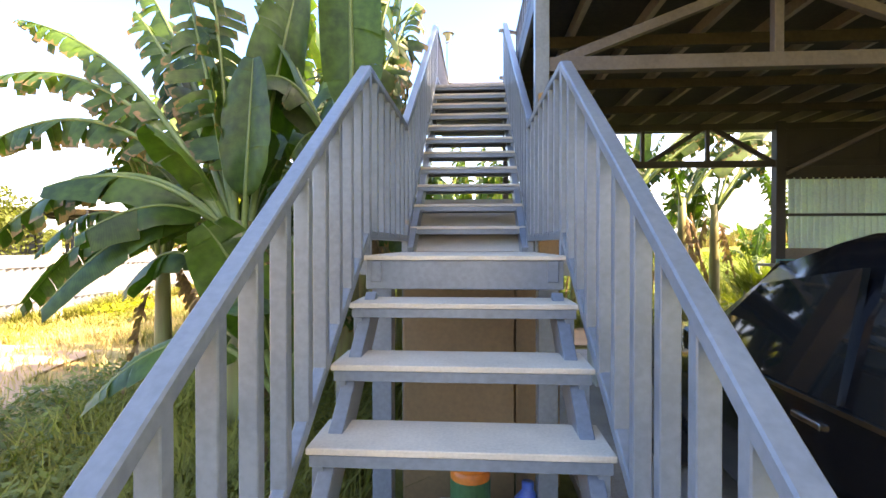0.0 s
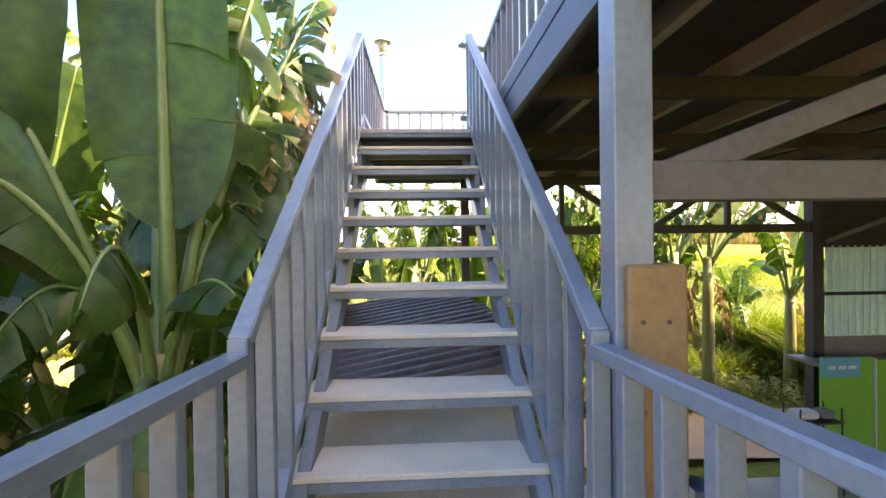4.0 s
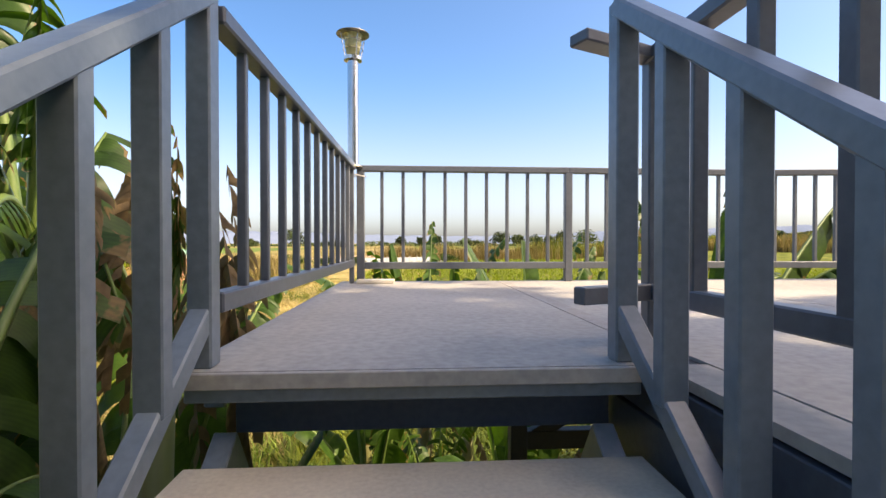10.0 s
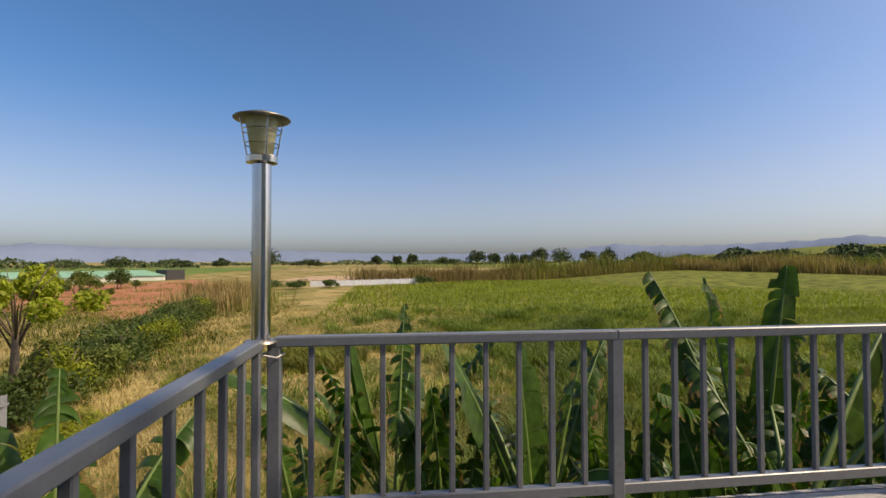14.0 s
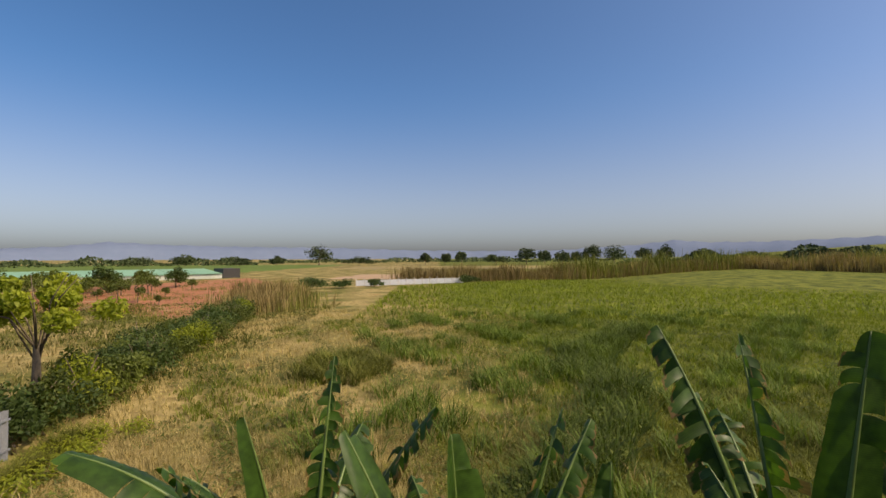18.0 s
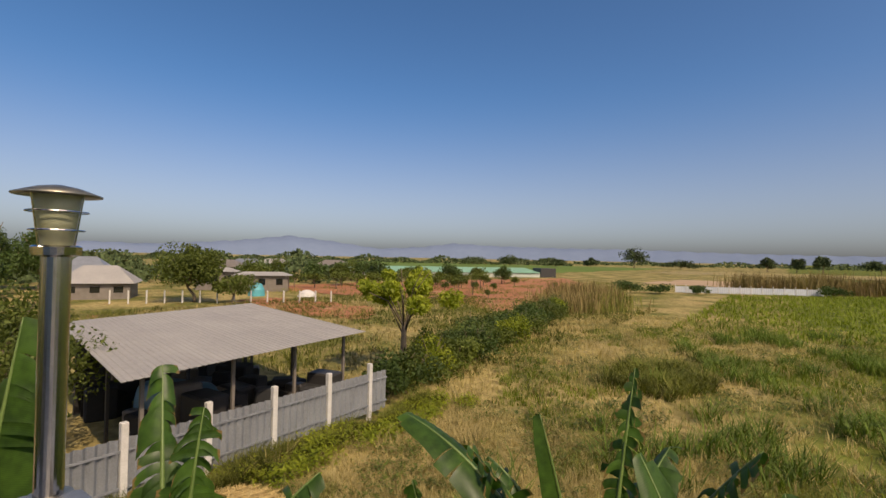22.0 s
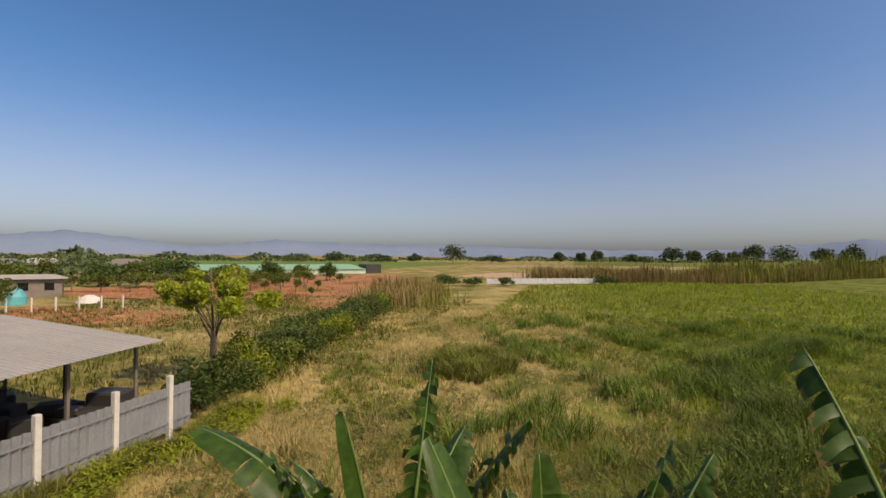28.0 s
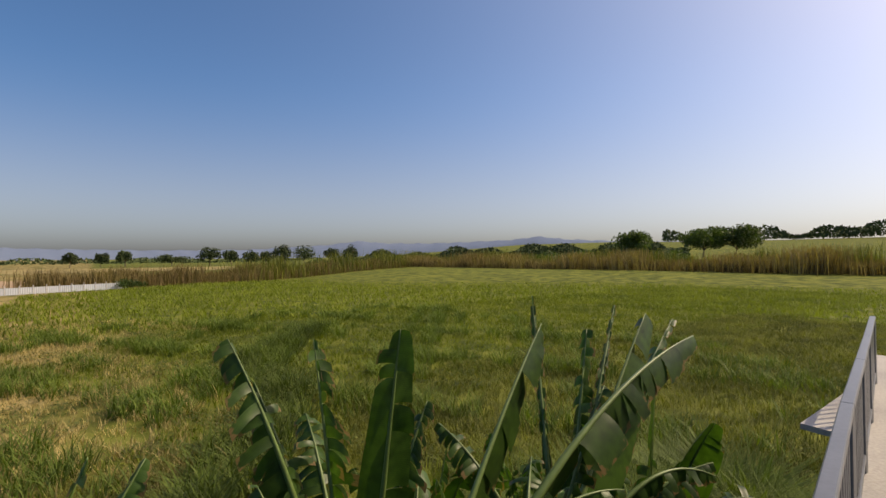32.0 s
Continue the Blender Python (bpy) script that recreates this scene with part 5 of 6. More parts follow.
# ---- fields, road ----
def field(name, label, pts, material, z=0.02, cell=1.4, rough=0.12, seed=1):
    """A patch of worked ground inside a polygon of (x, y) corners, with clods."""
    rng = np.random.default_rng(seed)
    P = np.array(pts)
    xs, ys = np.arange(P[:, 0].min(), P[:, 0].max() + cell, cell), np.arange(P[:, 1].min(), P[:, 1].max() + cell, cell)
    gx, gy = np.meshgrid(xs, ys)
    gx = gx + rng.normal(0, cell * 0.15, gx.shape)
    gy = gy + rng.normal(0, cell * 0.15, gy.shape)
    inside = np.zeros(gx.shape, bool)
    for k in range(len(P)):
        (x1, y1), (x2, y2) = P[k], P[(k + 1) % len(P)]
        cond = ((y1 > gy) != (y2 > gy)) & (gx < (x2 - x1) * (gy - y1) / (y2 - y1 + 1e-9) + x1)
        inside ^= cond
    nx = len(xs)
    gz = swell(gx, gy) + z + np.abs(rng.normal(0, rough * 0.5, gx.shape))
    v = np.stack([gx.ravel(), gy.ravel(), gz.ravel()], 1)
    i = (np.arange(len(ys) - 1)[:, None] * nx + np.arange(nx - 1)[None])
    ok = inside[:-1, :-1] & inside[1:, :-1] & inside[:-1, 1:] & inside[1:, 1:]
    i = i[ok]
    f = np.stack([i, i + 1, i + nx + 1, i + nx], 1)
    return tagged(raw(name, v, f, material), label, "field", kind="structure")


field("ground_red_near", "ploughed red soil patch behind the shed", [(-48, 34.5), (-50, 42), (-33, 42.5), (-25.5, 34.5), (-31, 32.5)], REDSOIL, cell=0.7)
field("ground_red_far", "wide ploughed red soil field with young trees", [(-70, 48), (-66, 85), (-50, 140), (-28, 100), (-20.5, 70), (-21, 47), (-34, 54), (-40, 50)], REDSOIL, cell=1.5)
field("ground_red_strip", "bare reddish strip beyond the white fence", [(-30, 125), (-25, 165), (45, 165), (30, 125)], DIRT, cell=3, rough=0.05)
field("ground_brown_field", "pale brown harvested field far off", [(-60, 230), (-60, 330), (120, 340), (90, 235)], DRYGRASS, cell=9, rough=0.1)
field("ground_green_far", "flat bright green crop field far off", [(-420, 170), (-420, 420), (-70, 420), (-62, 190)], mat("far_green_crop", (0.13, 0.19, 0.04), 0.9, dark=(0.09, 0.14, 0.03), scale=0.03, fine=0.4, bump=0, spec=0.1), cell=12, rough=0.1)
field("ground_brown_rise", "pale brown dry field on the far slope", [(150, 60), (190, 118), (420, 190), (460, 40), (220, 25)], REED, cell=10, rough=0.3).location.z = 3.2
field("ground_yard", "pale trodden dirt yard beside the stair", [(-4.6, -7), (-4.0, -2), (-4.4, 2.5), (-5.5, 5), (-9.2, 6), (-15, 4), (-16, -8)], DIRT, z=0.03, cell=0.8, rough=0.03)
field("ground_litter", "pale trodden dirt behind the carport slab", [(1.2, 7.3), (4.0, 7.7), (7.5, 7.5), (10.4, 7.7), (10.3, 5.41), (0.9, 5.41)], DIRT, z=0.05, cell=0.5, rough=0.02)
field("road", "pale orange dirt road passing the neighbouring farm", [(-16, 0.5), (-21, 3.2), (-27, 5.4), (-36, 8.5), (-46, 10.5), (-70, 19.5), (-95, 27), (-98, 23), (-72, 15.5), (-48, 7.0), (-36, 3.4), (-28, 0.5), (-22, -3)], DIRT, z=0.0, cell=0.8, rough=0.03)

# ---- trees and shrubs ----
tree("young_tree", "slender young tree with bright yellow-green leaves", (-12.4, 22.0, 0), 5.6, 2.8, 6500, 0.10, YELLOWLEAF, 11, trunk=0.42, limbs=13, lobes=17, shape=0.2, zc=3.75, flat=0.62)
tree("shade_tree", "feathery green tree overhanging the shed", (-13.4, 8.4, 0), 4.9, 2.5, 9000, 0.07, FOLIAGE, 12, trunk=0.25, limbs=8, lobes=14, shape=0.5, zc=2.6, flat=0.62)
tree("shade_tree", "feathery green tree by the road", (-20.5, 11.8, 0), 2.8, 1.9, 4000, 0.08, FOLIAGE, 13, trunk=0.25, limbs=6, lobes=10, zc=1.9, flat=0.6)
tree("mango_tree", "round dense mango tree behind the shed", (-50, 32.5, 0), 7.0, 3.9, 7000, 0.17, FOLIAGE, 14, trunk=0.22, lobes=14, shape=0.5, zc=3.8, flat=0.62)
tree("mango_tree", "dense green tree beside the mango", (-46, 34.5, 0), 4.0, 2.2, 2500, 0.15, FOLIAGE, 15, trunk=0.2, zc=2.1, flat=0.6)
for k, (x, y, h, s) in enumerate(((-84, 22, 11.5, 5.0), (-78, 26.5, 11.0, 3.6), (-92, 18, 8.5, 5.0), (-100, 10, 8.0, 6.0), (-70, 14.5, 8.2, 3.6), (-66, 17.5, 8.6, 3.4), (-74, 11, 7.6, 4.2), (-64, 10.5, 6.2, 3.4), (-72, 20, 7.4, 3.0))):
    tree("roadside_tree", "tall dark green roadside tree with an open crown", (x, y, 0), h, s, 6500, 0.22, DARKLEAF, 20 + k, trunk=0.12, lobes=18, shape=0.45, zc=h * 0.43, flat=0.56, group="roadside trees")
for k, (x, y, h, s, m) in enumerate(((-66, 6.5, 6.0, 4.0, DULLLEAF), (-60, 3.0, 6.5, 4.5, DULLLEAF), (-52, 1.5, 4.6, 3.2, DARKLEAF), (-46, -1.5, 4.0, 3.0, DARKLEAF), (-72, 1.0, 6.0, 4.5, DARKLEAF), (-58, 12.5, 3.4, 2.4, FOLIAGE), (-40, 10.8, 2.0, 2.0, FOLIAGE), (-32, 11.2, 2.2, 1.8, FOLIAGE), (-38, 2.6, 2.6, 2.2, DARKLEAF))):
    tree("yard_tree", ("half-bare reddish tree in the roadside yard" if m is DULLLEAF else "dark green bushy tree in the roadside yard"), (x, y, 0), h, s, 2600, 0.17, m, 30 + k, trunk=0.22, lobes=10, zc=h * 0.5, flat=0.6, group="yard trees")
for k, (x, y, h, s) in enumerate(((-10.3, 18.9, 2.0, 0.95), (-10.6, 20.2, 2.1, 1.0), (-11.2, 22.6, 1.9, 1.2), (-11.0, 24.6, 2.0, 1.3), (-11.6, 27.0, 2.0, 1.5), (-12.2, 29.8, 2.0, 1.6), (-12.8, 32.8, 2.0, 1.7), (-13.4, 36.2, 2.1, 1.8), (-14.2, 39.8, 2.1, 1.8), (-15.2, 44, 2.0, 1.9), (-16.4, 49, 2.2, 1.7), (-12.6, 24.0, 2.1, 1.3), (-14.0, 30.5, 2.2, 1.6), (-15.6, 36.5, 2.1, 1.7))):
    tree("shrub", "leafy green shrub in the boundary hedge", (x, y, 0), h * (0.7 + 0.14 * (k * 7 % 5)), s * 0.82, 2300, 0.08, (DARKLEAF, FOLIAGE, YELLOWLEAF, FOLIAGE)[k % 4], 50 + k, trunk=0.15, limbs=4, lobes=11, zc=h * 0.42, flat=0.62, category="shrub", group="boundary hedge")
hrng = np.random.default_rng(91)
for k in range(20):                      # the hedge closes up towards the field
    f = k / 19
    x, y = -10.9 - 6.0 * f + hrng.normal(0, 0.25), 19.6 + 30 * f + hrng.normal(0, 0.5)
    h = hrng.uniform(1.5, 2.3)
    tree("shrub", "dense dark green shrub in the boundary hedge", (x, y, 0), h, hrng.uniform(1.1, 1.6), 1500, 0.085, (DARKLEAF, DARKLEAF, FOLIAGE)[k % 3], 500 + k, trunk=0.12, limbs=4, lobes=10, zc=h * 0.42, flat=0.62, category="shrub", group="boundary hedge")
for x, y, h, sp in ((-19.5, 88, 2.4, 2.6), (-15.5, 91, 2.0, 2.2), (-10.6, 95.5, 1.9, 1.8), (7.5, 106, 2.2, 2.4), (-22.5, 96, 2.2, 2.4)):
    tree("shrub", "low dark bush beside the white sheet fence", (x, y, 0), h, sp, 1200, 0.16, DARKLEAF, 560 + int(h * 10 + sp), trunk=0.12, limbs=4, lobes=9, zc=h * 0.42, flat=0.6, category="shrub", group="bushes by the white fence")
for k, (x, y, h) in enumerate(((-34.8, 64, 2.2), (-43, 57, 1.8), (-41, 66, 1.6), (-40, 87, 2.0), (-36, 72, 1.4), (-46, 76, 1.5), (-30, 60, 1.3), (-50, 60, 1.5), (-31, 84, 1.6), (-44, 95, 1.8), (-48, 98, 1.8), (-52, 96, 1.8), (-56, 93, 1.8), (-60, 90, 1.9))):
    tree("orchard_sapling", "young orchard sapling in red soil", (x, y, 0), h, h * 0.45, 420, 0.11, FOLIAGE, 70 + k, trunk=0.35, limbs=3, lobes=5, category="sapling", group="orchard saplings")
for k in range(26):                      # trellised orchard rows behind the farm
    rng = np.random.default_rng(100 + k)
    x, y = -62 + (k % 9) * 2.6 + rng.normal(0, 0.5), 55 + (k // 9) * 9 + (k % 9) * 1.6
    tree("orchard_tree", "low spreading orchard tree", (x, y, 0), 2.6, 1.7, 650, 0.15, FOLIAGE, 101 + k, trunk=0.45, limbs=4, lobes=6, flat=0.7, group="orchard trees")

for k in range(16):                      # fuller trees between the orchard and the village
    rng = np.random.default_rng(140 + k)
    x, y = -84 + (k % 8) * 5.2 + rng.normal(0, 1.2), 50 + (k // 8) * 18 + (k % 8) * 4.2 + rng.normal(0, 1.5)
    h = rng.uniform(3.6, 6.0)
    tree("orchard_tree", "full dark green tree behind the orchard", (x, y, 0), h, h * 0.5, 1500, 0.2, (FOLIAGE, DARKLEAF)[k % 2], 401 + k, trunk=0.22, limbs=4, lobes=10, zc=h * 0.52, flat=0.6, group="orchard trees")

# tall trees behind the house, out of sight, whose crowns dapple the deck and the stair
for x, y, h, s, n, seed in ((9.1, 1.1, 14.5, 3.0, 2900, 301), (12.7, 0.8, 14.3, 2.8, 2700, 302)):
    tree("yard_tree", "tall leafy tree behind the house, shading the deck", (x, y, 0), h, s, n, 0.17, FOLIAGE, seed, trunk=0.55, limbs=7, lobes=13, shape=0.4, zc=h * 0.84, flat=0.4)

# reeds: clumps of tall canes
def reeds(name, label, pts, h, n, seed, m, spread):
    rng = np.random.default_rng(seed)
    P = np.array(pts)
    k = rng.integers(0, len(P), n)
    c = P[k] + rng.normal(0, 1, (n, 2)) * spread
    hh = h * rng.uniform(0.55, 1.15, n)
    a = rng.uniform(0, 2 * math.pi, n)
    w = np.maximum(0.014, h * 0.011) * rng.uniform(0.6, 1.4, n)
    hh = hh * (0.72 + 0.4 * np.sin(k * 1.9 + seed) * np.sin(k * 0.7 + 2 * seed))
    lean = rng.uniform(0.02, 0.45, n) * hh
    dx, dy = np.cos(a), np.sin(a)
    z0 = rise(c[:, 0], c[:, 1]) - 0.1
    v = np.stack([np.stack([c[:, 0] - dy * w, c[:, 1] + dx * w, z0], 1), np.stack([c[:, 0] + dy * w, c[:, 1] - dx * w, z0], 1),
                  np.stack([c[:, 0] + dx * lean * 0.4 + dy * w, c[:, 1] + dy * lean * 0.4 - dx * w, z0 + hh * 0.65], 1),
                  np.stack([c[:, 0] + dx * lean, c[:, 1] + dy * lean, z0 + hh], 1),
                  np.stack([c[:, 0] + dx * lean * 0.4 - dy * w, c[:, 1] + dy * lean * 0.4 + dx * w, z0 + hh * 0.65], 1)], 1).reshape(-1, 3)
    b = np.arange(n)[:, None] * 5
    f = np.concatenate([b + np.array([[0, 1, 2]]), b + np.array([[0, 2, 4]]), b + np.array([[4, 2, 3]])], 0)
    return tagged(raw(name, v, f, m), label, "reeds", kind="stuff")


reeds("reed_clump", "tall dry reed clump at the end of the hedge", [(-17.0, 54), (-17.6, 57), (-18.2, 60), (-18.8, 64)], 3.0, 2600, 3, REED, 1.9)
reeds("reed_clump_green", "green shoots in the reed clump", [(-16.4, 56), (-17.4, 60), (-18.6, 66)], 2.8, 3400, 4, GRASS, 2.1)
line = [(-4 + 2.2 * k, 113 + 0.6 * k) for k in range(14)] + [(28 + 4.2 * k, 121 + 2.1 * k) for k in range(17)]
reeds("reed_bank", "long bank of tall dry reeds closing the paddock", line, 3.9, 17000, 5, REED, 2.2)
line2 = [(96 + 1.4 * k, 155 - 7.2 * k) for k in range(20)]
reeds("reed_bank_tall", "bank of tall reeds and grass along the paddock", line2, 5.0, 20000, 6, REED, 3.0)
reeds("reed_bank_green", "green reeds rising behind the dry bank", [(x + 3.5, y + 2.5) for x, y in line2 + line[14:]], 5.6, 13000, 7, GRASS, 2.6)
reeds("brush_dark", "dark scrub along the foot of the reed bank", [(x - 3, y - 1.5) for x, y in line2 + line[20:]], 2.6, 9000, 8, DULLLEAF, 1.5)

wrng = np.random.default_rng(21)
scatter = [(x, y) for x, y in zip(wrng.uniform(-62, -22, 150), wrng.uniform(46, 120, 150))]
reeds("field_weeds", "green weeds and crop rows on the red soil", scatter, 0.75, 9000, 22, GRASS, 0.9)
far_trees = ((-9, 385, 9, 3.4), (7, 385, 9, 3.4), (20, 384, 10, 5), (46, 382, 8.5, 8.5), (69, 378, 12.5, 7), (83, 376, 11, 5), (96, 372, 10.5, 5.5), (106, 370, 10, 5.5), (118, 366, 15, 6), (150, 354, 12, 6), (163, 348, 14, 7), (-90, 374, 14, 10), (-174, 342, 7.5, 7), (-119, 366, 7, 5), (132, 362, 12, 10), (-140, 350, 6, 9), (-60, 380, 6, 12), (-200, 330, 6, 10))
for k, (x, y, h, s) in enumerate(far_trees):
    tree("far_tree", "distant round tree on the plain", (x, y, -1), h * 1.3 + 1, s * 1.15, 1100, 0.75, FARTREE, 150 + k, trunk=0.22, limbs=4, lobes=9, zc=h * 0.72, flat=0.55, group="far trees")
for x, y, h, s, seed in ((171, 112, 12.5, 7, 180), (181, 92, 11.5, 8, 181), (187, 83, 13.0, 8.5, 182)):
    tree("field_tree", "large dark round tree standing in the dry field", (x, y, 4.2), h, s, 4200, 0.5, DARKLEAF, seed, trunk=0.2, limbs=5, lobes=14, zc=h * 0.55, flat=0.6, group="field trees")


def woods(name, label, arc, r0, r1, h, n, seed, size, m):
    rng = np.random.default_rng(seed)
    az = np.radians(rng.uniform(*arc, n))
    r = rng.uniform(r0, r1, n)
    lump = 0.55 + 0.45 * np.sin(az * 61 + seed) * np.sin(az * 23 + 1.7 * seed)
    z = rng.random(n) * h * lump
    x, y = np.sin(az) * r, np.cos(az) * r
    z = z + rise(x, y)
    p = np.stack([x, y, z], 1)
    a = rng.normal(0, 1, (n, 3))
    a /= np.linalg.norm(a, axis=1)[:, None]
    b = np.cross(a, rng.normal(0, 1, (n, 3)))
    b /= np.linalg.norm(b, axis=1)[:, None]
    s = size * rng.uniform(0.6, 1.4, (n, 1))
    v = np.stack([p - a * s, p + b * s * 0.6, p + a * s, p - b * s * 0.6], 1).reshape(-1, 3)
    return tagged(raw(name, v, np.arange(4 * n).reshape(-1, 4), m), label, "woods", kind="stuff")


woods("far_woods", "low distant tree line on the plain", (-95, -20), 420, 560, 8, 9000, 4, 1.3, FARTREE)
woods("far_woods_thin", "thin broken distant tree line", (-20, 20), 600, 800, 8, 4000, 6, 1.5, FARTREE)
woods("village_trees", "belt of trees round the distant village", (-75, -44), 95, 190, 6.5, 9000, 7, 0.5, FARTREE)
woods("rise_woods", "green scrub belt on the far rise", (22, 62), 235, 285, 6.5, 11000, 9, 0.8, FARTREE)
woods("rise_scrub", "olive scrub spread over the far rise", (20, 62), 200, 250, 4.0, 6000, 29, 0.6, DARKLEAF)
woods("rise_woods_far", "dark tree belt along the top of the far slope", (60, 100), 430, 500, 12, 7000, 10, 1.4, FARTREE)

# ---- buildings far off ----
def barn(name, label, x, y, turn, lx, ly, h, rise, wallm, roofm, group=""):
    b = thing(name, label, "building", group, at=(x, y, 0))
    part("wall", boxed(-lx / 2, -ly / 2, -0.1, lx / 2, ly / 2, h), wallm, b)
    bm = bmesh.new()
    o = 0.5
    v = [bm.verts.new(p) for p in ((-lx / 2 - o, -ly / 2 - o, h), (lx / 2 + o, -ly / 2 - o, h), (lx / 2 + o, ly / 2 + o, h), (-lx / 2 - o, ly / 2 + o, h), (-lx / 2 + ly * 0.3, 0, h + rise), (lx / 2 - ly * 0.3, 0, h + rise))]
    for q in ((0, 1, 5, 4), (2, 3, 4, 5), (1, 2, 5), (3, 0, 4), (3, 2, 1, 0)):
        bm.faces.new([v[k] for k in q])
    part("roof", bm, roofm, b)
    for k in range(3):
        w = part("window", boxed(-lx / 3 + k * lx / 3 - 0.45, -ly / 2 - 0.03, h * 0.4, -lx / 3 + k * lx / 3 + 0.45, -ly / 2 + 0.02, h * 0.8), CARGLASS, b)
    part("door", boxed(-lx / 2 - 0.03, -0.45, 0, -lx / 2 + 0.02, 0.45, min(2.0, h - 0.2)), BROWN, b)
    b.rotation_euler = (0, 0, radians(turn))
    return b


barn("farm_house", "single-storey house with a weathered grey hip roof", -62, 28, 60, 6.5, 5.5, 1.7, 1.9, GREY, SHEETROOF)
barn("farm_house", "small house with a bluish roof behind the farm", -72, 30, 60, 5, 5, 2.6, 1.9, GREY, FENCE)
barn("roadside_house", "low house with a teal roof among roadside trees", -98, 4, 40, 10, 8, 4.0, 2.0, PALEWALL, TEAL)
barn("roadside_house", "brown gabled house among roadside trees", -80, 9, 30, 6, 6, 3.4, 1.8, GREY, BROWN)
barn("farm_shelter", "low farm shelter with a pale sheet roof", -60, 47.5, 50, 7, 3, 2.2, 0.5, GREY, SHEETROOF)
barn("farm_shelter", "low farm shelter with a pale sheet roof", -66, 44, 50, 5, 3, 2.6, 0.6, GREY, SHEETROOF)
for x, y in ((-120, 92), (-112, 78), (-104, 100), (-130, 70), (-92, 60)):
    barn("village_house", "distant village house with a pale roof", x, y, 35, 8, 6, 2.6, 1.4, PALEWALL, (SHEETROOF, GREY, FENCE)[int(x) % 3], "village houses")
gh = thing("greenhouse", "long green-netted growing house far across the fields", "greenhouse", at=(-59, 139, 0))
part("wall", boxed(-62, -2, -0.1, 0, 9, 1.15), PALEWALL, gh, "pale low wall")
for k in range(10):
    bm = bmesh.new()
    x0, x1 = -62 + k * 6.2, -62 + (k + 1) * 6.2 - 0.12
    v = [bm.verts.new(p) for p in ((x0, -2.4, 1.32), (x1, -2.4, 1.32), (x1, 9.4, 2.5), (x0, 9.4, 2.5), (x0, -2.4, 1.2), (x1, -2.4, 1.2), (x1, 9.4, 2.38), (x0, 9.4, 2.38))]
    for q in ((0, 1, 2, 3), (7, 6, 5, 4), (0, 4, 5, 1), (1, 5, 6, 2), (2, 6, 7, 3), (3, 7, 4, 0)):
        bm.faces.new([v[j] for j in q])
    part("net_panel", bm, GREENROOF, gh, "green net roof bay")
part("gable_shed", boxed(0.3, -2, -0.1, 5, 4, 2.6), DARKSTEEL, gh, "dark lean-to at the end")
gh.rotation_euler = (0, 0, radians(48))
wf = thing("white_sheet_fence", "low white sheet fence along the far edge of the paddock", "fence", at=(-14.3, 97, 0))
for k in range(14):
    s = part("sheet", wavy(6, 0.285, 0.02, 1.05), PALESHEET, wf)
    s.location = (k * 1.72, 0, 0)
    part("post", boxed(k * 1.72 - 0.05, -0.08, -0.1, k * 1.72 + 0.05, 0.02, 1.35), POST, wf)
wf.rotation_euler = (0, 0, radians(27))
for k in range(14):
    p = tagged(part("fence_post", boxed(-0.06, -0.06, -0.1, 0.06, 0.06, 1.3), POST), "thin white fence post round the farmyard", "post", "farmyard fence posts")
    p.location = (-54 + k * 1.1, 26.0 + k * 1.25, 0)
net = tagged(part("net_tent", lathe([(1.0, 0), (0.95, 0.8), (0.6, 1.5), (0.02, 1.7)], 14), TEAL), "small teal net tent in the farmyard", "tent")
net.location = (-52.5, 41.5, 0)
pile = tagged(part("sack_pile", lathe([(1.2, 0), (0.9, 0.5), (0.4, 0.8), (0.02, 0.85)], 12), POST), "white sack pile in the farmyard", "sacks")
pile.location = (-47.8, 45.5, 0)
util = thing("utility_pole", "thin grey utility pole by the dirt road", "pole", at=(-30.8, 7.8, 0))
part("shaft", tube([(0, 0, -0.2), (0, 0, 4.6)], [0.07, 0.05], 8), POST, util)
part("crossarm", boxed(-0.5, -0.04, 4.2, 0.5, 0.04, 4.3), DARKSTEEL, util)
barrel = tagged(part("blue_barrel", lathe([(0.28, 0), (0.3, 0.1), (0.3, 0.85), (0.28, 0.9)], 14), BLUE), "blue plastic barrel by the road", "barrel")
barrel.location = (-52, 11, 0)

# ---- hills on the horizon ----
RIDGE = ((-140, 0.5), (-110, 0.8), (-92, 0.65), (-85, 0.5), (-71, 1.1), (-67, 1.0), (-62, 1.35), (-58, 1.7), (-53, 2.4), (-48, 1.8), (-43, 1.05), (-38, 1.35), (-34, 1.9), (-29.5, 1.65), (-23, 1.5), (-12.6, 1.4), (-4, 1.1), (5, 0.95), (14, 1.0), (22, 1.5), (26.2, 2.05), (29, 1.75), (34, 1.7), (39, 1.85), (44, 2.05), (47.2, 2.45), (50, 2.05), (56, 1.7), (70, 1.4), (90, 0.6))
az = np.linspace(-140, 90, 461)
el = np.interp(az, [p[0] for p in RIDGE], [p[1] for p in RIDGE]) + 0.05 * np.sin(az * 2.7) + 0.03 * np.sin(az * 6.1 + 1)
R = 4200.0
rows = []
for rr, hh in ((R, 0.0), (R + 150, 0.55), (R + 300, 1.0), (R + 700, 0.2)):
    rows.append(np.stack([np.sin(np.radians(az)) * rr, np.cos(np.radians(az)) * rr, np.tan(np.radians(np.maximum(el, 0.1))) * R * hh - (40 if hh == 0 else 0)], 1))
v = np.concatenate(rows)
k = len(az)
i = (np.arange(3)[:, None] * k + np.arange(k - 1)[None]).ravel()
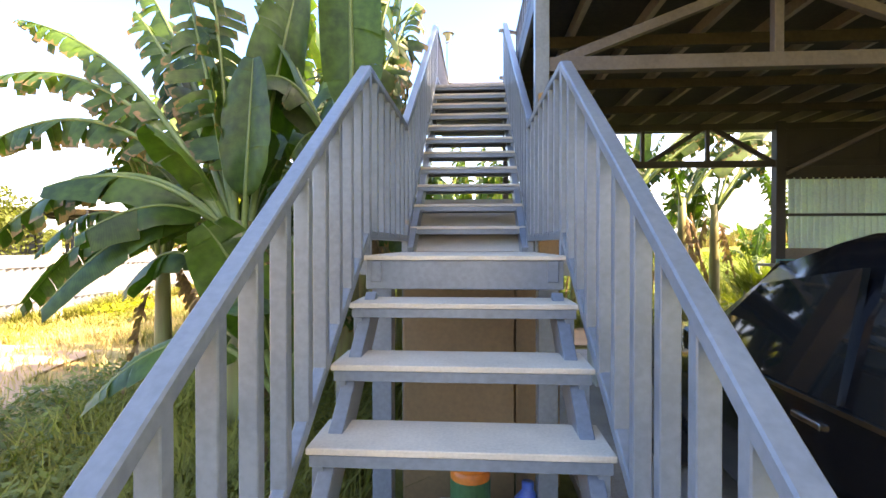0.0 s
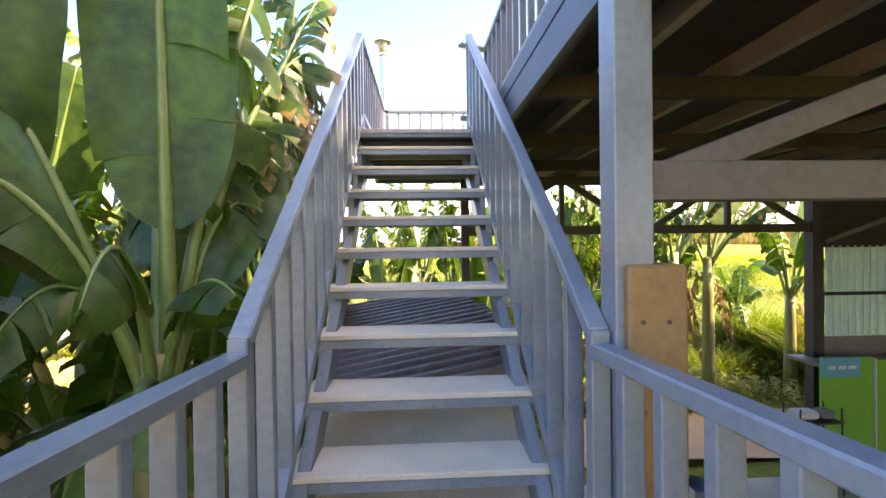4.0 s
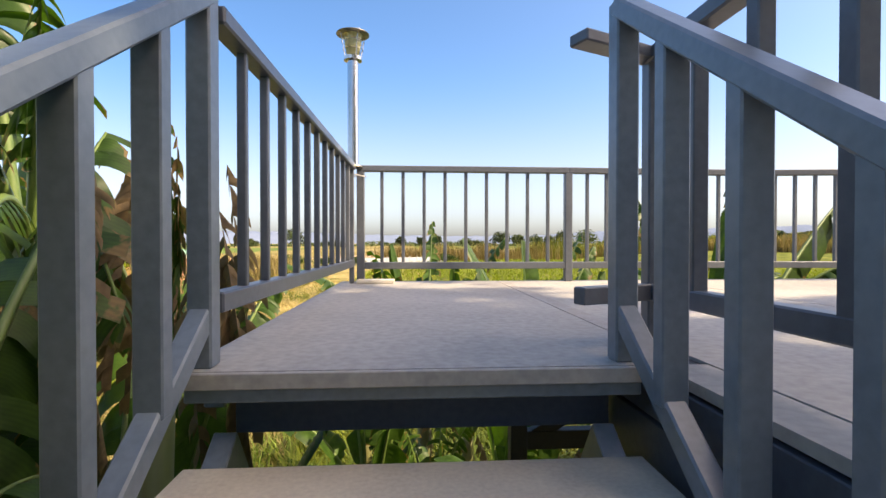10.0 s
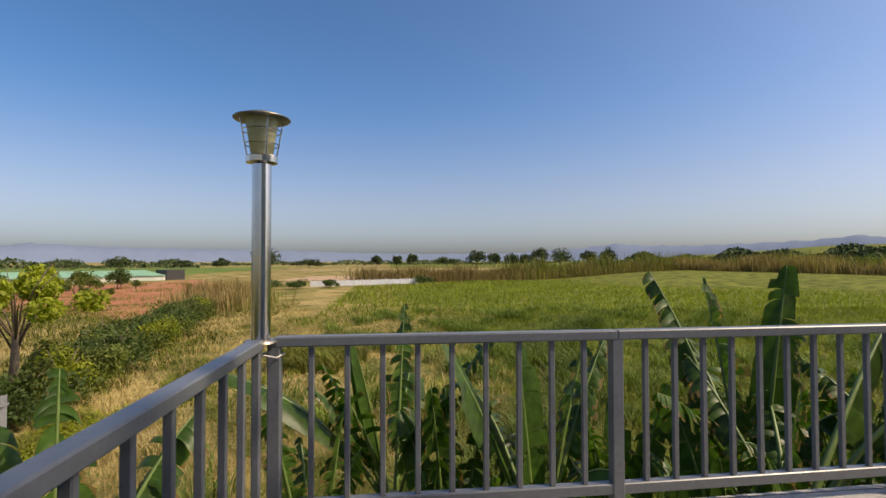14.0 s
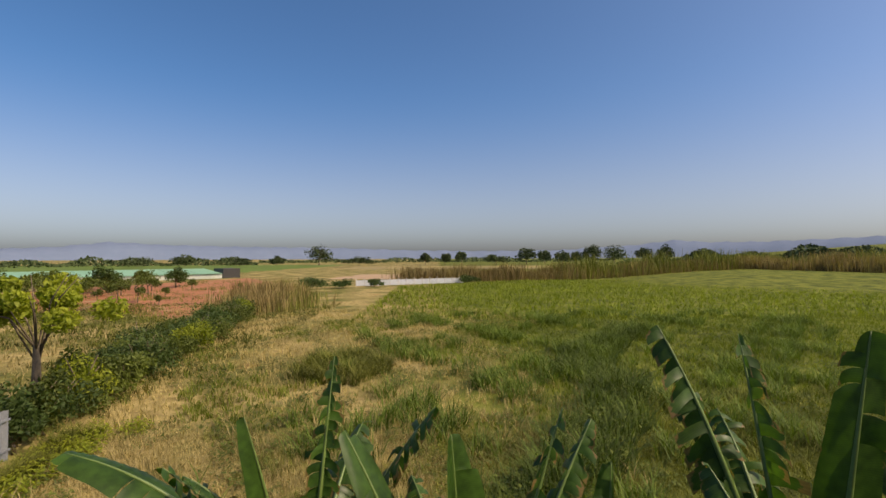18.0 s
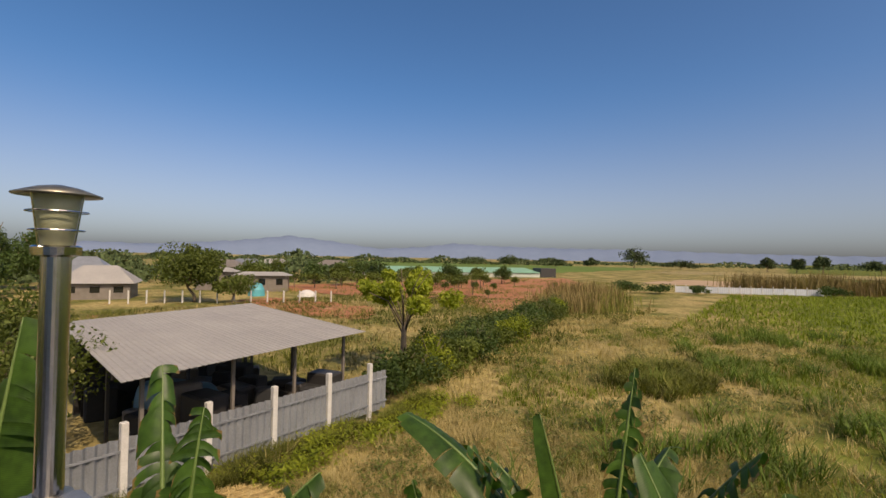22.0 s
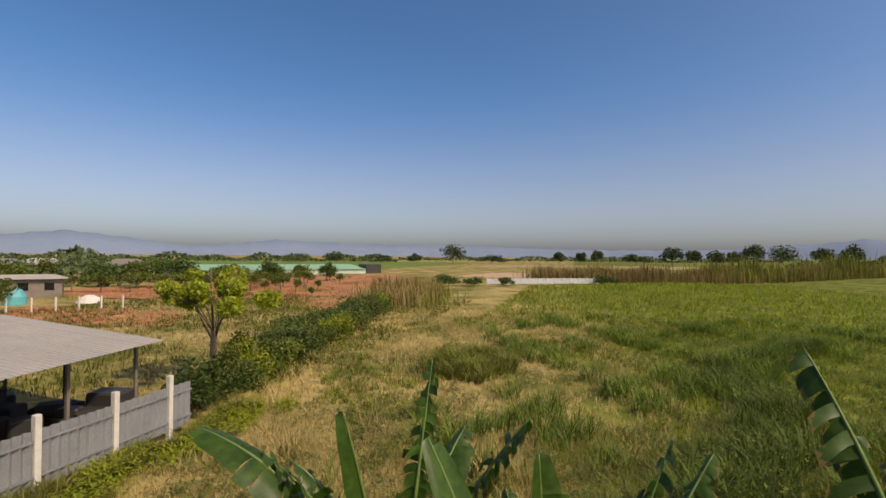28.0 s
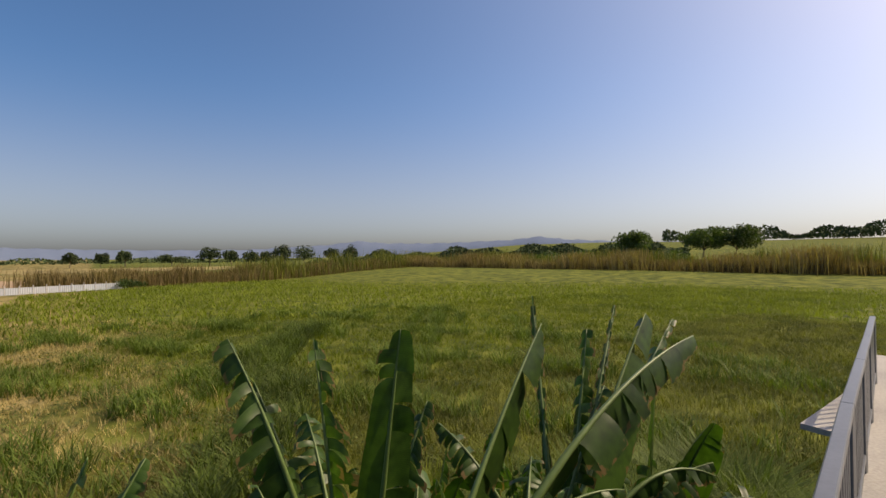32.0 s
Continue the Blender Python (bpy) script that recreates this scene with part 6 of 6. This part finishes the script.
tagged(raw("backdrop_hills", v, np.stack([i, i + 1, i + k + 1, i + k], 1), HILL, smooth=True), "hills along the horizon, distance haze put into their blue", "hills", kind="structure")


# ---- banana plants: the big clump beside the stair, the row before the deck ----
def tips(crown, pts):
    """Blades to world tips, given from the crown (x, y, z): (tip, lift, width, torn, fold, twist)."""
    return [((p[0] - crown[0], p[1] - crown[1], p[2] - crown[2]), *rest) for p, *rest in pts]


c = (-1.86, 1.6, 1.85)
banana(c[:2], c[2], tips(c, [
    ((-4.1, 1.9, 3.7), 0.9, 0.3, 0.75, -0.2, 0), ((-4.15, 1.7, 3.1), 1.1, 0.28, 0.8, -0.3, 0), ((-4.2, 1.6, 2.45), 1.2, 0.3, 0.7, -0.5, 0),
    ((-4.1, 1.5, 1.55), 1.2, 0.28, 0.75, -0.5, 0), ((-3.5, 1.3, 1.15), 1.0, 0.27, 0.6, -0.5, 0), ((-2.95, 0.9, 1.2), 0.7, 0.24, 0.2, -0.3, 0),
    ((-3.3, 1.3, 2.1), 0.55, 0.3, 0.1, -0.25, 0.2), ((-2.3, 1.9, 4.3), 0.2, 0.3, 0.8, -0.1, 0), ((-3.2, 2.2, 3.9), 0.5, 0.3, 0.8, -0.2, 0), ((-2.7, 0.9, 1.7), 0.5, 0.26, 0.3, -0.3, 0), ((-1.66, 1.4, 3.1), 0.1, 0.3, 0.0, 0.3, 0), ((-2.5, 1.9, 3.9), 0.3, 0.4, 0.6, -0.2, 0.3),
    ((-1.5, 2.0, 4.1), 0.3, 0.36, 0.2, 0.2, 0), ((-2.25, 1.0, 2.5), 0.35, 0.3, 0.1, -0.2, 0), ((-3.4, 2.6, 4.4), 0.6, 0.34, 0.6, -0.2, 0)]), 1,
    "large banana plant with long torn leaves beside the stair", dry=3, radius=0.13)
c = (-1.12, 2.15, 2.33)
banana(c[:2], c[2], tips(c, [
    ((-1.1, 2.15, 5.2), 0.05, 0.34, 0.16, 0.15, 0.0), ((-0.63, 3.0, 3.95), 0.75, 0.42, 0.75, -0.4, 0), ((-1.0, 1.5, 2.6), 0.75, 0.26, 0.2, -0.7, 0), ((-1.75, 1.6, 3.0), 0.8, 0.3, 0.25, -0.6, 0), ((-0.85, 2.5, 3.0), 0.5, 0.24, 0.3, -0.5, 0), ((-1.5, 1.75, 2.4), 0.7, 0.26, 0.35, -0.8, 0), ((-0.75, 2.6, 4.3), 0.5, 0.4, 0.6, -0.3, 0), ((-0.62, 3.3, 4.45), 0.35, 0.42, 0.8, -0.1, 0.2), ((-1.95, 2.0, 4.0), 0.3, 0.3, 0.12, 0.0, 0),
    ((-0.66, 1.8, 2.6), 0.45, 0.2, 0.1, -0.3, 0), ((-0.8, 2.7, 3.2), 0.35, 0.24, 0.1, 0.1, 0), ((-2.2, 2.6, 2.6), 0.7, 0.34, 0.3, -0.3, 0),
    ((-0.75, 1.1, 1.75), 0.5, 0.25, 0.5, -0.5, 0), ((-1.7, 3.3, 3.7), 0.5, 0.4, 0.5, 0, 0)]), 2,
    "tall banana plant with broad fresh leaves by the landing", dry=1, radius=0.12)
c = (-1.15, 3.7, 2.5)
banana(c[:2], c[2], tips(c, [
    ((-0.72, 3.2, 4.75), 0.3, 0.34, 0.6, 0.1, 0), ((-1.15, 4.9, 4.4), 0.4, 0.34, 0.7, -0.2, 0), ((-2.6, 3.8, 3.9), 0.8, 0.36, 0.7, -0.3, 0), ((-1.3, 4.8, 3.6), 0.5, 0.32, 0.3, 0.1, 0),
    ((-0.95, 4.3, 3.4), 0.7, 0.3, 0.6, -0.5, 0.3), ((-2.0, 2.9, 4.6), 0.5, 0.38, 0.5, 0, 0), ((-1.6, 4.3, 4.9), 0.2, 0.36, 0.5, 0.2, 0)]), 3,
    "tall banana plant with ragged leaves beside the upper flight", dry=6, radius=0.12)
c = (-1.25, 5.0, 2.0)
banana(c[:2], c[2], tips(c, [((-0.8, 5.4, 3.75), 0.3, 0.3, 0.5, 0, 0), ((-1.6, 5.9, 3.6), 0.4, 0.32, 0.5, 0, 0), ((-2.3, 4.6, 3.3), 0.6, 0.32, 0.6, -0.2, 0), ((-0.8, 4.3, 2.9), 0.6, 0.28, 0.4, -0.3, 0), ((-1.5, 4.2, 3.8), 0.3, 0.32, 0.4, 0.1, 0)]), 4,
       "banana plant growing below the deck edge", dry=5)
banana((-2.9, 3.6), 2.0, ring_leaves(9, 5, 2.2, 1.5, 0.36, 0.5), 5, "banana plant in the clump beside the stair", dry=3)
banana((-1.9, 2.9), 1.5, ring_leaves(8, 8, 1.7, 1.0, 0.32, 0.4, 1.0), 8, "banana plant in the clump beside the stair", dry=3)
c = (-2.7, 6.4, 2.7)
banana(c[:2], c[2], tips(c, [((-3.05, 6.2, 4.55), 0.2, 0.38, 0.35, -0.1, 0), ((-2.8, 6.75, 4.75), 0.2, 0.36, 0.5, -0.4, 0), ((-2.45, 6.1, 4.4), 0.3, 0.3, 0.6, -0.6, 0), ((-3.4, 6.0, 4.2), 0.5, 0.32, 0.5, -0.5, 0), ((-3.8, 6.0, 3.7), 0.7, 0.3, 0.7, -0.4, 0), ((-2.0, 5.6, 3.6), 0.5, 0.3, 0.3, -0.2, 0), ((-3.0, 5.2, 3.8), 0.6, 0.32, 0.6, -0.2, 0)]), 9,
       "banana plant with broad leaves beyond the lamp post", dry=3)
c = (-1.75, 7.2, 2.6)
banana(c[:2], c[2], tips(c, [((-2.5, 7.5, 4.35), 0.3, 0.24, 0.6, 0.2, 0), ((-1.9, 7.5, 4.15), 0.3, 0.26, 0.6, 0.2, 0), ((-1.3, 8.0, 3.7), 0.4, 0.26, 0.5, 0, 0), ((-2.6, 6.8, 3.4), 0.6, 0.28, 0.6, -0.3, 0)]), 10,
       "banana plant with torn leaves near the corner post", dry=2)
c = (-2.1, 4.6, 3.0)
banana(c[:2], c[2], tips(c, [((-2.25, 5.5, 5.5), 0.3, 0.3, 0.6, 0, 0), ((-3.0, 4.4, 4.7), 0.6, 0.32, 0.6, -0.2, 0), ((-1.4, 4.0, 4.7), 0.5, 0.3, 0.6, -0.2, 0), ((-2.4, 3.6, 4.9), 0.4, 0.34, 0.5, 0, 0)]), 11, "tall banana plant behind the clump", dry=4)

c = (-1.75, 5.35, 4.1)
banana(c[:2], c[2], tips(c, [((-1.0, 4.75, 3.7), 0.6, 0.34, 0.7, -0.6, 0), ((-1.25, 4.35, 3.6), 0.7, 0.36, 0.75, -0.6, 0), ((-1.5, 4.3, 4.6), 0.5, 0.36, 0.7, -0.5, 0), ((-2.4, 4.5, 4.0), 0.7, 0.34, 0.7, -0.4, 0),
    ((-2.0, 5.35, 5.5), 0.2, 0.24, 0.6, -0.3, 0), ((-1.2, 5.3, 3.5), 0.7, 0.32, 0.7, -0.6, 0), ((-1.3, 4.8, 4.9), 0.4, 0.34, 0.7, -0.5, 0)]), 71,
    "tall banana plant with dark drooping leaves beside the deck rail", dry=5, radius=0.12)

# the row before the deck front
c = (0.15, 9.5, 2.35)
banana(c[:2], c[2], tips(c, [
    ((0.28, 10.0, 4.3), 0.15, 0.2, 0.95, 0.1, 0), ((-1.62, 9.3, 3.72), 0.6, 0.3, 0.15, 0.2, 0), ((-0.72, 9.3, 3.54), 0.5, 0.22, 0.6, 0.2, 0), ((-0.26, 9.3, 3.98), 0.2, 0.16, 0.1, 1.1, 0),
    ((0.65, 8.9, 3.5), 0.4, 0.3, 0.15, 0.2, 0), ((1.2, 9.3, 4.05), 0.35, 0.24, 0.9, 0.2, 0), ((-0.48, 8.6, 3.9), 0.35, 0.24, 0.85, 0.3, 0), ((0.4, 10.9, 3.4), 0.5, 0.28, 0.4, 0, 0)]), 12,
    "banana plant with an upright torn leaf before the deck", dry=2)
c = (1.45, 8.6, 2.3)
banana(c[:2], c[2], tips(c, [
    ((1.31, 8.8, 4.02), 0.15, 0.26, 0.1, 0.5, 0), ((2.1, 9.0, 4.13), 0.3, 0.22, 0.85, 0.1, 0), ((0.6, 8.8, 4.05), 0.3, 0.24, 0.2, 0.4, 0), ((1.0, 9.6, 3.4), 0.5, 0.28, 0.7, 0, 0), ((2.4, 9.3, 3.95), 0.35, 0.22, 0.8, 0.3, 0), ((1.8, 7.8, 3.2), 0.6, 0.26, 0.3, -0.3, 0)]), 13,
    "banana plant with upright leaves before the deck", dry=2)
c = (3.5, 8.55, 2.6)
banana(c[:2], c[2], tips(c, [
    ((2.87, 9.2, 4.68), 0.45, 0.3, 0.8, -0.1, 0), ((3.48, 9.2, 4.61), 0.2, 0.26, 0.9, -0.5, 0), ((3.77, 8.4, 4.75), 0.05, 0.24, 0.3, 0.3, 0), ((4.25, 8.8, 4.1), 0.35, 0.22, 0.8, 0.1, 0),
    ((2.3, 8.1, 3.7), 0.5, 0.28, 0.7, -0.1, 0), ((3.6, 9.7, 3.9), 0.5, 0.28, 0.7, 0, 0), ((3.1, 9.4, 4.3), 0.3, 0.24, 0.9, -0.4, 0), ((4.4, 8.3, 3.4), 0.6, 0.24, 0.6, -0.3, 0)]), 14,
    "banana plant with several ragged upright leaves before the deck", dry=3)
c = (3.2, 7.75, 2.75)
banana(c[:2], c[2], tips(c, [
    ((5.23, 8.5, 4.65), 0.35, 0.4, 0.45, -1.0, 0), ((6.5, 7.85, 4.5), 0.9, 0.36, 0.6, -1.0, 0), ((4.75, 7.4, 3.8), 0.9, 0.18, 0.7, -0.9, 0), ((2.6, 7.5, 3.5), 0.5, 0.26, 0.6, -0.2, 0),
    ((3.9, 8.9, 3.6), 0.5, 0.26, 0.7, 0, 0), ((2.9, 8.6, 3.9), 0.3, 0.24, 0.7, 0, 0)]), 15,
    "banana plant leaning out with broad dark leaves before the deck", dry=3)
c = (4.25, 7.8, 2.6)
banana(c[:2], c[2], tips(c, [
    ((6.48, 8.3, 4.66), 0.35, 0.38, 0.5, -1.0, 0), ((5.9, 7.4, 3.57), 1.15, 0.2, 0.85, -0.8, 0), ((5.2, 8.6, 3.5), 0.6, 0.24, 0.7, -0.2, 0), ((3.7, 7.3, 3.4), 0.5, 0.24, 0.6, -0.2, 0), ((5.4, 8.0, 4.2), 0.4, 0.22, 0.8, 0.1, 0.2)]), 16,
    "banana plant with dark ragged leaves before the deck", dry=3)
c = (5.05, 8.15, 2.5)
banana(c[:2], c[2], tips(c, [
    ((5.97, 8.6, 4.52), 0.15, 0.17, 0.95, 0.1, 0), ((7.52, 8.6, 4.49), 0.5, 0.16, 0.95, 0.0, 0.2), ((5.85, 9.2, 4.81), 0.1, 0.07, 0.9, 0.9, 0), ((7.0, 9.0, 4.65), 0.3, 0.07, 0.9, 0.9, 0), ((6.3, 7.6, 3.5), 0.6, 0.24, 0.7, -0.3, 0), ((4.7, 9.3, 3.7), 0.5, 0.24, 0.7, -0.1, 0), ((6.6, 8.9, 3.7), 0.6, 0.24, 0.7, -0.2, 0)]), 22,
    "banana plant with shredded leaves at the end of the row", dry=3)
banana((6.9, 8.6), 1.9, ring_leaves(8, 17, 1.8, 1.3, 0.28, 0.6), 17, "banana plant past the carport corner", dry=3)
banana((4.6, 9.6), 1.7, ring_leaves(7, 18, 1.6, 1.3, 0.28, 0.5), 18, "banana plant in the row before the deck", dry=3)
banana((-0.4, 7.6), 1.5, ring_leaves(7, 19, 1.4, 1.1, 0.28, 0.4), 19, "young banana plant below the corner post", dry=1)
banana((0.9, 7.3), 1.4, ring_leaves(7, 20, 1.3, 1.0, 0.26, 0.3), 20, "young banana plant below the deck", dry=1)
banana((2.3, 7.6), 1.6, ring_leaves(7, 21, 1.4, 1.0, 0.27, 0.4), 21, "young banana plant below the deck", dry=2)

# the dense lower storey of the clump: dark overlapping leaves behind the rails and under the deck
for x, y, h, n, seed in ((-1.35, 3.0, 1.5, 9, 31), (-1.5, 4.4, 1.9, 9, 32), (-1.1, 5.7, 1.7, 8, 33), (-2.3, 2.2, 1.3, 9, 34), (-3.2, 2.6, 1.7, 9, 35), (-2.4, 5.4, 1.9, 8, 36), (-1.3, 1.1, 0.7, 8, 37)):
    banana((x, y), h, ring_leaves(n, seed, 1.35, 0.95, 0.27, 0.45, seed), seed, "low banana plant filling the clump by the stair", dry=3, radius=0.09)
for x, y, h, n, seed in ((4.0, 10.6, 1.1, 8, 42), (7.2, 10.6, 1.1, 8, 44), (0.2, 8.4, 0.9, 8, 45)):
    banana((x, y), h, ring_leaves(n, seed, 1.1, 0.85, 0.22, 0.6, seed), seed, "low banana plant below the deck front", dry=2, radius=0.08)
# a withered plant hanging over the rail beside the stair head
dead = thing("banana_plant", "withered banana plant with brown hanging leaves beside the rail", "banana plant", "banana plants round the deck", at=(-1.0, 4.72, 0))
part("pseudostem", tube([(0, 0, -0.1), (0.02, 0.02, 1.5), (0.1, 0.05, 3.4)], [0.1, 0.09, 0.05], 10), STEM, dead, smooth=True)
drng = np.random.default_rng(61)
for k in range(11):
    a = drng.uniform(0, 2 * math.pi)
    top = np.array([0.14 + 0.16 * math.cos(a), 0.05 + 0.26 * math.sin(a), 4.75 - 0.07 * k])
    low = top + np.array([0.16 * math.cos(a), 0.2 * math.sin(a), -drng.uniform(0.8, 1.4)])
    v, f, mid, rad, edge = leaf_mesh(top, low, 0.12, drng.uniform(0.1, 0.18), 0.95, -1.0, drng)
    blade_object("dead_leaf", v, f, edge, DRYLEAF if k % 4 else LEAF, dead, "dry brown leaf hanging in strips" if k % 4 else "")

for x, y, h, n, seed in ((-0.55, 8.7, 1.9, 8, 51), (0.65, 8.75, 1.85, 8, 52), (2.3, 8.8, 1.9, 8, 53), (2.9, 7.9, 1.8, 8, 54), (4.9, 8.9, 1.9, 8, 55)):
    banana((x, y), h, ring_leaves(n, seed, 1.25, 1.25, 0.22, 0.75, seed), seed, "dark ragged banana plant in the row before the deck", dry=3, radius=0.09)


# ---- grass: one sheet of blades for each look ----
grng = np.random.default_rng(77)


def off_house(p):
    x, y = p[:, 0], p[:, 1]
    house = (x > -0.7) & (x < 9.6) & (y > -6) & (y < 6.2)
    heap = np.hypot((x + 7.7) / 1.5, (y - 11.2) / 1.25) < 1
    shed_floor = (x < -9.7) & (x > -19) & (y > 8.5) & (y < 19)
    strip = (x > 1.2) & (x < 10.5) & (y < 7.4)
    house = house | strip
    return ~house & ~heap & ~shed_floor


lush = lambda p: off_house(p) & (((p[:, 0] > -1.5) & (p[:, 1] < 12)) | (p[:, 0] > 3 + 2 * np.sin(p[:, 1] * 0.3)) | (patch(p, 3.0, 1.0) > 0.6))
dryer = lambda p: off_house(p) & ((p[:, 0] < -0.8) | (p[:, 1] > 13)) & (p[:, 0] < 7 + 3 * np.sin(p[:, 1] * 0.3)) & (patch(p, 3.0, 1.0) < 0.74)
tufts("grass_near", 40000, (-9.5, 5.5, 12, 20), grng, 0.15, 0.006, GRASS, "green grass on the near field", 4, lush)
tufts("grass_dry_near", 40000, (-9.5, 5.5, 10, 20), grng, 0.11, 0.006, DRYGRASS, "dry straw-coloured grass on the near field", 4, dryer)
tufts("grass_mid", 38000, (-12, 20, 80, 48), grng, 0.21, 0.016, PADDOCK, "green grass across the field", 4, lush)
tufts("grass_dry_mid", 15000, (-14, 20, 16, 55), grng, 0.17, 0.012, DRYGRASS, "dry grass across the field", 4, dryer)
tufts("grass_paddock", 26000, (-6, 46, 125, 115), grng, 0.4, 0.04, PADDOCK, "even green paddock grass further off", 3, lambda p: off_house(p) & (p[:, 1] < 40 + 0.75 * p[:, 0] + 60))
tufts("grass_right", 30000, (8, 2, 48, 24), grng, 0.26, 0.012, GRASS, "mown grass beside the deck", 4, off_house)
tufts("grass_yard", 16000, (-9, -4, -0.7, 5.5), grng, 0.3, 0.008, GRASS, "rank green grass beside the stair", 4, lambda p: off_house(p) & (p[:, 0] > -5 + patch(p, 1.0, 4.0) * 3))
tufts("grass_yard_dry", 5000, (-16, -4, -2, 8), grng, 0.14, 0.008, DRYGRASS, "trodden dry grass in the yard", 4, lambda p: off_house(p))
tufts("grass_tall", 7500, (-2, 9.2, 12, 15), grng, 0.42, 0.018, PADDOCK, "tall rank grass between the banana plants", 4, lambda p: off_house(p) & (patch(p, 1.5, 3.0) > 0.6))
tufts("grass_fence", 3500, (-9.45, 7, -8.6, 20), grng, 0.34, 0.01, GRASS, "weeds along the sheet fence", 4, lambda p: patch(p, 0.8, 2.0) > 0.45)
tufts("weeds_right", 9000, (7.6, 7.5, 12.5, 11.5), grng, 0.85, 0.02, DARKGRASS, "rank dark weeds below the deck's far end", 6, lambda p: patch(p, 0.9, 5.0) > 0.36)
tufts("grass_far_right", 9000, (46, 2, 100, 48), grng, 0.3, 0.035, PADDOCK, "grass towards the reed bank", 3, off_house)
tufts("grass_clumps", 34000, (-4, 9, 30, 50), grng, 0.55, 0.018, DARKGRASS, "clumps of taller darker grass in the field", 4, lambda p: off_house(p) & (patch(p, 2.1, 8.0) > 0.64))
tufts("grass_clumps_dry", 5000, (-9, 9, 6, 40), grng, 0.42, 0.012, DRYGRASS, "clumps of bleached dead grass in the field", 4, lambda p: off_house(p) & (patch(p, 1.3, 11.0) > 0.68))
tufts("grass_back", 15000, (-46, 17, -9.8, 62), grng, 0.26, 0.022, GRASS, "rough green grass behind the shed and hedge", 3, lambda p: off_house(p) & (patch(p, 4.0, 6.0) > 0.42))
tufts("grass_back_dry", 9000, (-46, 17, -9.8, 62), grng, 0.24, 0.022, DRYGRASS, "bleached grass behind the shed and hedge", 3, lambda p: off_house(p) & (patch(p, 4.0, 6.0) < 0.5))


def weeds(name, label, n, region, size, material, keep, top=0.2):
    """Small leafy weeds lying low over a region: single pointed leaves at all tilts."""
    p = np.stack([grng.uniform(region[0], region[2], n), grng.uniform(region[1], region[3], n)], 1)
    p = p[keep(p)]
    p = np.repeat(p, 7, 0) + grng.normal(0, size * 2.2, (len(p) * 7, 2))
    m = len(p)
    c = np.stack([p[:, 0], p[:, 1], swell(p[:, 0], p[:, 1]) + 0.02 + grng.random(m) * top], 1)
    a = grng.uniform(0, 2 * math.pi, m)
    d = np.stack([np.cos(a), np.sin(a), grng.normal(0.15, 0.35, m)], 1)
    w = np.stack([-np.sin(a), np.cos(a), grng.normal(0, 0.25, m)], 1)
    s = size * grng.uniform(0.6, 1.5, (m, 1))
    v = np.stack([c - d * s, c + w * s * 0.42, c + d * s, c - w * s * 0.42], 1).reshape(-1, 3)
    return tagged(raw(name, v, np.arange(4 * m).reshape(-1, 4), material), label, "weeds", kind="stuff")


weeds("weeds_near", "broad-leaved weeds among the grass", 11000, (-9.3, 6, 12, 21), 0.045, FOLIAGE, lambda p: off_house(p) & (patch(p, 1.1, 9.0) > 0.52))
weeds("weeds_fence", "leafy weeds along the foot of the fence", 2200, (-9.4, 8, -7.8, 21), 0.05, YELLOWLEAF, lambda p: off_house(p) & (patch(p, 0.7, 3.0) > 0.4), 0.35)
# a rank green strip along an old furrow, between the dry ground and the paddock
furrow = lambda p: off_house(p) & (np.abs(p[:, 0] - 0.8 - 0.42 * (p[:, 1] - 9) - 0.9 * np.sin(p[:, 1] * 0.35)) < 0.5 + 1.5 * patch(p, 1.7, 6.0))
tufts("grass_furrow", 16000, (-2, 9, 20, 40), grng, 0.6, 0.02, DARKGRASS, "rank green grass along an old furrow in the field", 5, furrow)
weeds("weeds_furrow", "broad-leaved weeds along an old furrow", 12000, (-2, 9, 20, 40), 0.07, FOLIAGE, furrow, 0.4)
tufts("grass_patch", 3500, (-6.5, 24, 0.5, 33), grng, 0.5, 0.02, GRASS, "patch of fresh green grass in the dry field", 5, lambda p: np.hypot((p[:, 0] + 3.2) / 2.6, (p[:, 1] - 28.5) / 3.6) < 0.6 + 0.5 * patch(p, 1.2, 2.0))
weeds("weeds_mid", "leafy weeds across the field", 8000, (-11, 20, 22, 46), 0.06, FOLIAGE, lambda p: patch(p, 1.9, 4.0) > 0.56, 0.25)
weeds("weeds_stair", "leafy weeds beside the foot of the stair", 3200, (-4.5, -2.5, -0.75, 3.5), 0.04, FOLIAGE, lambda p: patch(p, 0.6, 7.0) > 0.36, 0.3)
weeds("weeds_deck", "leafy weeds between the banana plants", 3600, (-1.5, 7.2, 11, 12.5), 0.05, FOLIAGE, lambda p: patch(p, 0.8, 7.0) > 0.42, 0.4)
